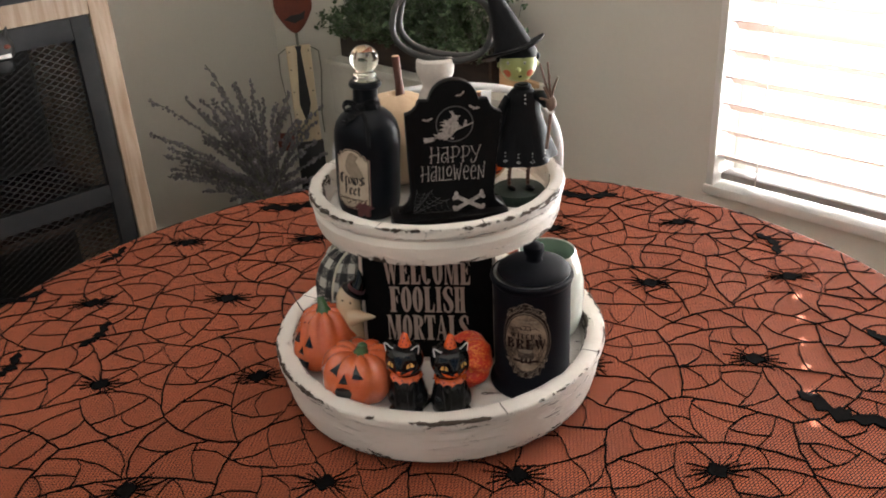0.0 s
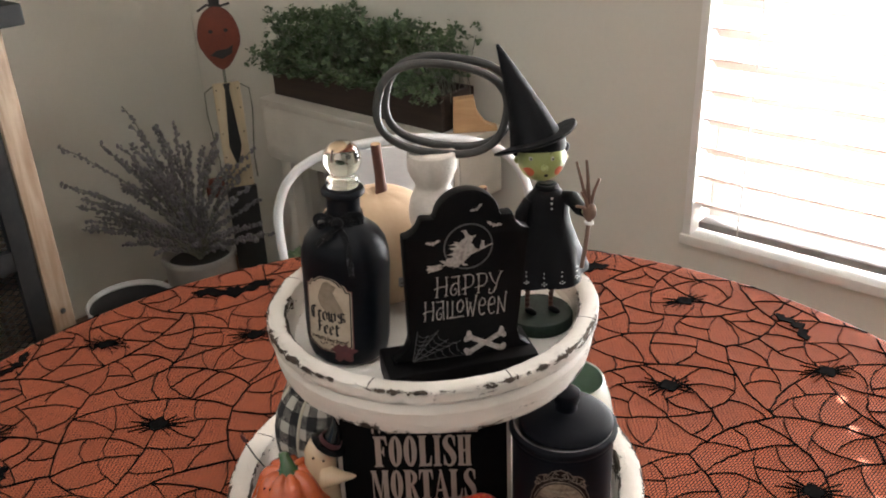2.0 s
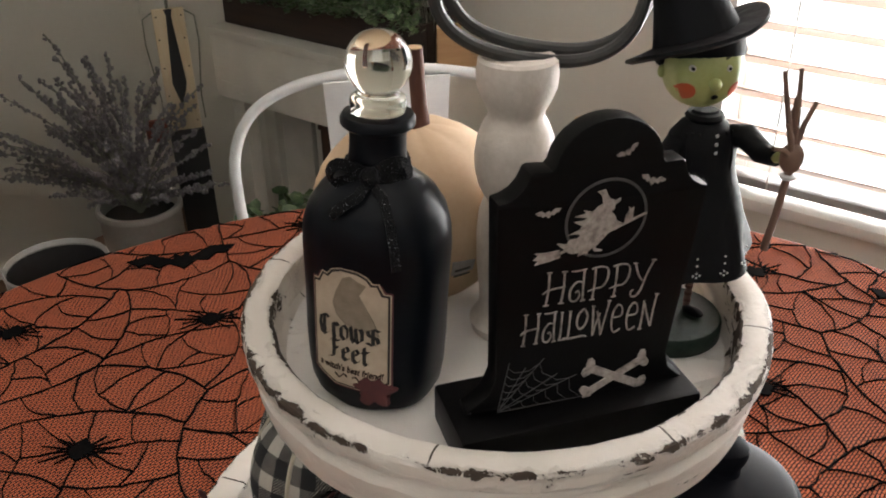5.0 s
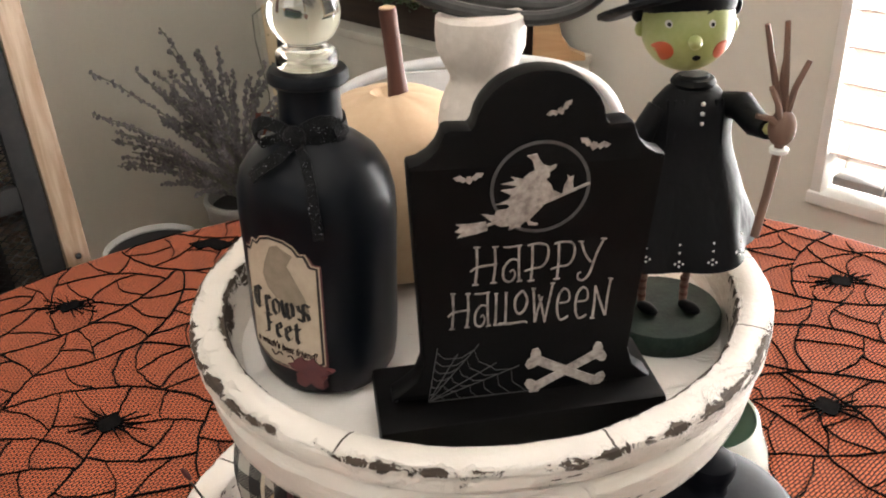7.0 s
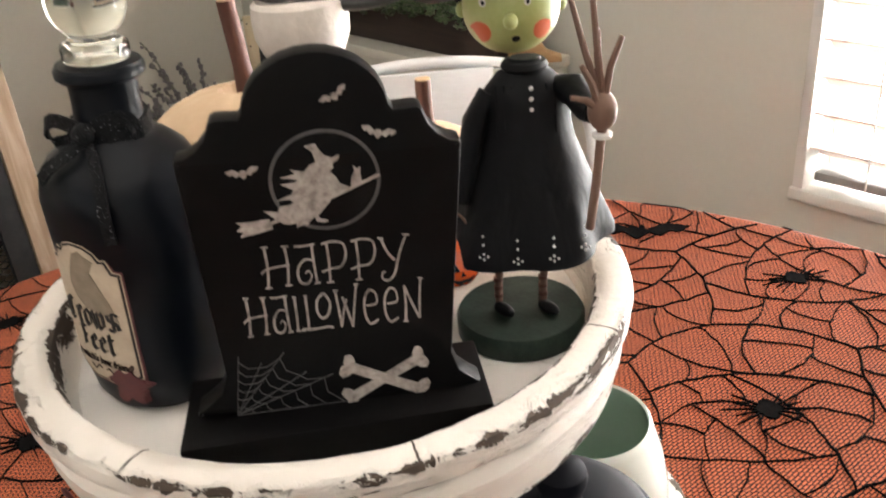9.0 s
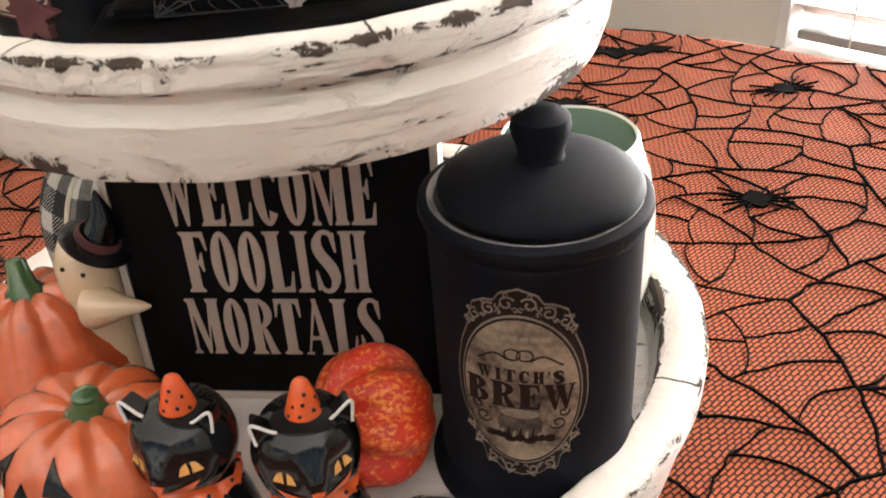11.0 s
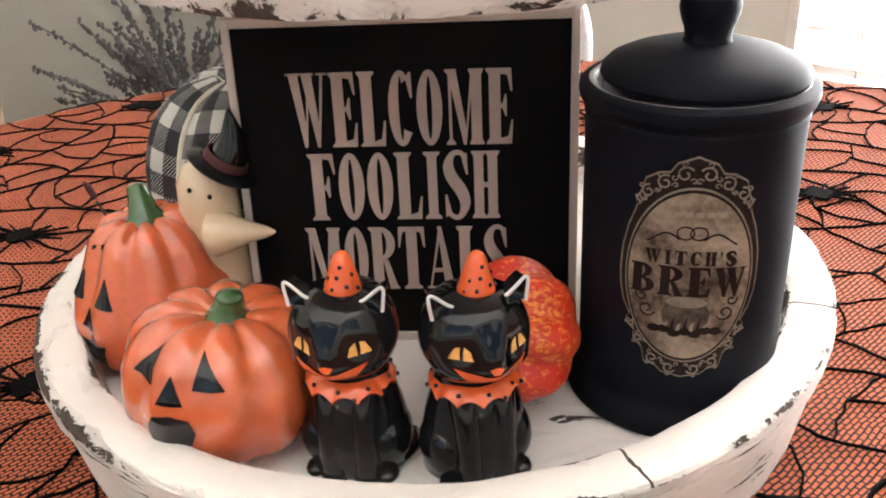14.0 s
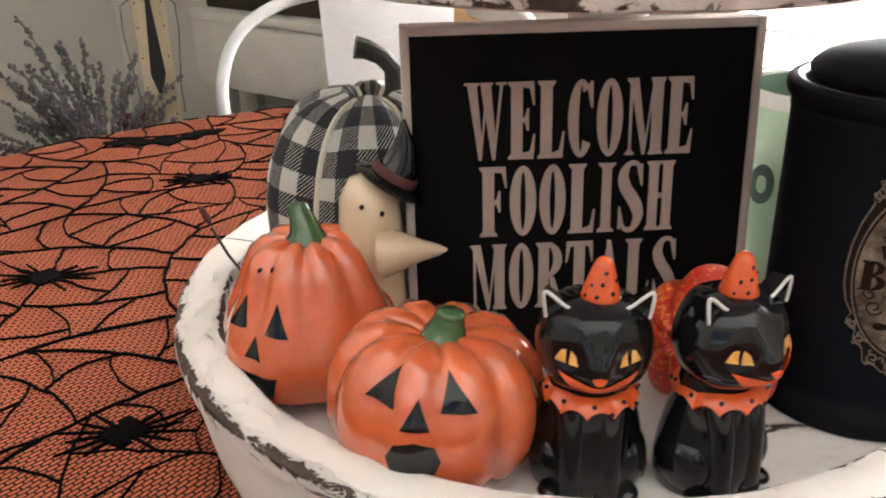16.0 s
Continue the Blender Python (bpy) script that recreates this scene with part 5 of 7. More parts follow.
for x, base_z in ((-0.0195, 0.0495), (-0.0065, 0.0485), (0.0075, 0.0483), (0.0200, 0.0497)):
    yy = -0.0290 * math.sqrt(max(0.05, 1 - ((x + 0.0025) / 0.036) ** 2)) - 0.0006
    for dx, dz in ((0, 0), (-0.0016, 0.001), (0.0016, 0.001), (0, 0.0021), (0, 0.006), (0, 0.0095)):
        fig.add(ball(0.00055, 0.0004, 0.00055, 6, 4), 4, pose(x + dx, yy + 0.12 * dz, base_z + dz))
HX, HY, HZ = -0.0040, 0.001, 0.1415
head = ball(0.0180, 0.0172, 0.0186, 32, 24)
fig.add(([(x * (1 + 0.06 * max(0, -z) / 0.02), y, z) for x, y, z in head[0]], head[1]), 2, pose(HX, HY, HZ))


def on_head(u, v, lift):
    x, z = u, v
    q = max(0.02, 1 - (x / 0.0180) ** 2 - (z / 0.0186) ** 2)
    return (HX + x, HY - (0.0172 * math.sqrt(q) + lift), HZ + z)


fig.add(ball(0.0027, 0.0034, 0.0028, 14, 10), 2, pose(HX - 0.0010, HY - 0.0178, HZ - 0.0030))
for x, r in ((-0.0118, 0.0039), (0.0106, 0.0036)):
    fig.add(patch(oval(x, -0.0078, r, r * 1.1, 16), on_head, 0.0004), 6)
for x in (-0.0105, 0.0052):
    fig.add(patch(oval(x, 0.0034, 0.00125, 0.0014, 14), on_head, 0.0005), 4)
    fig.add(patch(oval(x + 0.0001, 0.0033, 0.00072, 0.0008, 10), on_head, 0.0009), 1)
    fig.add(patch([(x - 0.002, 0.0070), (x + 0.0012, 0.0082), (x + 0.0012, 0.0085), (x - 0.002, 0.0074)], on_head, 0.0004), 1)
fig.add(patch(oval(0.0008, -0.0100, 0.0016, 0.0012, 12), on_head, 0.0005), 1)
for k in (-1, 1):
    fig.add(ball(0.0022, 0.002, 0.003, 10, 8), 2, pose(HX + k * 0.0182, HY + 0.001, HZ - 0.002))
fig.add(ball(0.0188, 0.0180, 0.0125, 28, 14), 1, pose(HX, HY + 0.0024, HZ + 0.0088))
for k in range(12):
    a = radians(-10 + 18 * k)
    fig.add(ball(0.0032, 0.003, 0.0034, 8, 6), 1, pose(HX + 0.0186 * math.cos(a), HY + 0.001 + 0.014 * abs(math.sin(a)), HZ + 0.0045 + 0.0015 * math.sin(k * 2.3)))
HATM = pose(-0.0082, 0.001, 0.1535, 0, -19.5, 0) @ pose(0, 0, 0, -14, 0, 0)
brim = [(0, -0.001), (0.030, -0.0012), (0.0325, 0.0002), (0.0322, 0.0017), (0.018, 0.0024), (0, 0.003)]
bv, bf, _ = lathe(brim, 56)
fig.add(([(x, y * 0.88, z + 0.0022 * math.sin(2 * math.atan2(y, x) + 0.6) * (math.hypot(x, y) / 0.032) ** 2 + 3.2 * max(0, x - 0.012) ** 2) for x, y, z in bv], bf), 1, HATM)
cone, cf = [], []
for i in range(15):
    s = i / 14
    r = 0.0172 * (1 - s) ** 0.92 + 0.0012
    cx, cy, cz = -0.0088 - 0.0255 * s ** 1.25, 0.001 + 0.013 * s, 0.1537 + 0.0695 * s
    for k in range(28):
        a = 2 * math.pi * k / 28
        w = 1 + 0.04 * noise.noise(Vector((math.cos(a) * 2, math.sin(a) * 2, s * 9)))
        cone.append((cx + r * w * math.cos(a), cy + r * w * 0.92 * math.sin(a), cz + r * (0.36 * math.cos(a) - 0.24 * math.sin(a)) * (1 - s)))
for i in range(14):
    for k in range(28):
        l = (k + 1) % 28
        cf.append((i * 28 + k, i * 28 + l, i * 28 + 28 + l, i * 28 + 28 + k))
cf.append(tuple(range(14 * 28, 15 * 28)))
fig.add((cone, cf), 1)
HAND = Vector((0.0240, -0.0385, 0.1135))
fig.add(tube([(0.0125, -0.003, 0.1085), (0.0178, -0.0085, 0.1098), (0.0215, -0.018, 0.1055), (0.0228, -0.028, 0.107)], 0.0056, 12, taper=[1.0, 1.1, 0.95, 0.72]), 1)
fig.add(tube([(0.0228, -0.028, 0.107), (0.0236, -0.034, 0.1115), tuple(HAND)], 0.0024, 8), 2)
fig.add(ball(0.0052, 0.0048, 0.0072, 14, 10), 5, Matrix.Translation(HAND - Vector((0, 0, 0.002))))
fig.add(lathe([(0.0018, -0.001), (0.0034, -0.001), (0.0036, 0.0005), (0.0018, 0.001)], 14), 4, Matrix.Translation(HAND - Vector((0, 0, 0.0105))))
fig.add(tube([(0.0200, -0.0370, 0.066), (0.0222, -0.0380, 0.085), (0.0238, -0.0385, 0.1045), (0.0236, -0.0385, 0.118)], 0.0017, 8), 5)
for pts in ([(0.0232, -0.0385, 0.115), (0.0180, -0.0390, 0.1330), (0.0135, -0.0390, 0.1505)], [(0.0240, -0.0385, 0.115), (0.0222, -0.0395, 0.1330), (0.0205, -0.0390, 0.1512)], [(0.0246, -0.0385, 0.115), (0.0265, -0.0390, 0.1270), (0.0302, -0.0390, 0.1368)], [(0.0228, -0.0395, 0.113), (0.0200, -0.0420, 0.1225), (0.0165, -0.0430, 0.1290)], [(0.0240, -0.036, 0.116), (0.0225, -0.036, 0.131), (0.0228, -0.036, 0.1385)], [(0.0232, -0.040, 0.112), (0.0182, -0.041, 0.1165), (0.0130, -0.0415, 0.1178)]):
    fig.add(tube(pts, 0.00125, 7, taper=[1.2, 1.0, 0.8]), 5)
fig.add(tube([(-0.0135, -0.003, 0.1085), (-0.0200, -0.005, 0.0985), (-0.0242, -0.009, 0.080), (-0.0280, -0.012, 0.068)], 0.0048, 12, taper=[1.0, 1.05, 0.9, 0.75]), 1)
fig.add(tube([(-0.0310 + 0.0075 * math.cos(a), -0.0140, 0.0480 + 0.0165 * math.sin(a)) for a in [math.pi * i / 12 for i in range(13)]], 0.0006, 6), 5)
pail = ball(0.0105, 0.0105, 0.0100, 32, 14)
fig.add(([(x * (1 + 0.06 * abs(math.cos(4 * math.atan2(y, x)))), y * (1 + 0.06 * abs(math.cos(4 * math.atan2(y, x)))), z) for x, y, z in pail[0]], pail[1]), 7, pose(-0.0315, -0.0140, 0.0425))


def on_pail(u, v, lift):
    u, v, a = u * 0.72, v * 0.75, radians(-72) + u / 0.0150
    r = (0.0110 + lift) * math.sqrt(max(0.05, 1 - (v / 0.0104) ** 2))
    return (-0.0315 + r * math.cos(a), -0.0140 + r * math.sin(a), 0.0425 + v)


for shape in ([(-0.006, 0.0015), (-0.0015, 0.002), (-0.0038, 0.0058)], [(0.0022, 0.002), (0.0064, 0.0016), (0.0042, 0.0058)], [(-0.0012, -0.0012), (0.0014, -0.0012), (0.0001, 0.0014)], [(-0.0062, -0.0028), (-0.002, -0.0042), (0.003, -0.0042), (0.0068, -0.0026), (0.0045, -0.0066), (0.001, -0.0056), (-0.001, -0.0076), (-0.004, -0.0062)]):
    fig.add(patch(shape, on_pail, 0.0005), 1)
solo("sorceress_figurine", fig, [M_BASEGR, M_DRESS, M_SKIN, M_STEM, M_WHITEP, M_TWIG, M_BLUSH, M_ORANGE2], pose(0.0465, 0.0155, ZU), "painted resin figurine in black dress and pointed hat", "figurine", angle=50)


# pumpkins
def pumpkin_shape(profile, lobes, groove, n=96, seed=0.0):
    """A gourd: profile of (radius, z), pressed in along evenly set grooves."""
    verts, faces, _ = lathe(profile, n)
    out = []
    top = max(z for _, z in profile)
    for x, y, z in verts:
        a = math.atan2(y, x)
        g_ = 1 - (0.5 + 0.5 * math.cos(lobes * a + 2 * seed)) ** 1.4
        k = 1 - groove * (1 - g_) * (0.45 + 0.55 * min(1.0, z / top))
        dip = -min(0.03, groove * 0.5) * top * (1 - g_) ** 2 if z > top * 0.6 else 0.0
        out.append((x * k, y * k, z + dip))
    return out, faces


def round_profile(r, h, flat=0.16, dent=0.06, n=18, full=0.85):
    pts = [(0, h * 0.03)]
    for i in range(n + 1):
        a = math.pi * (flat * 0.5 + (1 - flat * 0.72) * i / n)
        pts.append((r * math.sin(a) ** full, h * (0.5 - 0.5 * math.cos(a))))
    lowest = min(z for _, z in pts)
    pts = [(a, z - lowest) for a, z in pts]
    pts[0] = (0, 0.0)
    pts.append((r * 0.12, pts[-1][1] - h * dent * 0.4))
    pts.append((0, pts[-1][1] - h * dent * 0.5))
    return pts


for nm, x, y, r, h, stem_pts, sr, lbl in (
        ("cream_pumpkin", -0.0838, 0.082, 0.0552, 0.0985, [(0.0053, 0, 0.094), (0.0048, 0, 0.108), (0.0031, -0.001, 0.137)], 0.0042, "smooth cream-coloured pumpkin with a reddish brown wooden stem"),
        ("small_cream_pumpkin", 0.0035, 0.0690, 0.0335, 0.078, [(0, 0, 0.070), (0.0002, 0, 0.085), (0.0004, 0, 0.0985)], 0.0036, "small cream-coloured pumpkin with a cut twig stem")):
    ob = thing(nm, pose(x, y, ZU), lbl, "pumpkin")
    part("body", Geo().add(pumpkin_shape(round_profile(r, h), 9, 0.007, 80)), M_CREAM, ob)
    st = part("stem", Geo().add(tube(stem_pts, sr, 12, taper=[1.25, 1.0, 1.0])), M_STEM, ob, "reddish brown stem")
    tip = stem_pts[-1]
    part("cut_end", Geo().add(lathe([(0, 0), (sr * 0.92, 0), (sr * 0.92, 0.0006), (0, 0.0008)], 14), m=pose(tip[0], tip[1], tip[2] - 0.0002)), M_CUT, st)
    if nm == "cream_pumpkin":
        a0 = radians(-68)
        tagp = [(-0.006, 0.014), (0.006, 0.014), (0.006, 0.040), (-0.006, 0.042)]

        def on_gourd(u, v, lift):
            a = a0 + u / 0.05
            rr = 0.0557 * max(0.2, math.sin(math.pi * (0.10 + 0.83 * min(1, v / 0.101)))) ** 0.85 + lift + 0.0005
            return (rr * math.cos(a), rr * math.sin(a), v)

        tag = part("paper_tag", Geo().add(patch(tagp, on_gourd, 0.0006)), M_LINER, ob, "small white printed paper tag")
        for k in range(5):
            bar = [(-0.0045, 0.0185 + k * 0.0042), (0.0035 + 0.001 * (k % 2), 0.0185 + k * 0.0042), (0.0035 + 0.001 * (k % 2), 0.0198 + k * 0.0042), (-0.0045, 0.0198 + k * 0.0042)]
            part("print_bar", Geo().add(patch(bar, on_gourd, 0.0011, 2)), M_GREY, tag)


# ---- things on the lower tray ----
sign = thing("box_sign", pose(-0.059, -0.0085, ZL, -4.6, 0, -5.6), "square black box sign with pale lettering in a thin pale frame", "sign")
part("panel", Geo().add(slab(-0.0698, 0.0698, 0.0012, 0.016, 0.004, 0.1435, 0.0004)), M_SIGNBLACK, sign)
fr = Geo()
fr.add(slab(-0.0732, -0.0698, 0.0, 0.0175, 0.0, 0.1475, 0.0006)).add(slab(0.0698, 0.0732, 0.0, 0.0175, 0.0, 0.1475, 0.0006))
fr.add(slab(-0.0698, 0.0698, 0.0, 0.0175, 0.1437, 0.1475, 0.0006)).add(slab(-0.0698, 0.0698, 0.0, 0.0175, 0.0, 0.0038, 0.0006))
part("frame", fr, M_SIGNFRAME, sign, "thin pale wooden frame")
M_SIGNTEXT = mottled("sign_lettering", (0.45, 0.345, 0.295), (0.39, 0.30, 0.255), 80.0, 0.7)


for body_, x0, x1, z0, z1 in (("WELCOME", -0.0482, 0.0466, 0.0930, 0.1248), ("FOOLISH", -0.0430, 0.0402, 0.0598, 0.0900), ("MORTALS", -0.0475, 0.0438, 0.0262, 0.0560)):
    for g_ in fat_word(body_, x0, x1, z0, z1, 0.0005, 0.05):
        part("letter", Geo().add((g_.v, g_.f), m=Matrix.Translation((0, 0.0011, 0))), M_SIGNTEXT, sign)

# canister
CR = 0.0392
can = thing("canister", pose(0.0495, -0.0480, ZL), "matte navy-black ceramic canister with knobbed lid and oval label", "canister")
part("body", Geo().add(lathe([(0, 0), (0.0424, 0), (0.0440, 0.0015), (0.0444, 0.005), (0.0432, 0.0088), (0.0404, 0.0112), (CR, 0.0145), (CR, 0.06), (CR, 0.117), (0.0396, 0.1188), (0.0398, 0.1200), (0.0394, 0.1212), (0.0398, 0.1225), (0.0412, 0.1240), (0.0420, 0.1264), (0.0417, 0.1290), (0.0404, 0.1302), (0.0384, 0.1305)], 72)), M_CANISTER, can)
part("lip", Geo().add(lathe([(0.0384, 0.1303), (0.0380, 0.1305), (0.0362, 0.1297), (0.0350, 0.1277), (0.0350, 0.06), (0, 0.06)], 64)), M_LINER, can, "bare grey ceramic lip")
lid = part("lid", Geo().add(lathe([(0, 0.1299), (0.0340, 0.1299), (0.0360, 0.1307), (0.0366, 0.1321), (0.0362, 0.1339), (0.0336, 0.1365), (0.0282, 0.1389), (0.0215, 0.1409), (0.0130, 0.1424), (0.0086, 0.1429), (0, 0.1431)], 64)), M_CANISTER, can)
part("knob", Geo().add(lathe([(0, 0.1420), (0.0090, 0.1420), (0.0080, 0.1442), (0.0084, 0.1475), (0.0098, 0.1510), (0.0106, 0.1545), (0.0100, 0.1580), (0.0070, 0.1602), (0, 0.1609)], 40)), M_CANISTER, lid)
lid.matrix_basis = pose(0.0006, -0.0008, 0.0004, 0, 0.6, 0)
CAN_AZ = radians(-90 - 13.5)


def on_can(u, z, lift):
    a = CAN_AZ + u / CR
    r = CR + lift
    return (r * math.cos(a), r * math.sin(a), z + 0.0690)


M_FRAMEINK = mottled("ornate_print", (0.25, 0.20, 0.16), (0.13, 0.10, 0.08), 90.0, 0.7)
M_FRAMEDARK = mottled("ornate_shadow_print", (0.010, 0.006, 0.005), (0.024, 0.014, 0.011), 220.0, 0.7)
half = [(0.0065, 0.0432), (0.0088, 0.0398), (0.0125, 0.0393), (0.0170, 0.0366), (0.0185, 0.0313), (0.0203, 0.0283), (0.0196, 0.0258), (0.0226, 0.0180), (0.0246, 0.0090), (0.0252, 0.0), (0.0248, -0.0070), (0.0232, -0.0135),
        (0.0204, -0.0182), (0.0218, -0.0204), (0.0207, -0.0232), (0.0182, -0.0246), (0.0184, -0.0280), (0.0148, -0.0315), (0.0137, -0.0370), (0.0096, -0.0378), (0.0070, -0.0402)]
crest = [(0, 0.0457)] + half + [(0, -0.0416)] + [(-x, z) for x, z in reversed(half)]
inner = [(x * (1 - 0.0007 / math.hypot(x, z)), z * (1 - 0.0007 / math.hypot(x, z))) for x, z in crest]
clabel = part("label", Geo().add(patch(crest, on_can, 0.0002, 10, 1)), M_FRAMEINK, can, "ornate oval parchment label with brown print")
part("label_border", Geo().add(patch(inner, on_can, 0.00038, 10, 1)), M_FRAMEDARK, clabel)
part("label_ring", Geo().add(patch(oval(0, 0, 0.0226, 0.0347, 56), on_can, 0.00056, 8, 1)), M_FRAMEINK, clabel)
part("label_ring", Geo().add(patch(oval(0, 0, 0.0220, 0.0339, 56), on_can, 0.00072, 8, 1)), M_FRAMEDARK, clabel)
M_LABELPAPER = mottled("burnt_paper", (0.31, 0.232, 0.172), (0.045, 0.028, 0.020), 62.0, 0.75, fine=420.0)
part("label_paper", Geo().add(patch(oval(0, 0, 0.0212, 0.0328, 56), on_can, 0.0009, 8, 1)), M_LABELPAPER, clabel)


def can_line(points, width, mat, name="scroll", lift=0.0010):
    return part(name, Geo().add(bent(ribbon(points, width, 1.0), lambda x, y, z: on_can(x, z, lift + 0.0003 * -y))), mat, clabel)


def curl(cx, cz, r, a0, turns, n=22, grow=0.75):
    out = []
    for i in range(n):
        s = i / (n - 1)
        a = radians(a0) + turns * 2 * math.pi * s
        rr = r * (1 - grow * s)
        out.append((cx + rr * math.cos(a), cz + rr * math.sin(a)))
    return out


for k in (-1, 1):
    for cx, cz, r, a0, t in ((0.0038, 0.0392, 0.0030, 150, -1.1), (0.0102, 0.0358, 0.0028, 120, -1.2), (0.0157, 0.0318, 0.0025, 100, -1.2), (0.0182, 0.0284, 0.0014, 90, -1.1),
                             (0.0042, -0.0374, 0.0024, 210, 1.1), (0.0105, -0.0345, 0.0024, 240, 1.2), (0.0160, -0.0275, 0.0020, 250, 1.2), (0.0193, -0.0216, 0.0016, 60, -1.3)):
        can_line([(k * x, z) for x, z in curl(cx, cz, r, a0, t)], 0.0006, M_FRAMEINK, "ornament", 0.00045)
        for da in (70, 190, 300):
            bx, bz = cx + 1.25 * r * math.cos(radians(a0 + da)), cz + 1.25 * r * math.sin(radians(a0 + da))
            can_line([(k * x, z) for x, z in curl(bx, bz, 0.42 * r, a0 + da + 160, 0.9, 12)], 0.00035, M_FRAMEINK, "ornament", 0.00050)
    can_line([(k * (0.0022 + 0.0028 * math.cos(a)), 0.0180 + 0.0024 * math.sin(a)) for a in [2 * math.pi * i / 18 for i in range(19)]], 0.0005, M_BROWN)
    can_line([(k * (0.004 + 0.011 * s), 0.0155 + 0.0022 * math.sin(s * 4.2)) for s in [i / 12 for i in range(13)]], 0.0006, M_BROWN)
    can_line([(k * x, z) for x, z in curl(0.0135, -0.0135, 0.0032, 200, 1.2)], 0.0005, M_BROWN)
    can_line([(k * x, z) for x, z in curl(0.0155, -0.0085, 0.0022, 20, -1.0)], 0.0005, M_BROWN)
for ink in (M_FRAMEINK, M_FRAMEDARK, M_LABELPAPER, M_BROWN, M_SEPIA):
    ink.node_tree.nodes["Principled BSDF"].inputs["Specular IOR Level"].default_value = 0.08
for body_, x0, x1, z0, z1, bold in (("WITCH'S", -0.0158, 0.0160, 0.0058, 0.0112, 0.2), ("BREW", -0.0203, 0.0203, -0.0066, 0.0050, 0.08)):
    for g_ in fat_word(body_, x0, x1, z0, z1, 1.0, bold):
        part("letter", Geo().add(bent((g_.v, g_.f), lambda x, y, z: on_can(x, z - 2 * x * x, 0.0011 + 0.0003 * -y))), M_BROWN, clabel)
for a, b in ((-0.0105, -0.0075), (-0.0060, -0.0042), (-0.0030, -0.0005), (0.0008, 0.0032), (0.0045, 0.0066), (0.0080, 0.0104)):
    can_line([(a, 0.0250), (b, 0.0250)], 0.0016, M_SEPIA, "print_bar")
for a in (-0.0042, -0.0018, 0.0006, 0.0030):
    can_line([(a, -0.0268), (a + 0.0016, -0.0268)], 0.0022, M_SEPIA, "print_bar")
M_CAULDRON = mottled("cauldron_print", (0.03, 0.020, 0.017), (0.11, 0.08, 0.062), 260.0, 0.75, Specular_IOR_Level=0.08)
part("cauldron", Geo().add(patch([(-0.0062, -0.0095), (-0.0082, -0.0130), (-0.0078, -0.0175), (-0.0050, -0.0208), (0.0050, -0.0208), (0.0078, -0.0175), (0.0082, -0.0130), (0.0062, -0.0095)], on_can, 0.0011)), M_CAULDRON, clabel, "printed cauldron over flames")
part("cauldron_mouth", Geo().add(patch(oval(0, -0.0090, 0.0070, 0.0022, 20), on_can, 0.0014)), M_FRAMEINK, clabel)
for k in range(7):
    x, tip = -0.0066 + 0.0022 * k, (-0.0172, -0.0150, -0.0178, -0.0145, -0.0170, -0.0155, -0.0176)[k]
    flame = [(x - 0.0008, -0.0218), (x + 0.0009, -0.0218), (x + 0.0006, -0.0192), (x + 0.0009, tip), (x - 0.0004, -0.0186)]
    part("flame", Geo().add(patch(flame, on_can, 0.0014)), M_BROWN if k % 2 else M_SEPIA, clabel)
for k in range(7):
    x = -0.0105 + 0.0035 * k
    part("leaf", Geo().add(patch(oval(x, -0.0222 + 0.0010 * (k % 2) + 12 * x * x, 0.0022, 0.0014, 12), on_can, 0.0016)), M_BROWN, clabel)

# mint mug with a green inside
mug = thing("mug", pose(0.0740, 0.0465, ZL), "white and pale mint glazed mug with a green inside", "mug")
part("body", Geo().add(lathe([(0, 0.0), (0.0290, 0.0), (0.0325, 0.002), (0.0375, 0.012), (0.0410, 0.030), (0.0422, 0.050), (0.0412, 0.068), (0.0378, 0.086), (0.0330, 0.1000), (0.0318, 0.1040), (0.0309, 0.1048), (0.0300, 0.1036)], 64)), M_MUG, mug)
part("inside", Geo().add(lathe([(0.0300, 0.1038), (0.0306, 0.1010), (0.0355, 0.085), (0.0390, 0.068), (0.0402, 0.050), (0.039, 0.030), (0.034, 0.012), (0.0, 0.008)], 56)), M_MINT, mug, "green glazed inside")


def on_mug(u, v, lift):
    a = radians(-148) + u / 0.042
    for (z0, r0), (z1, r1) in zip(((0.002, 0.0325), (0.012, 0.0375), (0.030, 0.0410), (0.050, 0.0422), (0.068, 0.0412), (0.086, 0.0378)), ((0.012, 0.0375), (0.030, 0.0410), (0.050, 0.0422), (0.068, 0.0412), (0.086, 0.0378), (0.100, 0.0330))):
        if v <= z1:
            break
    r = r0 + (r1 - r0) * (v - z0) / (z1 - z0) + lift
    return (r * math.cos(a), r * math.sin(a), v)


M_MINTPALE = glazed("mint_glaze", (0.53, 0.74, 0.54), (0.49, 0.69, 0.50), 10.0, 0.15)
panel = [(-0.034, 0.006), (-0.015, 0.005), (0.004, 0.005), (0.022, 0.006), (0.024, 0.05), (0.022, 0.096), (0.004, 0.098), (-0.015, 0.098), (-0.034, 0.096), (-0.036, 0.05)]
part("panel", Geo().add(patch(panel, on_mug, 0.0003, 12, 8)), M_MINTPALE, mug, "pale mint glazed panel")
M_GREENINK = mottled("green_ink", (0.03, 0.07, 0.05), (0.05, 0.09, 0.065), 90.0, 0.5)
w = words("o", -0.0062, 0.0063, 0.055, 0.074, 1.0, 0.03)
part("lettering", Geo().add(bent(w, lambda x, y, z: on_mug(x, z, 0.0006 + 0.0004 * -y))), M_GREENINK, mug, "dark green printed letter")


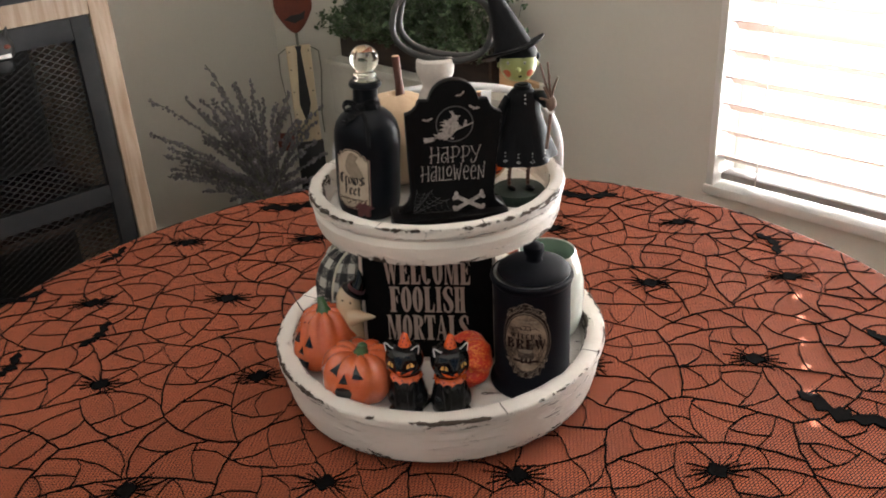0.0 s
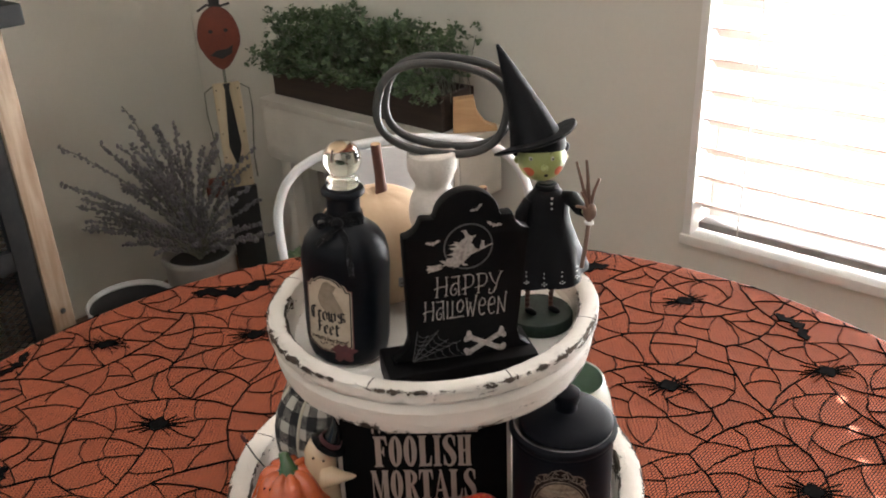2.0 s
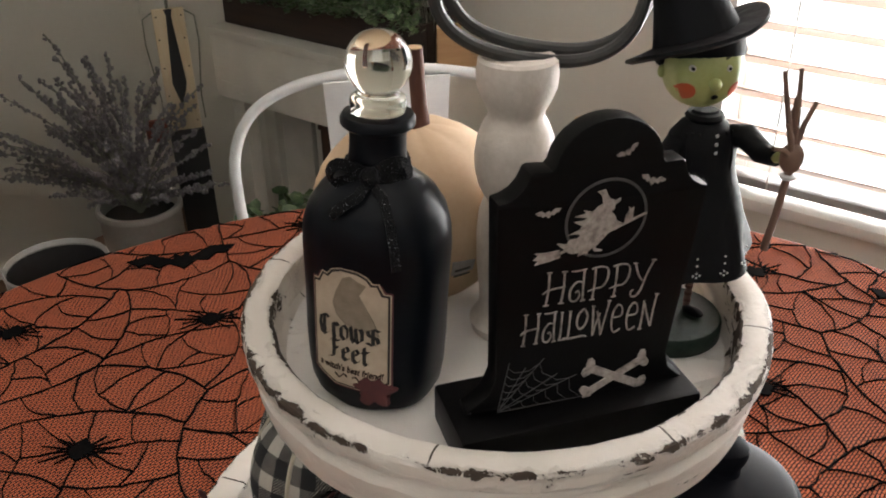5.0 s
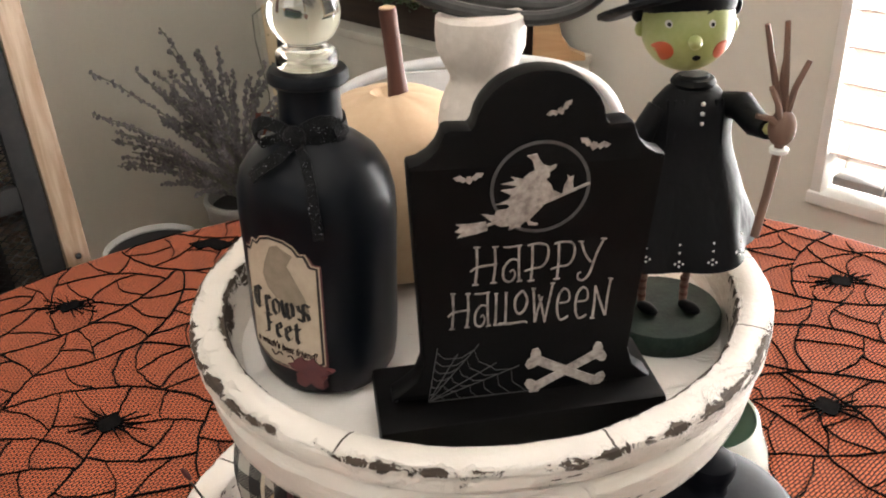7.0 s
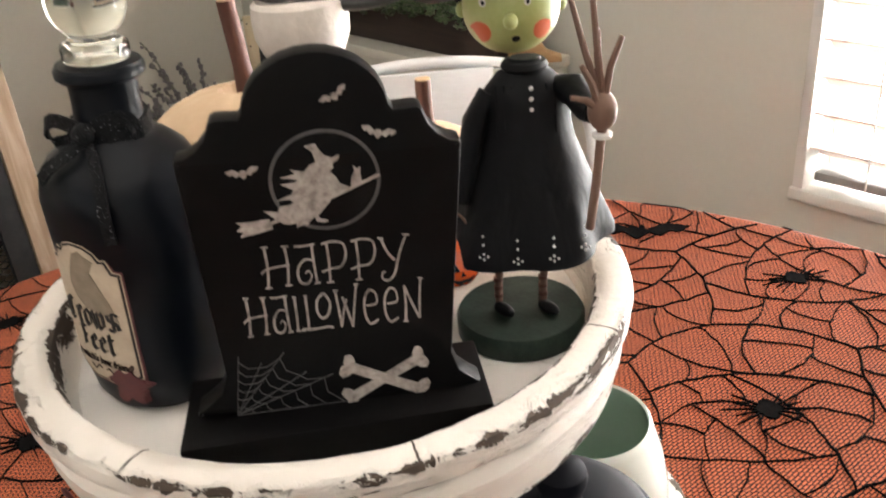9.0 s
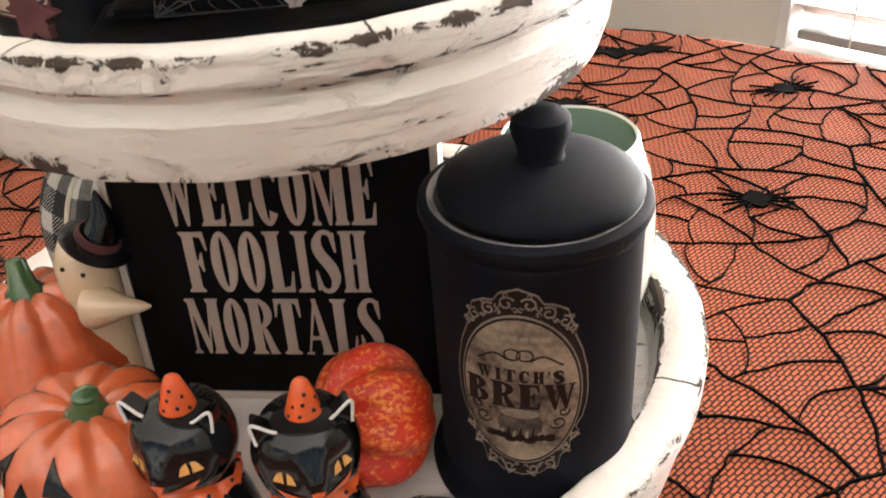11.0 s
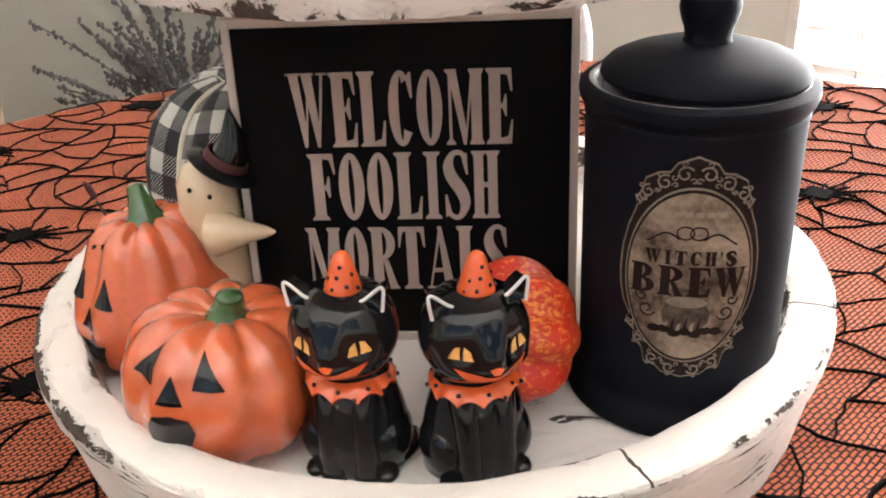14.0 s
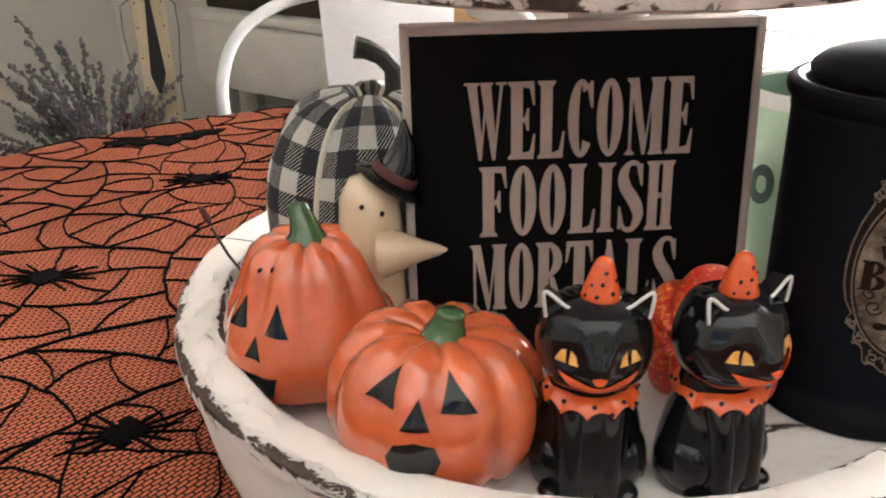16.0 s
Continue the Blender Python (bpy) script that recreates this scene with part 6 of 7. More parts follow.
# ceramic pumpkins with faces
def faced_pumpkin(name, place, profile, lobes, groove, stem_pts, stem_r, shapes, lbl, seed=0.0, along=False):
    """A glazed pumpkin with a painted face; along: the face's heights run along the bulging side."""
    ob = thing(name, place, lbl, "ceramic pumpkin", "ceramic jack-o-lanterns")
    part("body", Geo().add(pumpkin_shape(profile, lobes, groove, 96, seed)), M_ORANGE, ob)
    knob = Geo().add(tube(stem_pts, stem_r, 16, taper=[1.9, 1.25, 1.0, 0.88]))
    knob.add(ball(stem_r * 0.9, stem_r * 0.9, stem_r * 0.38, 16, 8), m=Matrix.Translation(stem_pts[-1]))
    part("stem", knob, M_GREENST, ob, "green glazed stem", angle=70)

    def surf(u, z, lift):
        done = 0.0
        for (r0, z0), (r1, z1) in zip(profile[1:], profile[2:]):
            step = math.hypot(r1 - r0, z1 - z0)
            if along and z < done + step:
                z = z0 + (z1 - z0) * (z - done) / step
                break
            done += step
        for (r0, z0), (r1, z1) in zip(profile[1:], profile[2:]):
            if z0 <= z <= z1 and z1 > z0:
                r = r0 + (r1 - r0) * (z - z0) / (z1 - z0)
                break
        else:
            r = max(p[0] for p in profile)
        a = radians(-90) + u / max(p[0] for p in profile)
        top = max(p[1] for p in profile)
        k = 1 - groove * (0.5 + 0.5 * math.cos(lobes * a + 2 * seed)) ** 1.4 * (0.45 + 0.55 * min(1.0, z / top))
        return ((r * k + lift) * math.cos(a), (r * k + lift) * math.sin(a), z)

    for nm, shape in shapes:
        part(nm, Geo().add(patch(shape, surf, 0.0006, 5, 3)), M_BLACKCER, ob)
    return ob


squat = [(0, 0), (0.023, 0), (0.0310, 0.0035), (0.0370, 0.011), (0.0398, 0.020), (0.0402, 0.028), (0.0392, 0.037), (0.0358, 0.0460), (0.0300, 0.0518), (0.0215, 0.0548), (0.0125, 0.0545), (0.0060, 0.0520), (0, 0.0505)]
faced_pumpkin("ceramic_pumpkin", pose(-0.1335, -0.0665, ZL + 0.0012) @ pose(0, 0, 0, -2, 5, 0) @ pose(0, 0, 0, 0, 0, -20), squat, 10, 0.075, [(0.002, 0, 0.0490), (0.002, 0, 0.0535), (0.003, -0.0005, 0.0575), (0.0035, -0.001, 0.0605)], 0.0060,
              (("eye", [(-0.0215, 0.0500), (-0.0085, 0.0490), (-0.0110, 0.0640)]), ("eye", [(0.0085, 0.0490), (0.0215, 0.0500), (0.0118, 0.0640)]), ("nose", [(-0.0050, 0.0430), (0.0050, 0.0430), (0, 0.0540)]),
               ("mouth", [(-0.0095, 0.0320), (-0.0070, 0.0370), (0, 0.0390), (0.0070, 0.0370), (0.0095, 0.0320), (0.0070, 0.0250), (-0.0070, 0.0250)])), "squat glossy orange ceramic jack-o-lantern with black painted face", 0.5, True)
pear = [(r, z * 0.91) for r, z in [(0, 0), (0.020, 0), (0.0275, 0.003), (0.0365, 0.011), (0.0390, 0.021), (0.0382, 0.032), (0.0350, 0.043), (0.0304, 0.053), (0.0270, 0.062), (0.0238, 0.069), (0.0190, 0.0735), (0.0118, 0.0755), (0.0058, 0.0740), (0, 0.073)]]
faced_pumpkin("ceramic_pumpkin", pose(-0.1735, -0.0010, ZL, 0, 0, -42), pear, 9, 0.085, [(0, 0, 0.0660), (0.0, 0, 0.0700), (-0.0022, 0.001, 0.0745), (-0.0050, 0.002, 0.0785)], 0.0052,
              (("eye", [(-0.0170, 0.0390), (-0.0060, 0.0395), (-0.0105, 0.0510)]), ("eye", [(0.0060, 0.0395), (0.0175, 0.0390), (0.0110, 0.0510)]), ("nose", [(-0.0045, 0.0285), (0.0045, 0.0285), (0, 0.0370)]),
               ("mouth", [(-0.0105, 0.0230), (-0.0030, 0.0215), (0.0060, 0.0220), (0.0125, 0.0230), (0.010, 0.0140), (0.001, 0.0112), (-0.008, 0.0140)]),
               ("shaker_hole", oval(0.0035, 0.0620, 0.0010, 0.0010, 10)), ("shaker_hole", oval(-0.0065, 0.0606, 0.0009, 0.0009, 10))), "tall pear-shaped orange ceramic jack-o-lantern with black painted face", 0.9)

# ghost with a pointed hat, leaning on the tall pumpkin: one mesh
gh = Geo()
body = [(0, 0), (0.0125, 0), (0.0145, 0.003), (0.0150, 0.015), (0.0140, 0.035), (0.0132, 0.055), (0.0134, 0.068), (0.0124, 0.080), (0.008, 0.088), (0, 0.0905)]
bv, bf, _ = lathe(body, 36)
gh.add(([(x * (1 + 0.05 * math.sin(4 * math.atan2(y, x)) * max(0, 1 - z / 0.04)), y, z) for x, y, z in bv], bf), 0)
gh.add(tube([(0.004, -0.010, 0.0590), (0.012, -0.0130, 0.0598), (0.0195, -0.0140, 0.0600), (0.0265, -0.0138, 0.0594), (0.0300, -0.0134, 0.0590)], 0.0080, 16, taper=[1.4, 0.98, 0.58, 0.32, 0.08]), 0)
for x, z in ((-0.0040, 0.0800), (0.0040, 0.0765)):
    gh.add(ball(0.0011, 0.0009, 0.0012, 10, 6), 1, pose(x, -0.0122, z))
HT = pose(0.0085, -0.0015, 0.0850, 0, 32, 0)
gh.add(lathe([(0, 0), (0.0150, 0.0), (0.0162, 0.0010), (0.0150, 0.0022), (0.0095, 0.0035), (0, 0.004)], 32), 1, HT)
gh.add(lathe([(0.0098, 0.0030), (0.0102, 0.0035), (0.0096, 0.0072), (0.0090, 0.0074), (0.009, 0.003)], 28), 2, HT)
gh.add(tube([(0, 0, 0.003), (0.0, 0, 0.010), (-0.003, 0, 0.018), (-0.0085, 0, 0.0265)], 0.0092, 18, taper=[1.0, 0.82, 0.48, 0.08]), 1, HT)
solo("ghost_figurine", gh, [M_GHOST, M_BLACKCER, M_WINE], pose(-0.1465, 0.0060, ZL), "small ivory ceramic ghost in a black pointed hat beside the pumpkin", "figurine", angle=60)


# black cat shakers: one mesh each
def cat(place):
    g = Geo()
    body = [(0, 0), (0.0175, 0), (0.0190, 0.002), (0.0196, 0.008), (0.0190, 0.018), (0.0172, 0.028), (0.0152, 0.036), (0.0135, 0.044), (0.0120, 0.050), (0, 0.052)]
    bv, bf, _ = lathe(body, 40)
    g.add(([(x * (1.0 + 0.03 * math.cos(2 * math.atan2(y, x))), y * 0.88 - 0.002 * (z / 0.05), z) for x, y, z in bv], bf), 0)
    for k in (-1, 1):
        g.add(tube([(k * 0.0062, -0.0128, 0.0), (k * 0.0064, -0.0138, 0.012), (k * 0.0066, -0.0124, 0.026), (k * 0.0066, -0.0090, 0.038)], 0.0054, 16, taper=[1.05, 0.9, 0.95, 1.1]), 0)
        g.add(ball(0.0052, 0.0044, 0.0030, 16, 8), 0, pose(k * 0.0062, -0.0150, 0.0028))
        g.add(ball(0.0085, 0.0125, 0.0130, 20, 12), 0, pose(k * 0.0126, -0.0022, 0.0128))
        g.add(ball(0.0042, 0.0054, 0.0028, 14, 8), 0, pose(k * 0.0136, -0.0122, 0.0026))
    HC = Vector((0, -0.0046, 0.0616))
    RX, RY, RZ, TOP = 0.0196, 0.0180, 0.0200, 0.0112

    def relief(x, z):
        """How far the face stands out: cheeks, muzzle, and sockets under the brow."""
        cheek = 0.0022 * math.exp(-(((abs(x) - 0.012) / 0.0062) ** 2 + ((z + 0.0100) / 0.006) ** 2))
        nose = 0.0044 * math.exp(-((x / 0.0060) ** 2 + ((z + 0.0060) / 0.0080) ** 2))
        socket = -0.0015 * math.exp(-(((abs(x) - 0.0095) / 0.0046) ** 2 + ((z + 0.0005) / 0.0042) ** 2))
        ridge = 0.0012 * math.exp(-(((abs(x) - 0.0024 - 0.35 * max(0.0, z)) / 0.0011) ** 2)) if -0.002 < z < 0.011 else 0.0
        return cheek, nose + socket + ridge

    hv_, hf = ball(RX, RY, RZ, 64, 44)
    head = []
    for x, y, z in hv_:
        zz = z if z < TOP else TOP + (z - TOP) * 0.45
        wide = 1 + 0.05 * max(0.0, -z) / RZ - 0.13 * max(0.0, z) / RZ
        cheek, out = relief(x, zz) if y < 0 else (0.0, 0.0)
        fade = min(1.0, max(0.0, -y / (0.35 * RY)))
        head.append((x * wide * (1 + cheek * 16 * fade), y - (out + cheek) * fade, zz))
    g.add((head, hf), 0, Matrix.Translation(HC))

    def surf(u, v, lift):
        x, z = u, v
        zz = z if z < TOP else TOP + (z - TOP) / 0.45
        q = max(0.03, 1 - (x / RX) ** 2 - (zz / RZ) ** 2)
        y = -RY * math.sqrt(q)
        fade = min(1.0, -y / (0.35 * RY))
        cheek, out = relief(x, z)
        return (HC.x + x * (1 + 0.05 * max(0.0, -zz) / RZ - 0.13 * max(0.0, zz) / RZ) * (1 + cheek * 16 * fade), HC.y + y - (out + cheek) * fade - lift, HC.z + z)

    for k in (-1, 1):
        outer = [(k * 0.0104, -0.0018), (k * 0.0105, 0.0036), (k * 0.0122, 0.0032), (k * 0.0142, -0.0012)]
        inner_ = [(k * 0.0060, -0.0018), (k * 0.0068, 0.0018), (k * 0.0088, 0.0036), (k * 0.0092, -0.0020)]
        outer, inner_ = [[(k * 0.0100 + 0.86 * (x - k * 0.0100), -0.0008 + 0.86 * z) for x, z in side] for side in (outer, inner_)]
        g.add(patch(outer, surf, 0.0004, 4, 3), 2)
        g.add(patch(inner_, surf, 0.0004, 4, 3), 2)
        g.add(tube([surf(k * u, v, 0.0001) for u, v in ((0.0136, -0.0088), (0.0152, -0.0080), (0.0164, -0.0088))], 0.0003, 6), 4)
        ear = [(k * 0.0172, 0.0092), (k * 0.0180, 0.0150), (k * 0.0183, 0.0190), (k * 0.0174, 0.0205), (k * 0.0150, 0.0188), (k * 0.0112, 0.0152), (k * 0.0082, 0.0130)]
        ear = [(k * 0.0132 + 0.84 * (x - k * 0.0132), 0.0112 + 0.80 * (z - 0.0112)) for x, z in ear]
        n_ = len(ear)
        verts = [(HC.x + x, HC.y - 0.0060, HC.z + z) for x, z in ear] + [(HC.x + x * 0.97, HC.y + 0.0010, HC.z + z - 0.001) for x, z in ear]
        verts += [(HC.x + k * 0.0145, HC.y - 0.0040, HC.z + 0.0135)]
        faces = [(i, i + 1, n_ + i + 1, n_ + i) for i in range(n_ - 1)] + [(i + 1, i, 2 * n_) for i in range(n_ - 1)] + [(0, n_ - 1, 2 * n_), tuple(range(n_, 2 * n_))]
        g.add((verts, faces), 0)
        rim = smooth_line([(x, z) for x, z in ear], 3)
        g.add(tube([(HC.x + x, HC.y - 0.0063, HC.z + z) for x, z in rim], 0.00062, 8), 3)
    g.add(patch([(-0.0023, -0.0046), (0, -0.0038), (0.0023, -0.0046), (0.0011, -0.0066), (-0.0011, -0.0066)], surf, 0.0007, 3, 3), 1)
    g.add(patch([(-0.0122, -0.0052), (-0.0066, -0.0086), (0, -0.0082), (0.0066, -0.0086), (0.0122, -0.0052), (0.0080, -0.0106), (0, -0.0122), (-0.0080, -0.0106)], surf, 0.0006, 4, 3), 1)
    ruff, rf, seg = [], [], 88
    for row, (r, z) in enumerate(((0.0120, 0.0430), (0.0146, 0.0421), (0.0166, 0.0402), (0.0160, 0.0394), (0.0120, 0.0404))):
        for i in range(seg):
            a = 2 * math.pi * i / seg
            wave = 1 - abs(math.sin(a * 5.5)) ** 0.8
            dz = -0.0032 * wave if row in (2, 3) else (-0.0008 * wave if row == 1 else 0)
            ruff.append((r * math.cos(a), r * math.sin(a) * 0.96 - 0.003, z + dz))
    for row in range(4):
        for i in range(seg):
            j = (i + 1) % seg
            rf.append((row * seg + i, row * seg + j, row * seg + seg + j, row * seg + seg + i))
    g.add((ruff, rf), 1)
    for i in range(18):
        a = 2 * math.pi * (i + 0.5) / 18
        r, z = (0.0153, 0.0412) if i % 2 else (0.0169, 0.0388)
        g.add(ball(0.0009, 0.0008, 0.0009, 8, 6), 0, pose(r * math.cos(a), r * math.sin(a) * 0.96 - 0.003, z))
    HATZ = HC.z + 0.0128
    g.add(lathe([(0, 0), (0.0062, 0), (0.0069, 0.0010), (0.0062, 0.0032), (0.0049, 0.0078), (0.0034, 0.0126), (0.0026, 0.0143), (0.0013, 0.0153), (0, 0.0156)], 28), 1, pose(0.0012, HC.y, HATZ, 0, 3, 0))
    for a, z in ((-110, 0.0035), (-60, 0.0045), (-95, 0.0075), (-135, 0.0068), (-30, 0.0080), (-80, 0.0110), (-150, 0.003), (-20, 0.003)):
        r = 0.0070 - (z / 0.0143) * 0.0044
        g.add(ball(0.0009, 0.0006, 0.0009, 8, 6), 0, pose(0.0012 + 0.0004 + r * math.cos(radians(a)), HC.y + r * math.sin(radians(a)), HATZ + z))
    g.add(tube([(0.012, 0.012, 0.003), (0.0175, 0.010, 0.004), (0.0200, 0.002, 0.0045), (0.0185, -0.005, 0.005)], 0.0032, 10, taper=[1, 1, 0.9, 0.6]), 0)
    return solo("cat_shaker", g, [M_BLACKCER, M_ORANGE2, M_EYE, M_WHITEP, M_GREY], place, "glossy black ceramic cat shaker with orange spotted hat and collar", "salt shaker", "pair of cat shakers", angle=60)


cat(pose(-0.0800, -0.0860, ZL, 0, 0, -13))
cat(pose(-0.0372, -0.0925, ZL, 0, 0, 17))

# red heirloom pumpkin, lying over
M_HEIR = material("red_streaked_gourd", (0.6, 0.06, 0.02), 0.42)
n = Nodes(M_HEIR)
flecks = n.noise(480.0, 3.0, 0.6, n.coords((1, 1, 0.7)), 0.6)
patches = n.noise(32.0, 4.0)
n.to("Base Color", n.mix(n.ramp(n.math("ADD", n.math("MULTIPLY", flecks, 0.75), n.math("MULTIPLY", patches, 0.3)), ((0.53, 0.0), (0.66, 1.0))), (0.55, 0.024, 0.010), (0.80, 0.27, 0.05)))
n.bump(flecks, 0.15, 0.0006)
heir = thing("heirloom_pumpkin", pose(-0.0150, -0.0515, ZL + 0.0292, 0, -72, 24), "small red-orange streaked heirloom pumpkin lying on its side", "pumpkin")
hp = [(a, z - 0.019) for a, z in round_profile(0.0306, 0.048, 0.18, 0.1)]
part("body", Geo().add(pumpkin_shape([(a, z + 0.019) for a, z in hp], 8, 0.21, 96, 0.2), m=pose(0, 0, -0.019)), M_HEIR, heir)
part("stem", Geo().add(tube([(0, 0, 0.0145), (0.0005, 0, 0.020), (0.002, 0.001, 0.0255)], 0.0034, 10, taper=[1.6, 1.0, 0.9])), M_GREENST, heir, "dull green stub of a stem")


# plaid fabric pumpkin
def plaid():
    mat = material("plaid_fabric", (0.5, 0.5, 0.5), 0.9)
    n = Nodes(mat)
    c = n.add("ShaderNodeTexCoord").outputs["Object"]
    sep = n.add("ShaderNodeSeparateXYZ", {"Vector": c})
    ang = n.math("MULTIPLY", n.math("ARCTAN2", sep.outputs[1], sep.outputs[0]), 0.0502)
    flat = n.math("SQRT", n.math("ADD", n.math("MULTIPLY", sep.outputs[0], sep.outputs[0]), n.math("MULTIPLY", sep.outputs[1], sep.outputs[1])))
    up = n.math("MULTIPLY", n.math("ARCTAN2", flat, n.math("SUBTRACT", sep.outputs[2], 0.05)), 0.052)
    checks = []
    for value in (ang, up):
        checks.append(n.math("LESS_THAN", n.math("FRACT", n.math("DIVIDE", n.math("ADD", value, 0.5), 0.0205)), 0.47))
    twill = n.math("LESS_THAN", n.math("FRACT", n.math("DIVIDE", n.math("ADD", ang, up), 0.0019)), 0.22)
    both = n.math("MULTIPLY", checks[0], checks[1])
    one = n.math("SUBTRACT", n.math("ADD", checks[0], checks[1]), n.math("MULTIPLY", both, 2.0))
    white = n.math("ADD", both, n.math("MULTIPLY", one, twill))
    fuzz = n.noise(700.0, 2.0)
    light = n.mix(fuzz, (0.50, 0.48, 0.43), (0.40, 0.385, 0.35))
    dark = n.mix(fuzz, (0.008, 0.008, 0.010), (0.018, 0.018, 0.020))
    n.to("Base Color", n.mix(white, dark, light))
    n.bump(fuzz, 0.5, 0.0008)
    return mat


plaidp = thing("plaid_pumpkin", pose(-0.1385, 0.0770, ZL), "stuffed pumpkin of black and white plaid fabric, dark curved stem", "pumpkin")
pprof = round_profile(0.0550, 0.110, 0.16, 0.16, full=0.62)
part("body", Geo().add(pumpkin_shape(pprof, 6, 0.10, 96, 0.35)), plaid(), plaidp)
M_PIPING = mottled("cream_piping", (0.60, 0.56, 0.45), (0.5, 0.47, 0.38), 200.0, 0.85)
for k in range(6):
    a = 2 * (math.pi * k - 0.35) / 6
    line = []
    for r, z in pprof[2:-1]:
        kk = 1 - 0.10
        line.append(((r * kk + 0.0004) * math.cos(a), (r * kk + 0.0004) * math.sin(a), z - (0.03 * 0.110 if z > 0.0660 else 0)))
    part("piping", Geo().add(tube(line, 0.0016, 7)), M_PIPING, plaidp)
M_DARKSTEM = wood("dark_resin_stem", (0.03, 0.03, 0.026), (0.085, 0.085, 0.075), (60, 60, 10), 0.6)
part("stem", Geo().add(tube([(0.010, 0, 0.092), (0.0125, -0.001, 0.106), (0.0115, -0.003, 0.117), (0.006, -0.005, 0.1235), (-0.0015, -0.006, 0.1275), (-0.0060, -0.006, 0.1285)], 0.0048, 10, taper=[1.9, 1.1, 0.95, 0.9, 1.0, 1.15])), M_DARKSTEM, plaidp, "curved dark resin stem")

# a wire sprig with a dark bud
sprig = thing("wire_sprig", pose(-0.205, 0.058, ZL + 0.0005), "thin wire sprig with a dark red bud", "sprig")
part("wire", Geo().add(tube([(0.012, -0.004, 0.0), (0.004, -0.003, 0.020), (-0.006, -0.001, 0.036), (-0.0125, 0.001, 0.050)], 0.0007, 6)), M_DARKSTEM, sprig)
part("bud", Geo().add(ball(0.0018, 0.0018, 0.0055, 10, 8), m=pose(-0.0145, 0.0015, 0.056, 0, -22, 0)), M_WINE, sprig)


# ---- behind the table ----
M_WHITEWASH = chipped("worn_white_wood", (0.60, 0.57, 0.50), (0.26, 0.19, 0.13), 30.0, 0.1, (1, 1, 3), 0.45)
M_CRATE = wood("dark_crate_wood", (0.022, 0.013, 0.010), (0.045, 0.026, 0.018), (5, 60, 60), 0.7)
M_TAN = wood("tan_wood", (0.42, 0.25, 0.12), (0.52, 0.33, 0.17), (8, 60, 60), 0.6)
M_PINE = wood("pine_trim", (0.30, 0.20, 0.125), (0.50, 0.39, 0.29), (60, 60, 5), 0.6)
M_STEEL = mottled("worn_grey_steel", (0.016, 0.016, 0.017), (0.034, 0.034, 0.035), 9.0, 0.6, 0.0, bump=0.2, Specular_IOR_Level=0.2)
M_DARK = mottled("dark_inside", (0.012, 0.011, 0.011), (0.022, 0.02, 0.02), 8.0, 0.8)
M_MESH = mottled("black_mesh", (0.014, 0.014, 0.014), (0.026, 0.026, 0.026), 60.0, 0.5, 0.5)
M_CHAIR = chipped("white_enamel", (0.72, 0.73, 0.73), (0.12, 0.12, 0.13), 22.0, 0.12, (1, 1, 1), 0.3)
M_LEAF = mottled("boxwood_leaf", (0.022, 0.052, 0.022), (0.13, 0.185, 0.085), 42.0, 0.4, fine=160.0)
M_LAVSTEM = mottled("lavender_stem", (0.16, 0.165, 0.13), (0.24, 0.24, 0.20), 60.0, 0.8)
M_LAVBUD = mottled("lavender_bud", (0.10, 0.088, 0.10), (0.27, 0.255, 0.27), 26.0, 0.85)
M_CROCK = mottled("grey_stoneware", (0.42, 0.41, 0.38), (0.34, 0.33, 0.31), 12.0, 0.5)
M_BLUE = mottled("blue_stamp", (0.05, 0.07, 0.10), (0.08, 0.10, 0.14), 60.0, 0.6)
M_RUST = mottled("rust_paint", (0.13, 0.030, 0.018), (0.18, 0.045, 0.025), 20.0, 0.7)
M_BLACKPAINT = mottled("black_paint", (0.012, 0.012, 0.013), (0.02, 0.02, 0.02), 30.0, 0.6)
M_IVORYWOOD = wood("ivory_wood", (0.55, 0.44, 0.28), (0.62, 0.52, 0.36), (60, 60, 6), 0.7)

# narrow white console against the wall, with its planter
BX0, BX1, BY0, BY1, BZ = 0.573, 1.24, -0.205, -0.03, 0.705
console = thing("console_table", ROOM @ pose(0, 0, 0), "narrow worn white wooden console table by the wall", "table")
part("top_board", Geo().add(slab(BX0 - 0.006, BX1 + 0.006, BY0 - 0.004, BY1, BZ - 0.02, BZ, 0.003), wear=0.3), M_WHITEWASH, console)
part("front_apron", Geo().add(slab(BX0, BX1, BY0, BY0 + 0.02, BZ - 0.165, BZ - 0.0205, 0.003), wear=0.2), M_WHITEWASH, console)
for x in (BX0, BX1 - 0.02):
    part("side_apron", Geo().add(slab(x, x + 0.02, BY0 + 0.0205, BY1, BZ - 0.165, BZ - 0.0205, 0.003), wear=0.2), M_WHITEWASH, console)
for x in (BX0 + 0.03, BX0 + 0.18, BX0 + 0.335, BX1 - 0.165):
    part("back_plank", Geo().add(slab(x, x + 0.135, BY1 - 0.04, BY1 - 0.022, 0.02, BZ - 0.166, 0.003), wear=0.2), M_WHITEWASH, console)
for x in (BX0 + 0.022, BX1 - 0.062):
    for y in (BY0 + 0.022, BY1 - 0.062):
        part("leg", Geo().add(slab(x, x + 0.04, y, y + 0.038, 0.0, BZ - 0.0205, 0.003), wear=0.3), M_WHITEWASH, console)
# dark brown plank under the console, built as a capped block
under_plank = thing("brown_plank", ROOM @ pose(0.895, -0.125, 0), "tall dark brown wooden plank standing under the console", "box")
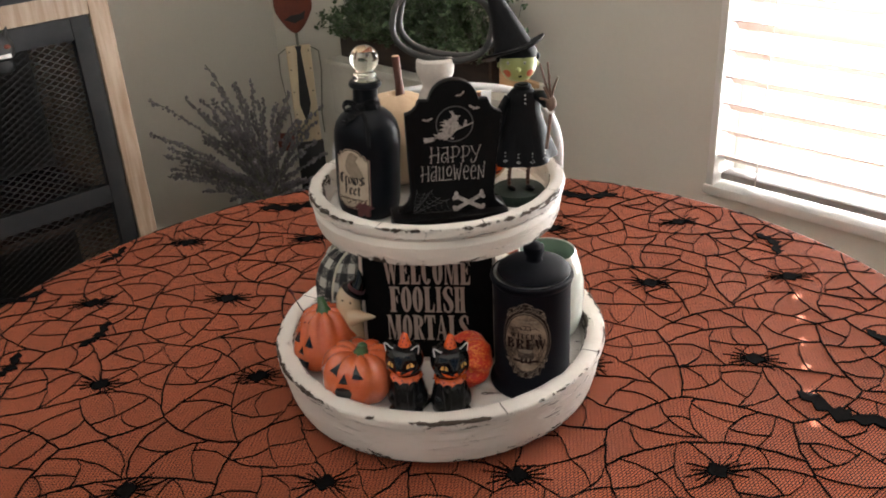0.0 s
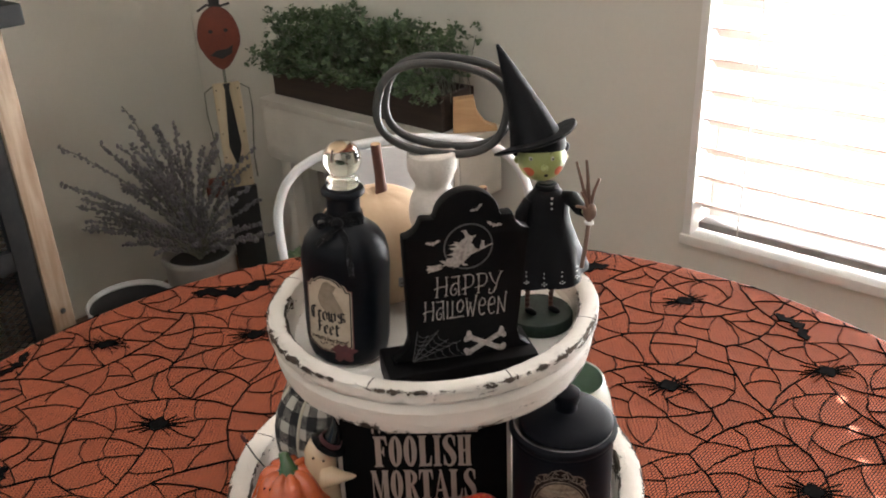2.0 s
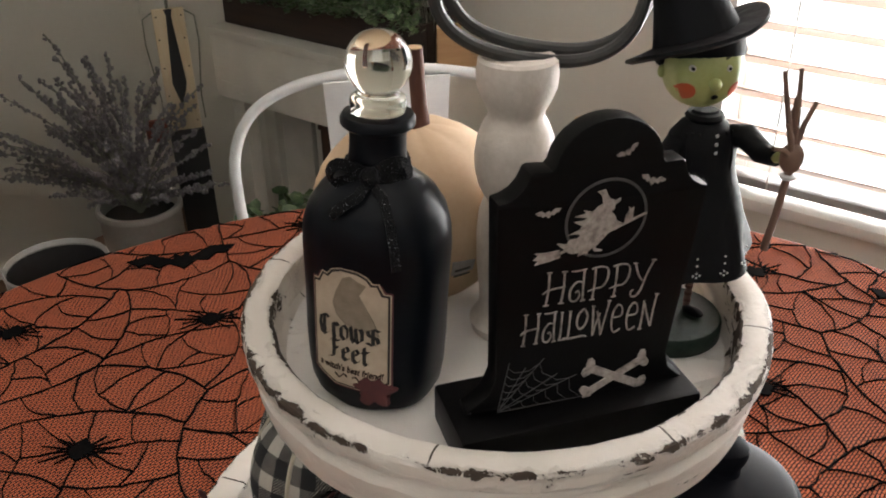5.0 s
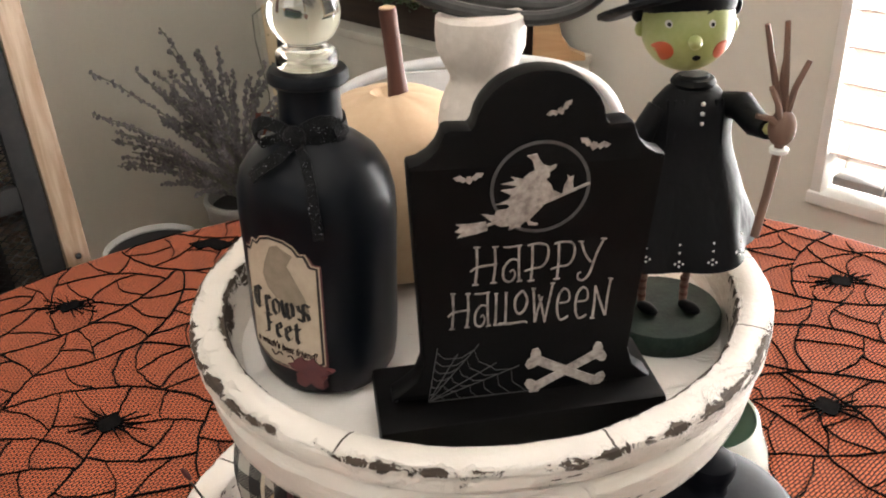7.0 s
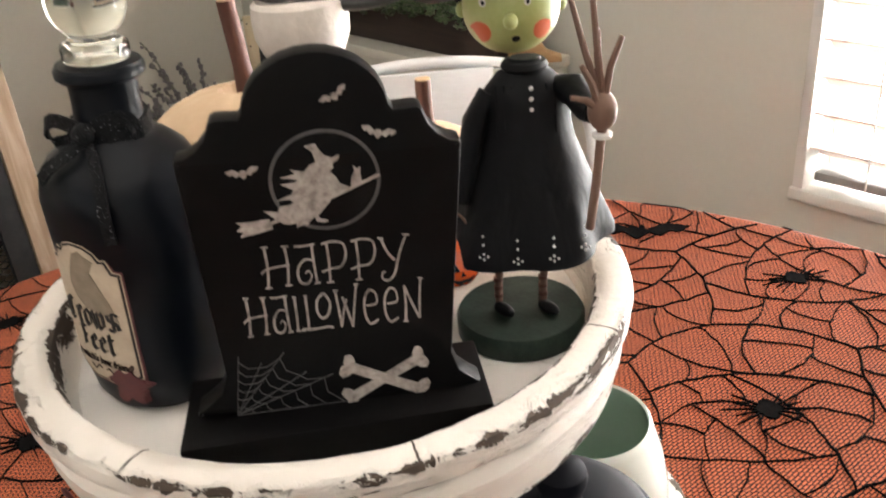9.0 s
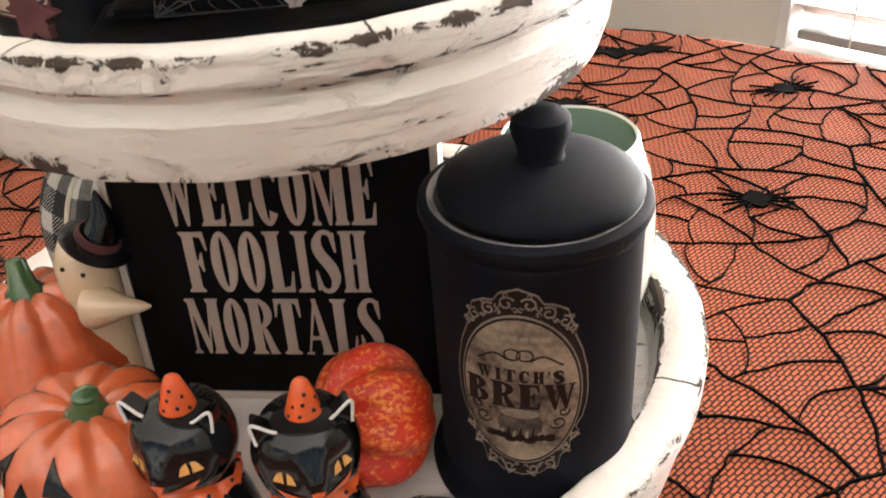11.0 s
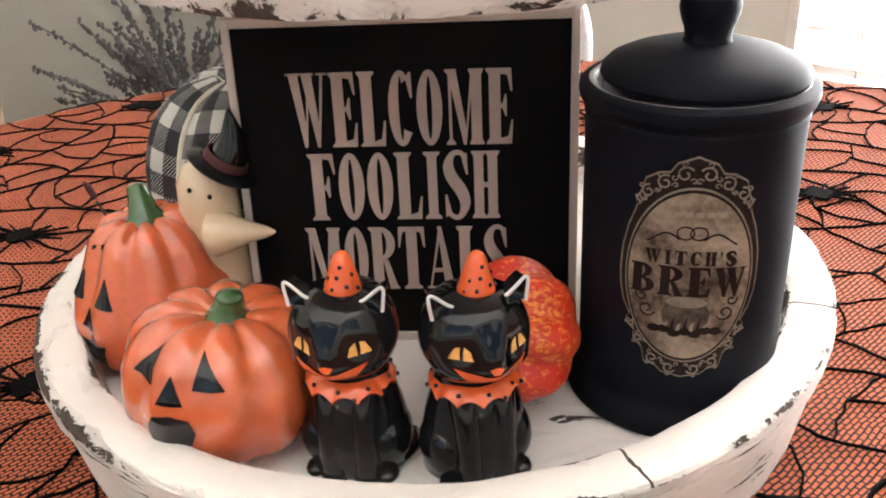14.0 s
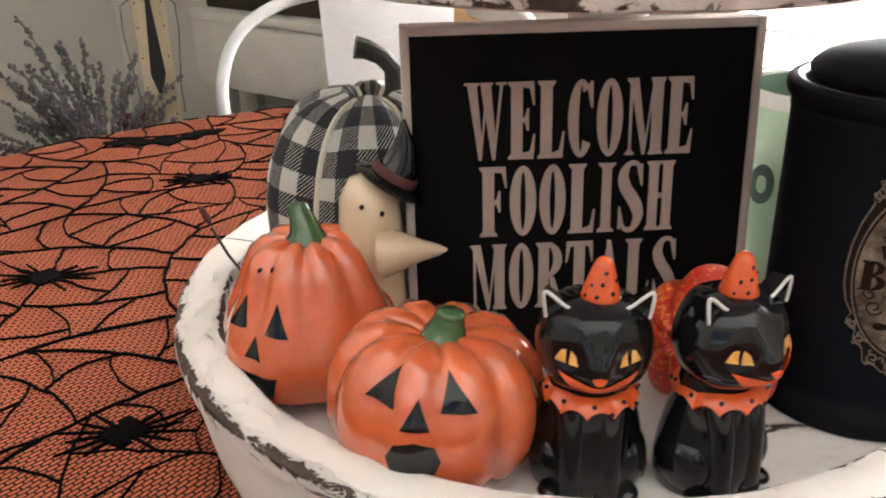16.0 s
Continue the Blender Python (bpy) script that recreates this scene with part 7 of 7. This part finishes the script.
M_REDWOOD = wood("red_brown_wood", (0.045, 0.022, 0.014), (0.075, 0.036, 0.022), (60, 60, 5), 0.6)
part("plank_body", Geo().add(slab(-0.038, 0.038, -0.03, 0.03, 0.0, 0.50, 0.004)), M_REDWOOD, under_plank)
part("plank_cap", Geo().add(slab(-0.042, 0.042, -0.034, 0.034, 0.5005, 0.515, 0.004)), M_REDWOOD, under_plank)

crate = thing("planter_box", ROOM @ pose(0, 0, BZ), "dark stained wooden planter box on the console", "planter")
CX0, CX1, CY0, CY1, CH = BX0 + 0.004, BX1 - 0.070, BY0 + 0.045, BY1 - 0.012, 0.084
part("front_board", Geo().add(slab(CX0, CX1, CY0, CY0 + 0.012, 0.0, CH, 0.002)), M_CRATE, crate)
part("back_board", Geo().add(slab(CX0, CX1, CY1 - 0.012, CY1, 0.0, CH, 0.002)), M_CRATE, crate)
for x in (CX0, CX1 - 0.012):
    part("end_board", Geo().add(slab(x, x + 0.012, CY0 + 0.0125, CY1 - 0.0125, 0.0, CH, 0.002)), M_CRATE, crate)
part("soil", Geo().add(slab(CX0 + 0.0125, CX1 - 0.0125, CY0 + 0.0125, CY1 - 0.0125, 0.002, CH - 0.02)), M_DARK, crate)
tagw = prism([(0, 0), (0.100, 0.002), (0.100, 0.010), (0.072, 0.022), (0.056, 0.045), (0.048, 0.082), (0.002, 0.078)], -0.014, 0.014, 0.001)
solo("wooden_wedge", Geo().add(tagw), M_TAN, ROOM @ pose(CX1 + 0.014, CY0 + 0.022, BZ + 0.0005, 0, 0, 42), "small curved tan wooden piece against the planter", "ornament")


def leaf_piece(size):
    """One small cupped leaf."""
    s = size
    return [(0, 0, 0), (0.34 * s, 0.32 * s, 0.07 * s), (0.30 * s, 0.74 * s, 0.05 * s), (0, 1.0 * s, 0.0), (-0.30 * s, 0.74 * s, 0.05 * s), (-0.34 * s, 0.32 * s, 0.07 * s), (0, 0.5 * s, -0.05 * s)], [(0, 1, 6), (1, 2, 6), (2, 3, 6), (3, 4, 6), (4, 5, 6), (5, 0, 6)]


rg = random.Random(21)
foliage = Geo()
leafm = leaf_piece(1.0)
span, midy = CX1 - CX0, (CY0 + CY1) / 2
stems = Geo()
for k in range(270):
    x = CX0 + 0.012 + (span - 0.004) * rg.random()
    y = midy + rg.uniform(-0.045, 0.045)
    top = 0.10 + 0.055 * (0.5 + 0.5 * noise.noise(Vector((x * 7, 3, 1)))) + 0.035 * rg.random()
    lean = Vector((rg.uniform(-0.032, 0.045), rg.uniform(-0.075, 0.03), top))
    if rg.random() < 0.28:
        lean = Vector((rg.uniform(-0.03, 0.05), -0.095 - 0.03 * rg.random(), 0.02 + 0.06 * rg.random()))
    root = Vector((x, y, CH - 0.02))
    stems.add(tube([tuple(root), tuple(root + lean * 0.5 + Vector((0, 0, 0.01))), tuple(root + lean * 0.9)], 0.0009, 5))
    for j in range(4):
        s = 0.4 + 0.6 * j / 3
        p = root + lean * s + Vector((rg.gauss(0, 0.009), rg.gauss(0, 0.009), rg.gauss(0, 0.006)))
        turn, tip = rg.uniform(0, 6.3), Euler((rg.uniform(-0.7, 0.7), rg.uniform(-0.7, 0.7), 0)).to_matrix().to_4x4()
        for q in range(10):
            m = Matrix.Translation(p + Vector((rg.gauss(0, 0.006), rg.gauss(0, 0.006), rg.gauss(0, 0.005)))) @ tip @ Euler((rg.uniform(0.1, 1.1), 0, turn + q * 0.9 + rg.uniform(-0.2, 0.2))).to_matrix().to_4x4() @ Matrix.Scale(rg.uniform(0.009, 0.0145), 4)
            foliage.add(leafm, 0, m)
plant = thing("boxwood_plant", ROOM @ pose(0, 0, BZ + 0.0005), "dense green artificial boxwood filling the planter", "plant")
part("leaf_mass", foliage, M_LEAF, plant, kind="stuff")
part("twig", stems, M_LAVSTEM, plant, kind="stuff")

# small green plant low on the floor
fern = Geo()
for k in range(240):
    a, r = rg.uniform(0, 6.3), 0.085 * math.sqrt(rg.random())
    p = Vector((r * math.cos(a), r * math.sin(a), 0.25 + 0.19 * rg.random() - r * 0.5))
    fern.add(leafm, 0, Matrix.Translation(p) @ Euler((rg.uniform(-1, 1), rg.uniform(-1, 1), rg.uniform(0, 6.3))).to_matrix().to_4x4() @ Matrix.Scale(0.04, 4))
fplant = thing("potted_plant", ROOM @ pose(0.925, BY0 - 0.14, 0), "small dark green potted plant on the floor", "plant")
part("leaf_mass", fern, M_LEAF, fplant, kind="stuff")
part("pot", Geo().add(lathe([(0, 0), (0.05, 0), (0.063, 0.24), (0.067, 0.25), (0.059, 0.25), (0.054, 0.22), (0, 0.22)], 28)), M_CROCK, fplant)

# lavender in a stoneware crock
crock = thing("stoneware_crock", pose(-0.635, 1.72, 0), "grey stoneware crock with a faded blue stamp", "pot")
part("crock_wall", Geo().add(lathe([(0, 0), (0.088, 0), (0.094, 0.006), (0.098, 0.12), (0.100, 0.24), (0.104, 0.246), (0.106, 0.256), (0.103, 0.264), (0.094, 0.264), (0.090, 0.25), (0.088, 0.03), (0, 0.03)], 48)), M_CROCK, crock)


def on_crock(u, v, lift):
    a = radians(-78) + u / 0.1
    return ((0.0995 + lift) * math.cos(a), (0.0995 + lift) * math.sin(a), v)


star = [((0.022 if i % 2 else 0.009) * math.cos(math.pi * i / 8), 0.185 + (0.015 if i % 2 else 0.006) * math.sin(math.pi * i / 8)) for i in range(16)]
part("stamp", Geo().add(patch(star, on_crock, 0.0008)), M_BLUE, crock, "faded blue stamped mark")
part("soil", Geo().add(lathe([(0, 0.20), (0.0895, 0.20), (0.0895, 0.235), (0, 0.24)], 30)), M_DARK, crock)
lav = thing("lavender_plant", pose(-0.635, 1.72, 0.24), "spreading bunch of dusty grey-purple lavender in the crock", "plant")
stalks, buds = Geo(), Geo()
budm = ball(1.0, 1.0, 1.5, 6, 4)
TIPS = [(-0.125, -0.03, 0.47), (-0.29, -0.08, 0.385), (-0.31, -0.085, 0.285), (-0.195, -0.05, 0.375), (-0.05, -0.01, 0.41), (-0.01, 0.0, 0.415), (0.06, 0.02, 0.33), (-0.27, -0.07, 0.235), (0.17, 0.05, 0.26), (0.02, -0.05, 0.36)]
for k in range(95):
    if k < len(TIPS):
        tip = Vector(TIPS[k])
    else:
        a = rg.uniform(0, 2 * math.pi)
        far = rg.uniform(0.05, 0.25)
        tip = Vector((far * 1.1 * math.cos(a) - 0.04, far * 0.55 * math.sin(a) - 0.02, rg.uniform(0.06, 0.40) * (1.15 - far * 1.6)))
    mid = Vector((tip.x * 0.35, tip.y * 0.35, tip.z * 0.62 + 0.02))
    pts = []
    for i in range(9):
        s = i / 8
        pts.append((mid * (2 * s * (1 - s)) + tip * s * s) + Vector((rg.gauss(0, 0.003), rg.gauss(0, 0.003), 0)))
    stalks.add(tube([tuple(p) for p in pts], 0.0020, 5))
    for i in range(3, 9):
        for j in range(9 if i > 4 else 2):
            p = pts[i] + (pts[i - 1] - pts[i]) * rg.random() + Vector((rg.gauss(0, 0.0026), rg.gauss(0, 0.0026), rg.gauss(0, 0.0026)))
            buds.add(budm, 0, Matrix.Translation(p) @ Euler((rg.uniform(-0.8, 0.8), rg.uniform(-0.8, 0.8), 0)).to_matrix().to_4x4() @ Matrix.Scale(rg.uniform(0.0026, 0.0052), 4))
part("stalk", stalks, M_LAVSTEM, lav, kind="stuff")
part("flower_head", buds, M_LAVBUD, lav, "dusty grey-purple flower heads", kind="stuff")

# flat wooden scarecrow figure standing in the crock's corner: one mesh
sc = Geo()
headp = oval(0, 0.865, 0.056, 0.085, 28)
headp = [(x * (1.0 if z > 0.85 else 1 - 0.35 * (0.85 - z) / 0.07), z) for x, z in headp]
sc.add(prism(headp, -0.008, 0.008, 0.002), 0)
sc.add(slab(-0.014, 0.014, -0.006, 0.006, 0.945, 0.990, 0.002), 2)
sc.add(tube([(-0.045, 0, 0.94), (-0.02, -0.004, 0.955), (0.01, -0.004, 0.948), (0.04, -0.004, 0.955)], 0.0035, 6), 2)
sc.add(tube([(0, 0, 0.785), (0, 0, 0.74)], 0.004, 8), 3)
sc.add(slab(-0.037, 0.037, -0.008, 0.008, 0.438, 0.742, 0.003), 1)
sc.add(prism([(-0.010, 0.742), (0.010, 0.742), (0.006, 0.725), (0.017, 0.56), (0.0, 0.495), (-0.017, 0.56), (-0.006, 0.725)], -0.0105, -0.0082, 0.0006), 2)
sc.add(slab(-0.042, 0.042, -0.010, 0.010, 0.0, 0.437, 0.003), 2)
for k in (-1, 1):
    sc.add(tube([(k * 0.037, 0, 0.735), (k * 0.060, 0, 0.72), (k * 0.062, 0, 0.66), (k * 0.048, 0, 0.52), (k * 0.05, 0, 0.46)], 0.0022, 6), 3)
    for z in (0.46, 0.53, 0.60, 0.67, 0.725):
        sc.add(ball(0.0022, 0.0016, 0.0022, 8, 6), 2, pose(k * 0.029, -0.0086, z))
    sc.add(ball(0.006, 0.002, 0.005, 10, 6), 2, pose(k * 0.020, -0.0085, 0.885))
sc.add(prism([(-0.030, 0.822), (-0.012, 0.833), (0.018, 0.836), (0.033, 0.845), (0.028, 0.822), (0.0, 0.810)], -0.0100, -0.0084), 2)
sc.add(slab(-0.098, -0.045, -0.014, 0.0, 0.415, 0.475, 0.006), 0)
solo("scarecrow_figure", sc, [M_RUST, M_IVORYWOOD, M_BLACKPAINT, M_LAVSTEM], pose(-0.496, 1.775, 0, -2, 0, 14) @ Matrix.Diagonal((1, 1, 0.982, 1)), "flat painted wooden pumpkin-head yard figure in black tie", "figure")

# white metal chair pushed up behind the table
chair = thing("metal_chair", pose(-0.047, 0.86, 0, 0, 0, 3), "white enamelled metal chair with a looped back", "chair")
loop = [(-0.222, 0.0, 0.44), (-0.224, 0.003, 0.58), (-0.229, 0.006, 0.68), (-0.226, 0.01, 0.735), (-0.205, 0.014, 0.785), (-0.165, 0.018, 0.818), (-0.10, 0.022, 0.838), (0.0, 0.024, 0.846), (0.10, 0.022, 0.838), (0.165, 0.018, 0.818), (0.205, 0.014, 0.785), (0.226, 0.01, 0.735), (0.229, 0.006, 0.68), (0.224, 0.003, 0.58), (0.222, 0.0, 0.44)]
dense = []
for i in range(len(loop) - 1):
    p0, p1, p2, p3 = [Vector(loop[max(0, min(len(loop) - 1, i + k))]) for k in (-1, 0, 1, 2)]
    for j in range(5):
        s = j / 5
        dense.append(0.5 * ((2 * p1) + (p2 - p0) * s + (2 * p0 - 5 * p1 + 4 * p2 - p3) * s * s + (3 * p1 - p0 - 3 * p2 + p3) * s ** 3))
dense.append(Vector(loop[-1]))
part("back_loop", Geo().add(tube([tuple(p) for p in dense], 0.0082, 12), wear=0.5), M_CHAIR, chair)
part("back_splat", Geo().add(prism([(-0.075, 0.445), (0.075, 0.445), (0.092, 0.838), (-0.092, 0.838)], 0.004, 0.012, 0.002), wear=0.1), M_CHAIR, chair)
part("seat", Geo().add(slab(-0.19, 0.19, -0.36, 0.02, 0.425, 0.44, 0.006)), M_CHAIR, chair)
for x, y, fx, fy in ((-0.17, -0.34, -0.2, -0.38), (0.17, -0.34, 0.2, -0.38), (-0.17, 0.0, -0.2, 0.05), (0.17, 0.0, 0.2, 0.05)):
    part("leg", Geo().add(tube([(x, y, 0.425), (fx, fy, 0.0)], 0.014, 10)), M_CHAIR, chair)

# round bin with a dark inside
bin_ = thing("waste_bin", pose(-0.645, 1.10, 0), "round bin with a pale rim and black inside", "bin")
part("bin_wall", Geo().add(lathe([(0, 0), (0.072, 0), (0.076, 0.004), (0.090, 0.44), (0.092, 0.448), (0.0895, 0.452), (0.087, 0.446), (0.086, 0.44)], 44)), M_CROCK, bin_)
part("bin_inside", Geo().add(lathe([(0.0862, 0.442), (0.074, 0.02), (0, 0.012)], 44)), M_DARK, bin_, "black inside")

# rustic cabinet with mesh door, along the left wall
CAB = pose(-0.775, 1.115, 0, 0, 0, 45)
cab = thing("mesh_cabinet", CAB, "rustic cabinet with pine posts and grey steel mesh doors", "cabinet")
CW, CD = 1.05, 0.50
part("top_slab", Geo().add(slab(-CW, 0.035, -0.03, CD, 1.035, 1.075, 0.004)), M_STEEL, cab, "grey metal-clad top")
part("rail", Geo().add(slab(-CW + 0.001, -0.0455, 0.0, 0.03, 0.985, 1.0345, 0.003)), M_PINE, cab)
for x0_, x1_ in ((-0.045, 0.0), (-CW, -CW + 0.045)):
    part("post", Geo().add(slab(x0_, x1_, 0.0, 0.045, 0.0, 1.0345, 0.003)), M_PINE, cab)
part("side_panel", Geo().add(slab(-0.03, -0.004, 0.0455, CD, 0.0, 1.0345, 0.002)), M_PINE, cab)
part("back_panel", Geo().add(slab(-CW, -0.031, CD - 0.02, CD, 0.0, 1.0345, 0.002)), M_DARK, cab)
part("shelf", Geo().add(slab(-CW + 0.046, -0.0455, 0.05, CD - 0.021, 0.50, 0.52, 0.002)), M_REDWOOD, cab)
part("nail", Geo().add(ball(0.006, 0.004, 0.006, 10, 6), m=pose(-0.022, -0.001, 0.435)), M_BLACKPAINT, cab)
for dx in (-0.0465, -0.5265):
    w = 0.475
    door = part("door", Geo().add(slab(dx - w + 0.042, dx - 0.042, 0.006, 0.028, 0.555, 0.60, 0.003)), M_STEEL, cab, "grey steel door with diamond mesh")
    for xa, xb, za, zb in ((dx - 0.042, dx, 0.05, 0.983), (dx - w, dx - w + 0.042, 0.05, 0.983), (dx - w + 0.042, dx - 0.042, 0.935, 0.983), (dx - w + 0.042, dx - 0.042, 0.05, 0.10)):
        part("door_frame", Geo().add(slab(xa, xb, 0.006, 0.028, za, zb, 0.003)), M_STEEL, door)
    for z_lo, z_hi in ((0.60, 0.935), (0.10, 0.555)):
        mesh_ = Geo()
        x_lo, x_hi = dx - w + 0.042, dx - 0.042
        step = 0.014
        for sgn in (1, -1):
            c = -1.0
            while c < 1.5:
                pts = []
                for x in (x_lo, x_hi):
                    z = (c + sgn * (x - x_lo) * 0.55) + z_lo
                    pts.append((x, z))
                (xa, za), (xb, zb) = pts
                if za > zb:
                    (xa, za), (xb, zb) = (xb, zb), (xa, za)
                if zb > z_lo and za < z_hi:
                    def at(zz):
                        return xa + (xb - xa) * (zz - za) / (zb - za)
                    p, q = (at(z_lo), z_lo) if za < z_lo else (xa, za), (at(z_hi), z_hi) if zb > z_hi else (xb, zb)
                    if math.hypot(p[0] - q[0], p[1] - q[1]) > 0.004:
                        mesh_.add(ribbon([p, q], 0.0026, 0.0015, 0.017 + 0.0004 * sgn))
                c += step
        part("wire_mesh", mesh_, M_MESH, door, kind="stuff")
# ornament hanging on the cabinet's corner
orn = Geo()
orn.add(ball(0.030, 0.018, 0.028, 20, 14), 0)
for k in (-1, 1):
    orn.add(tube([(k * 0.014, 0, 0.020), (k * 0.024, 0, 0.042)], 0.009, 10, taper=[1, 0.1]), 0)
    orn.add(ball(0.007, 0.004, 0.005, 10, 6), 1, pose(k * 0.011, -0.0165, 0.006))
orn.add(slab(-0.014, 0.014, -0.0195, -0.014, -0.016, -0.008, 0.001), 2)
orn.add(ball(0.022, 0.014, 0.018, 14, 8), 0, pose(0, 0, -0.034))
solo("cat_ornament", orn, [M_BLACKPAINT, M_RUST, M_WHITEP], CAB @ pose(-0.255, -0.030, 0.955), "small black and orange cat-shaped ornament on the cabinet", "ornament")
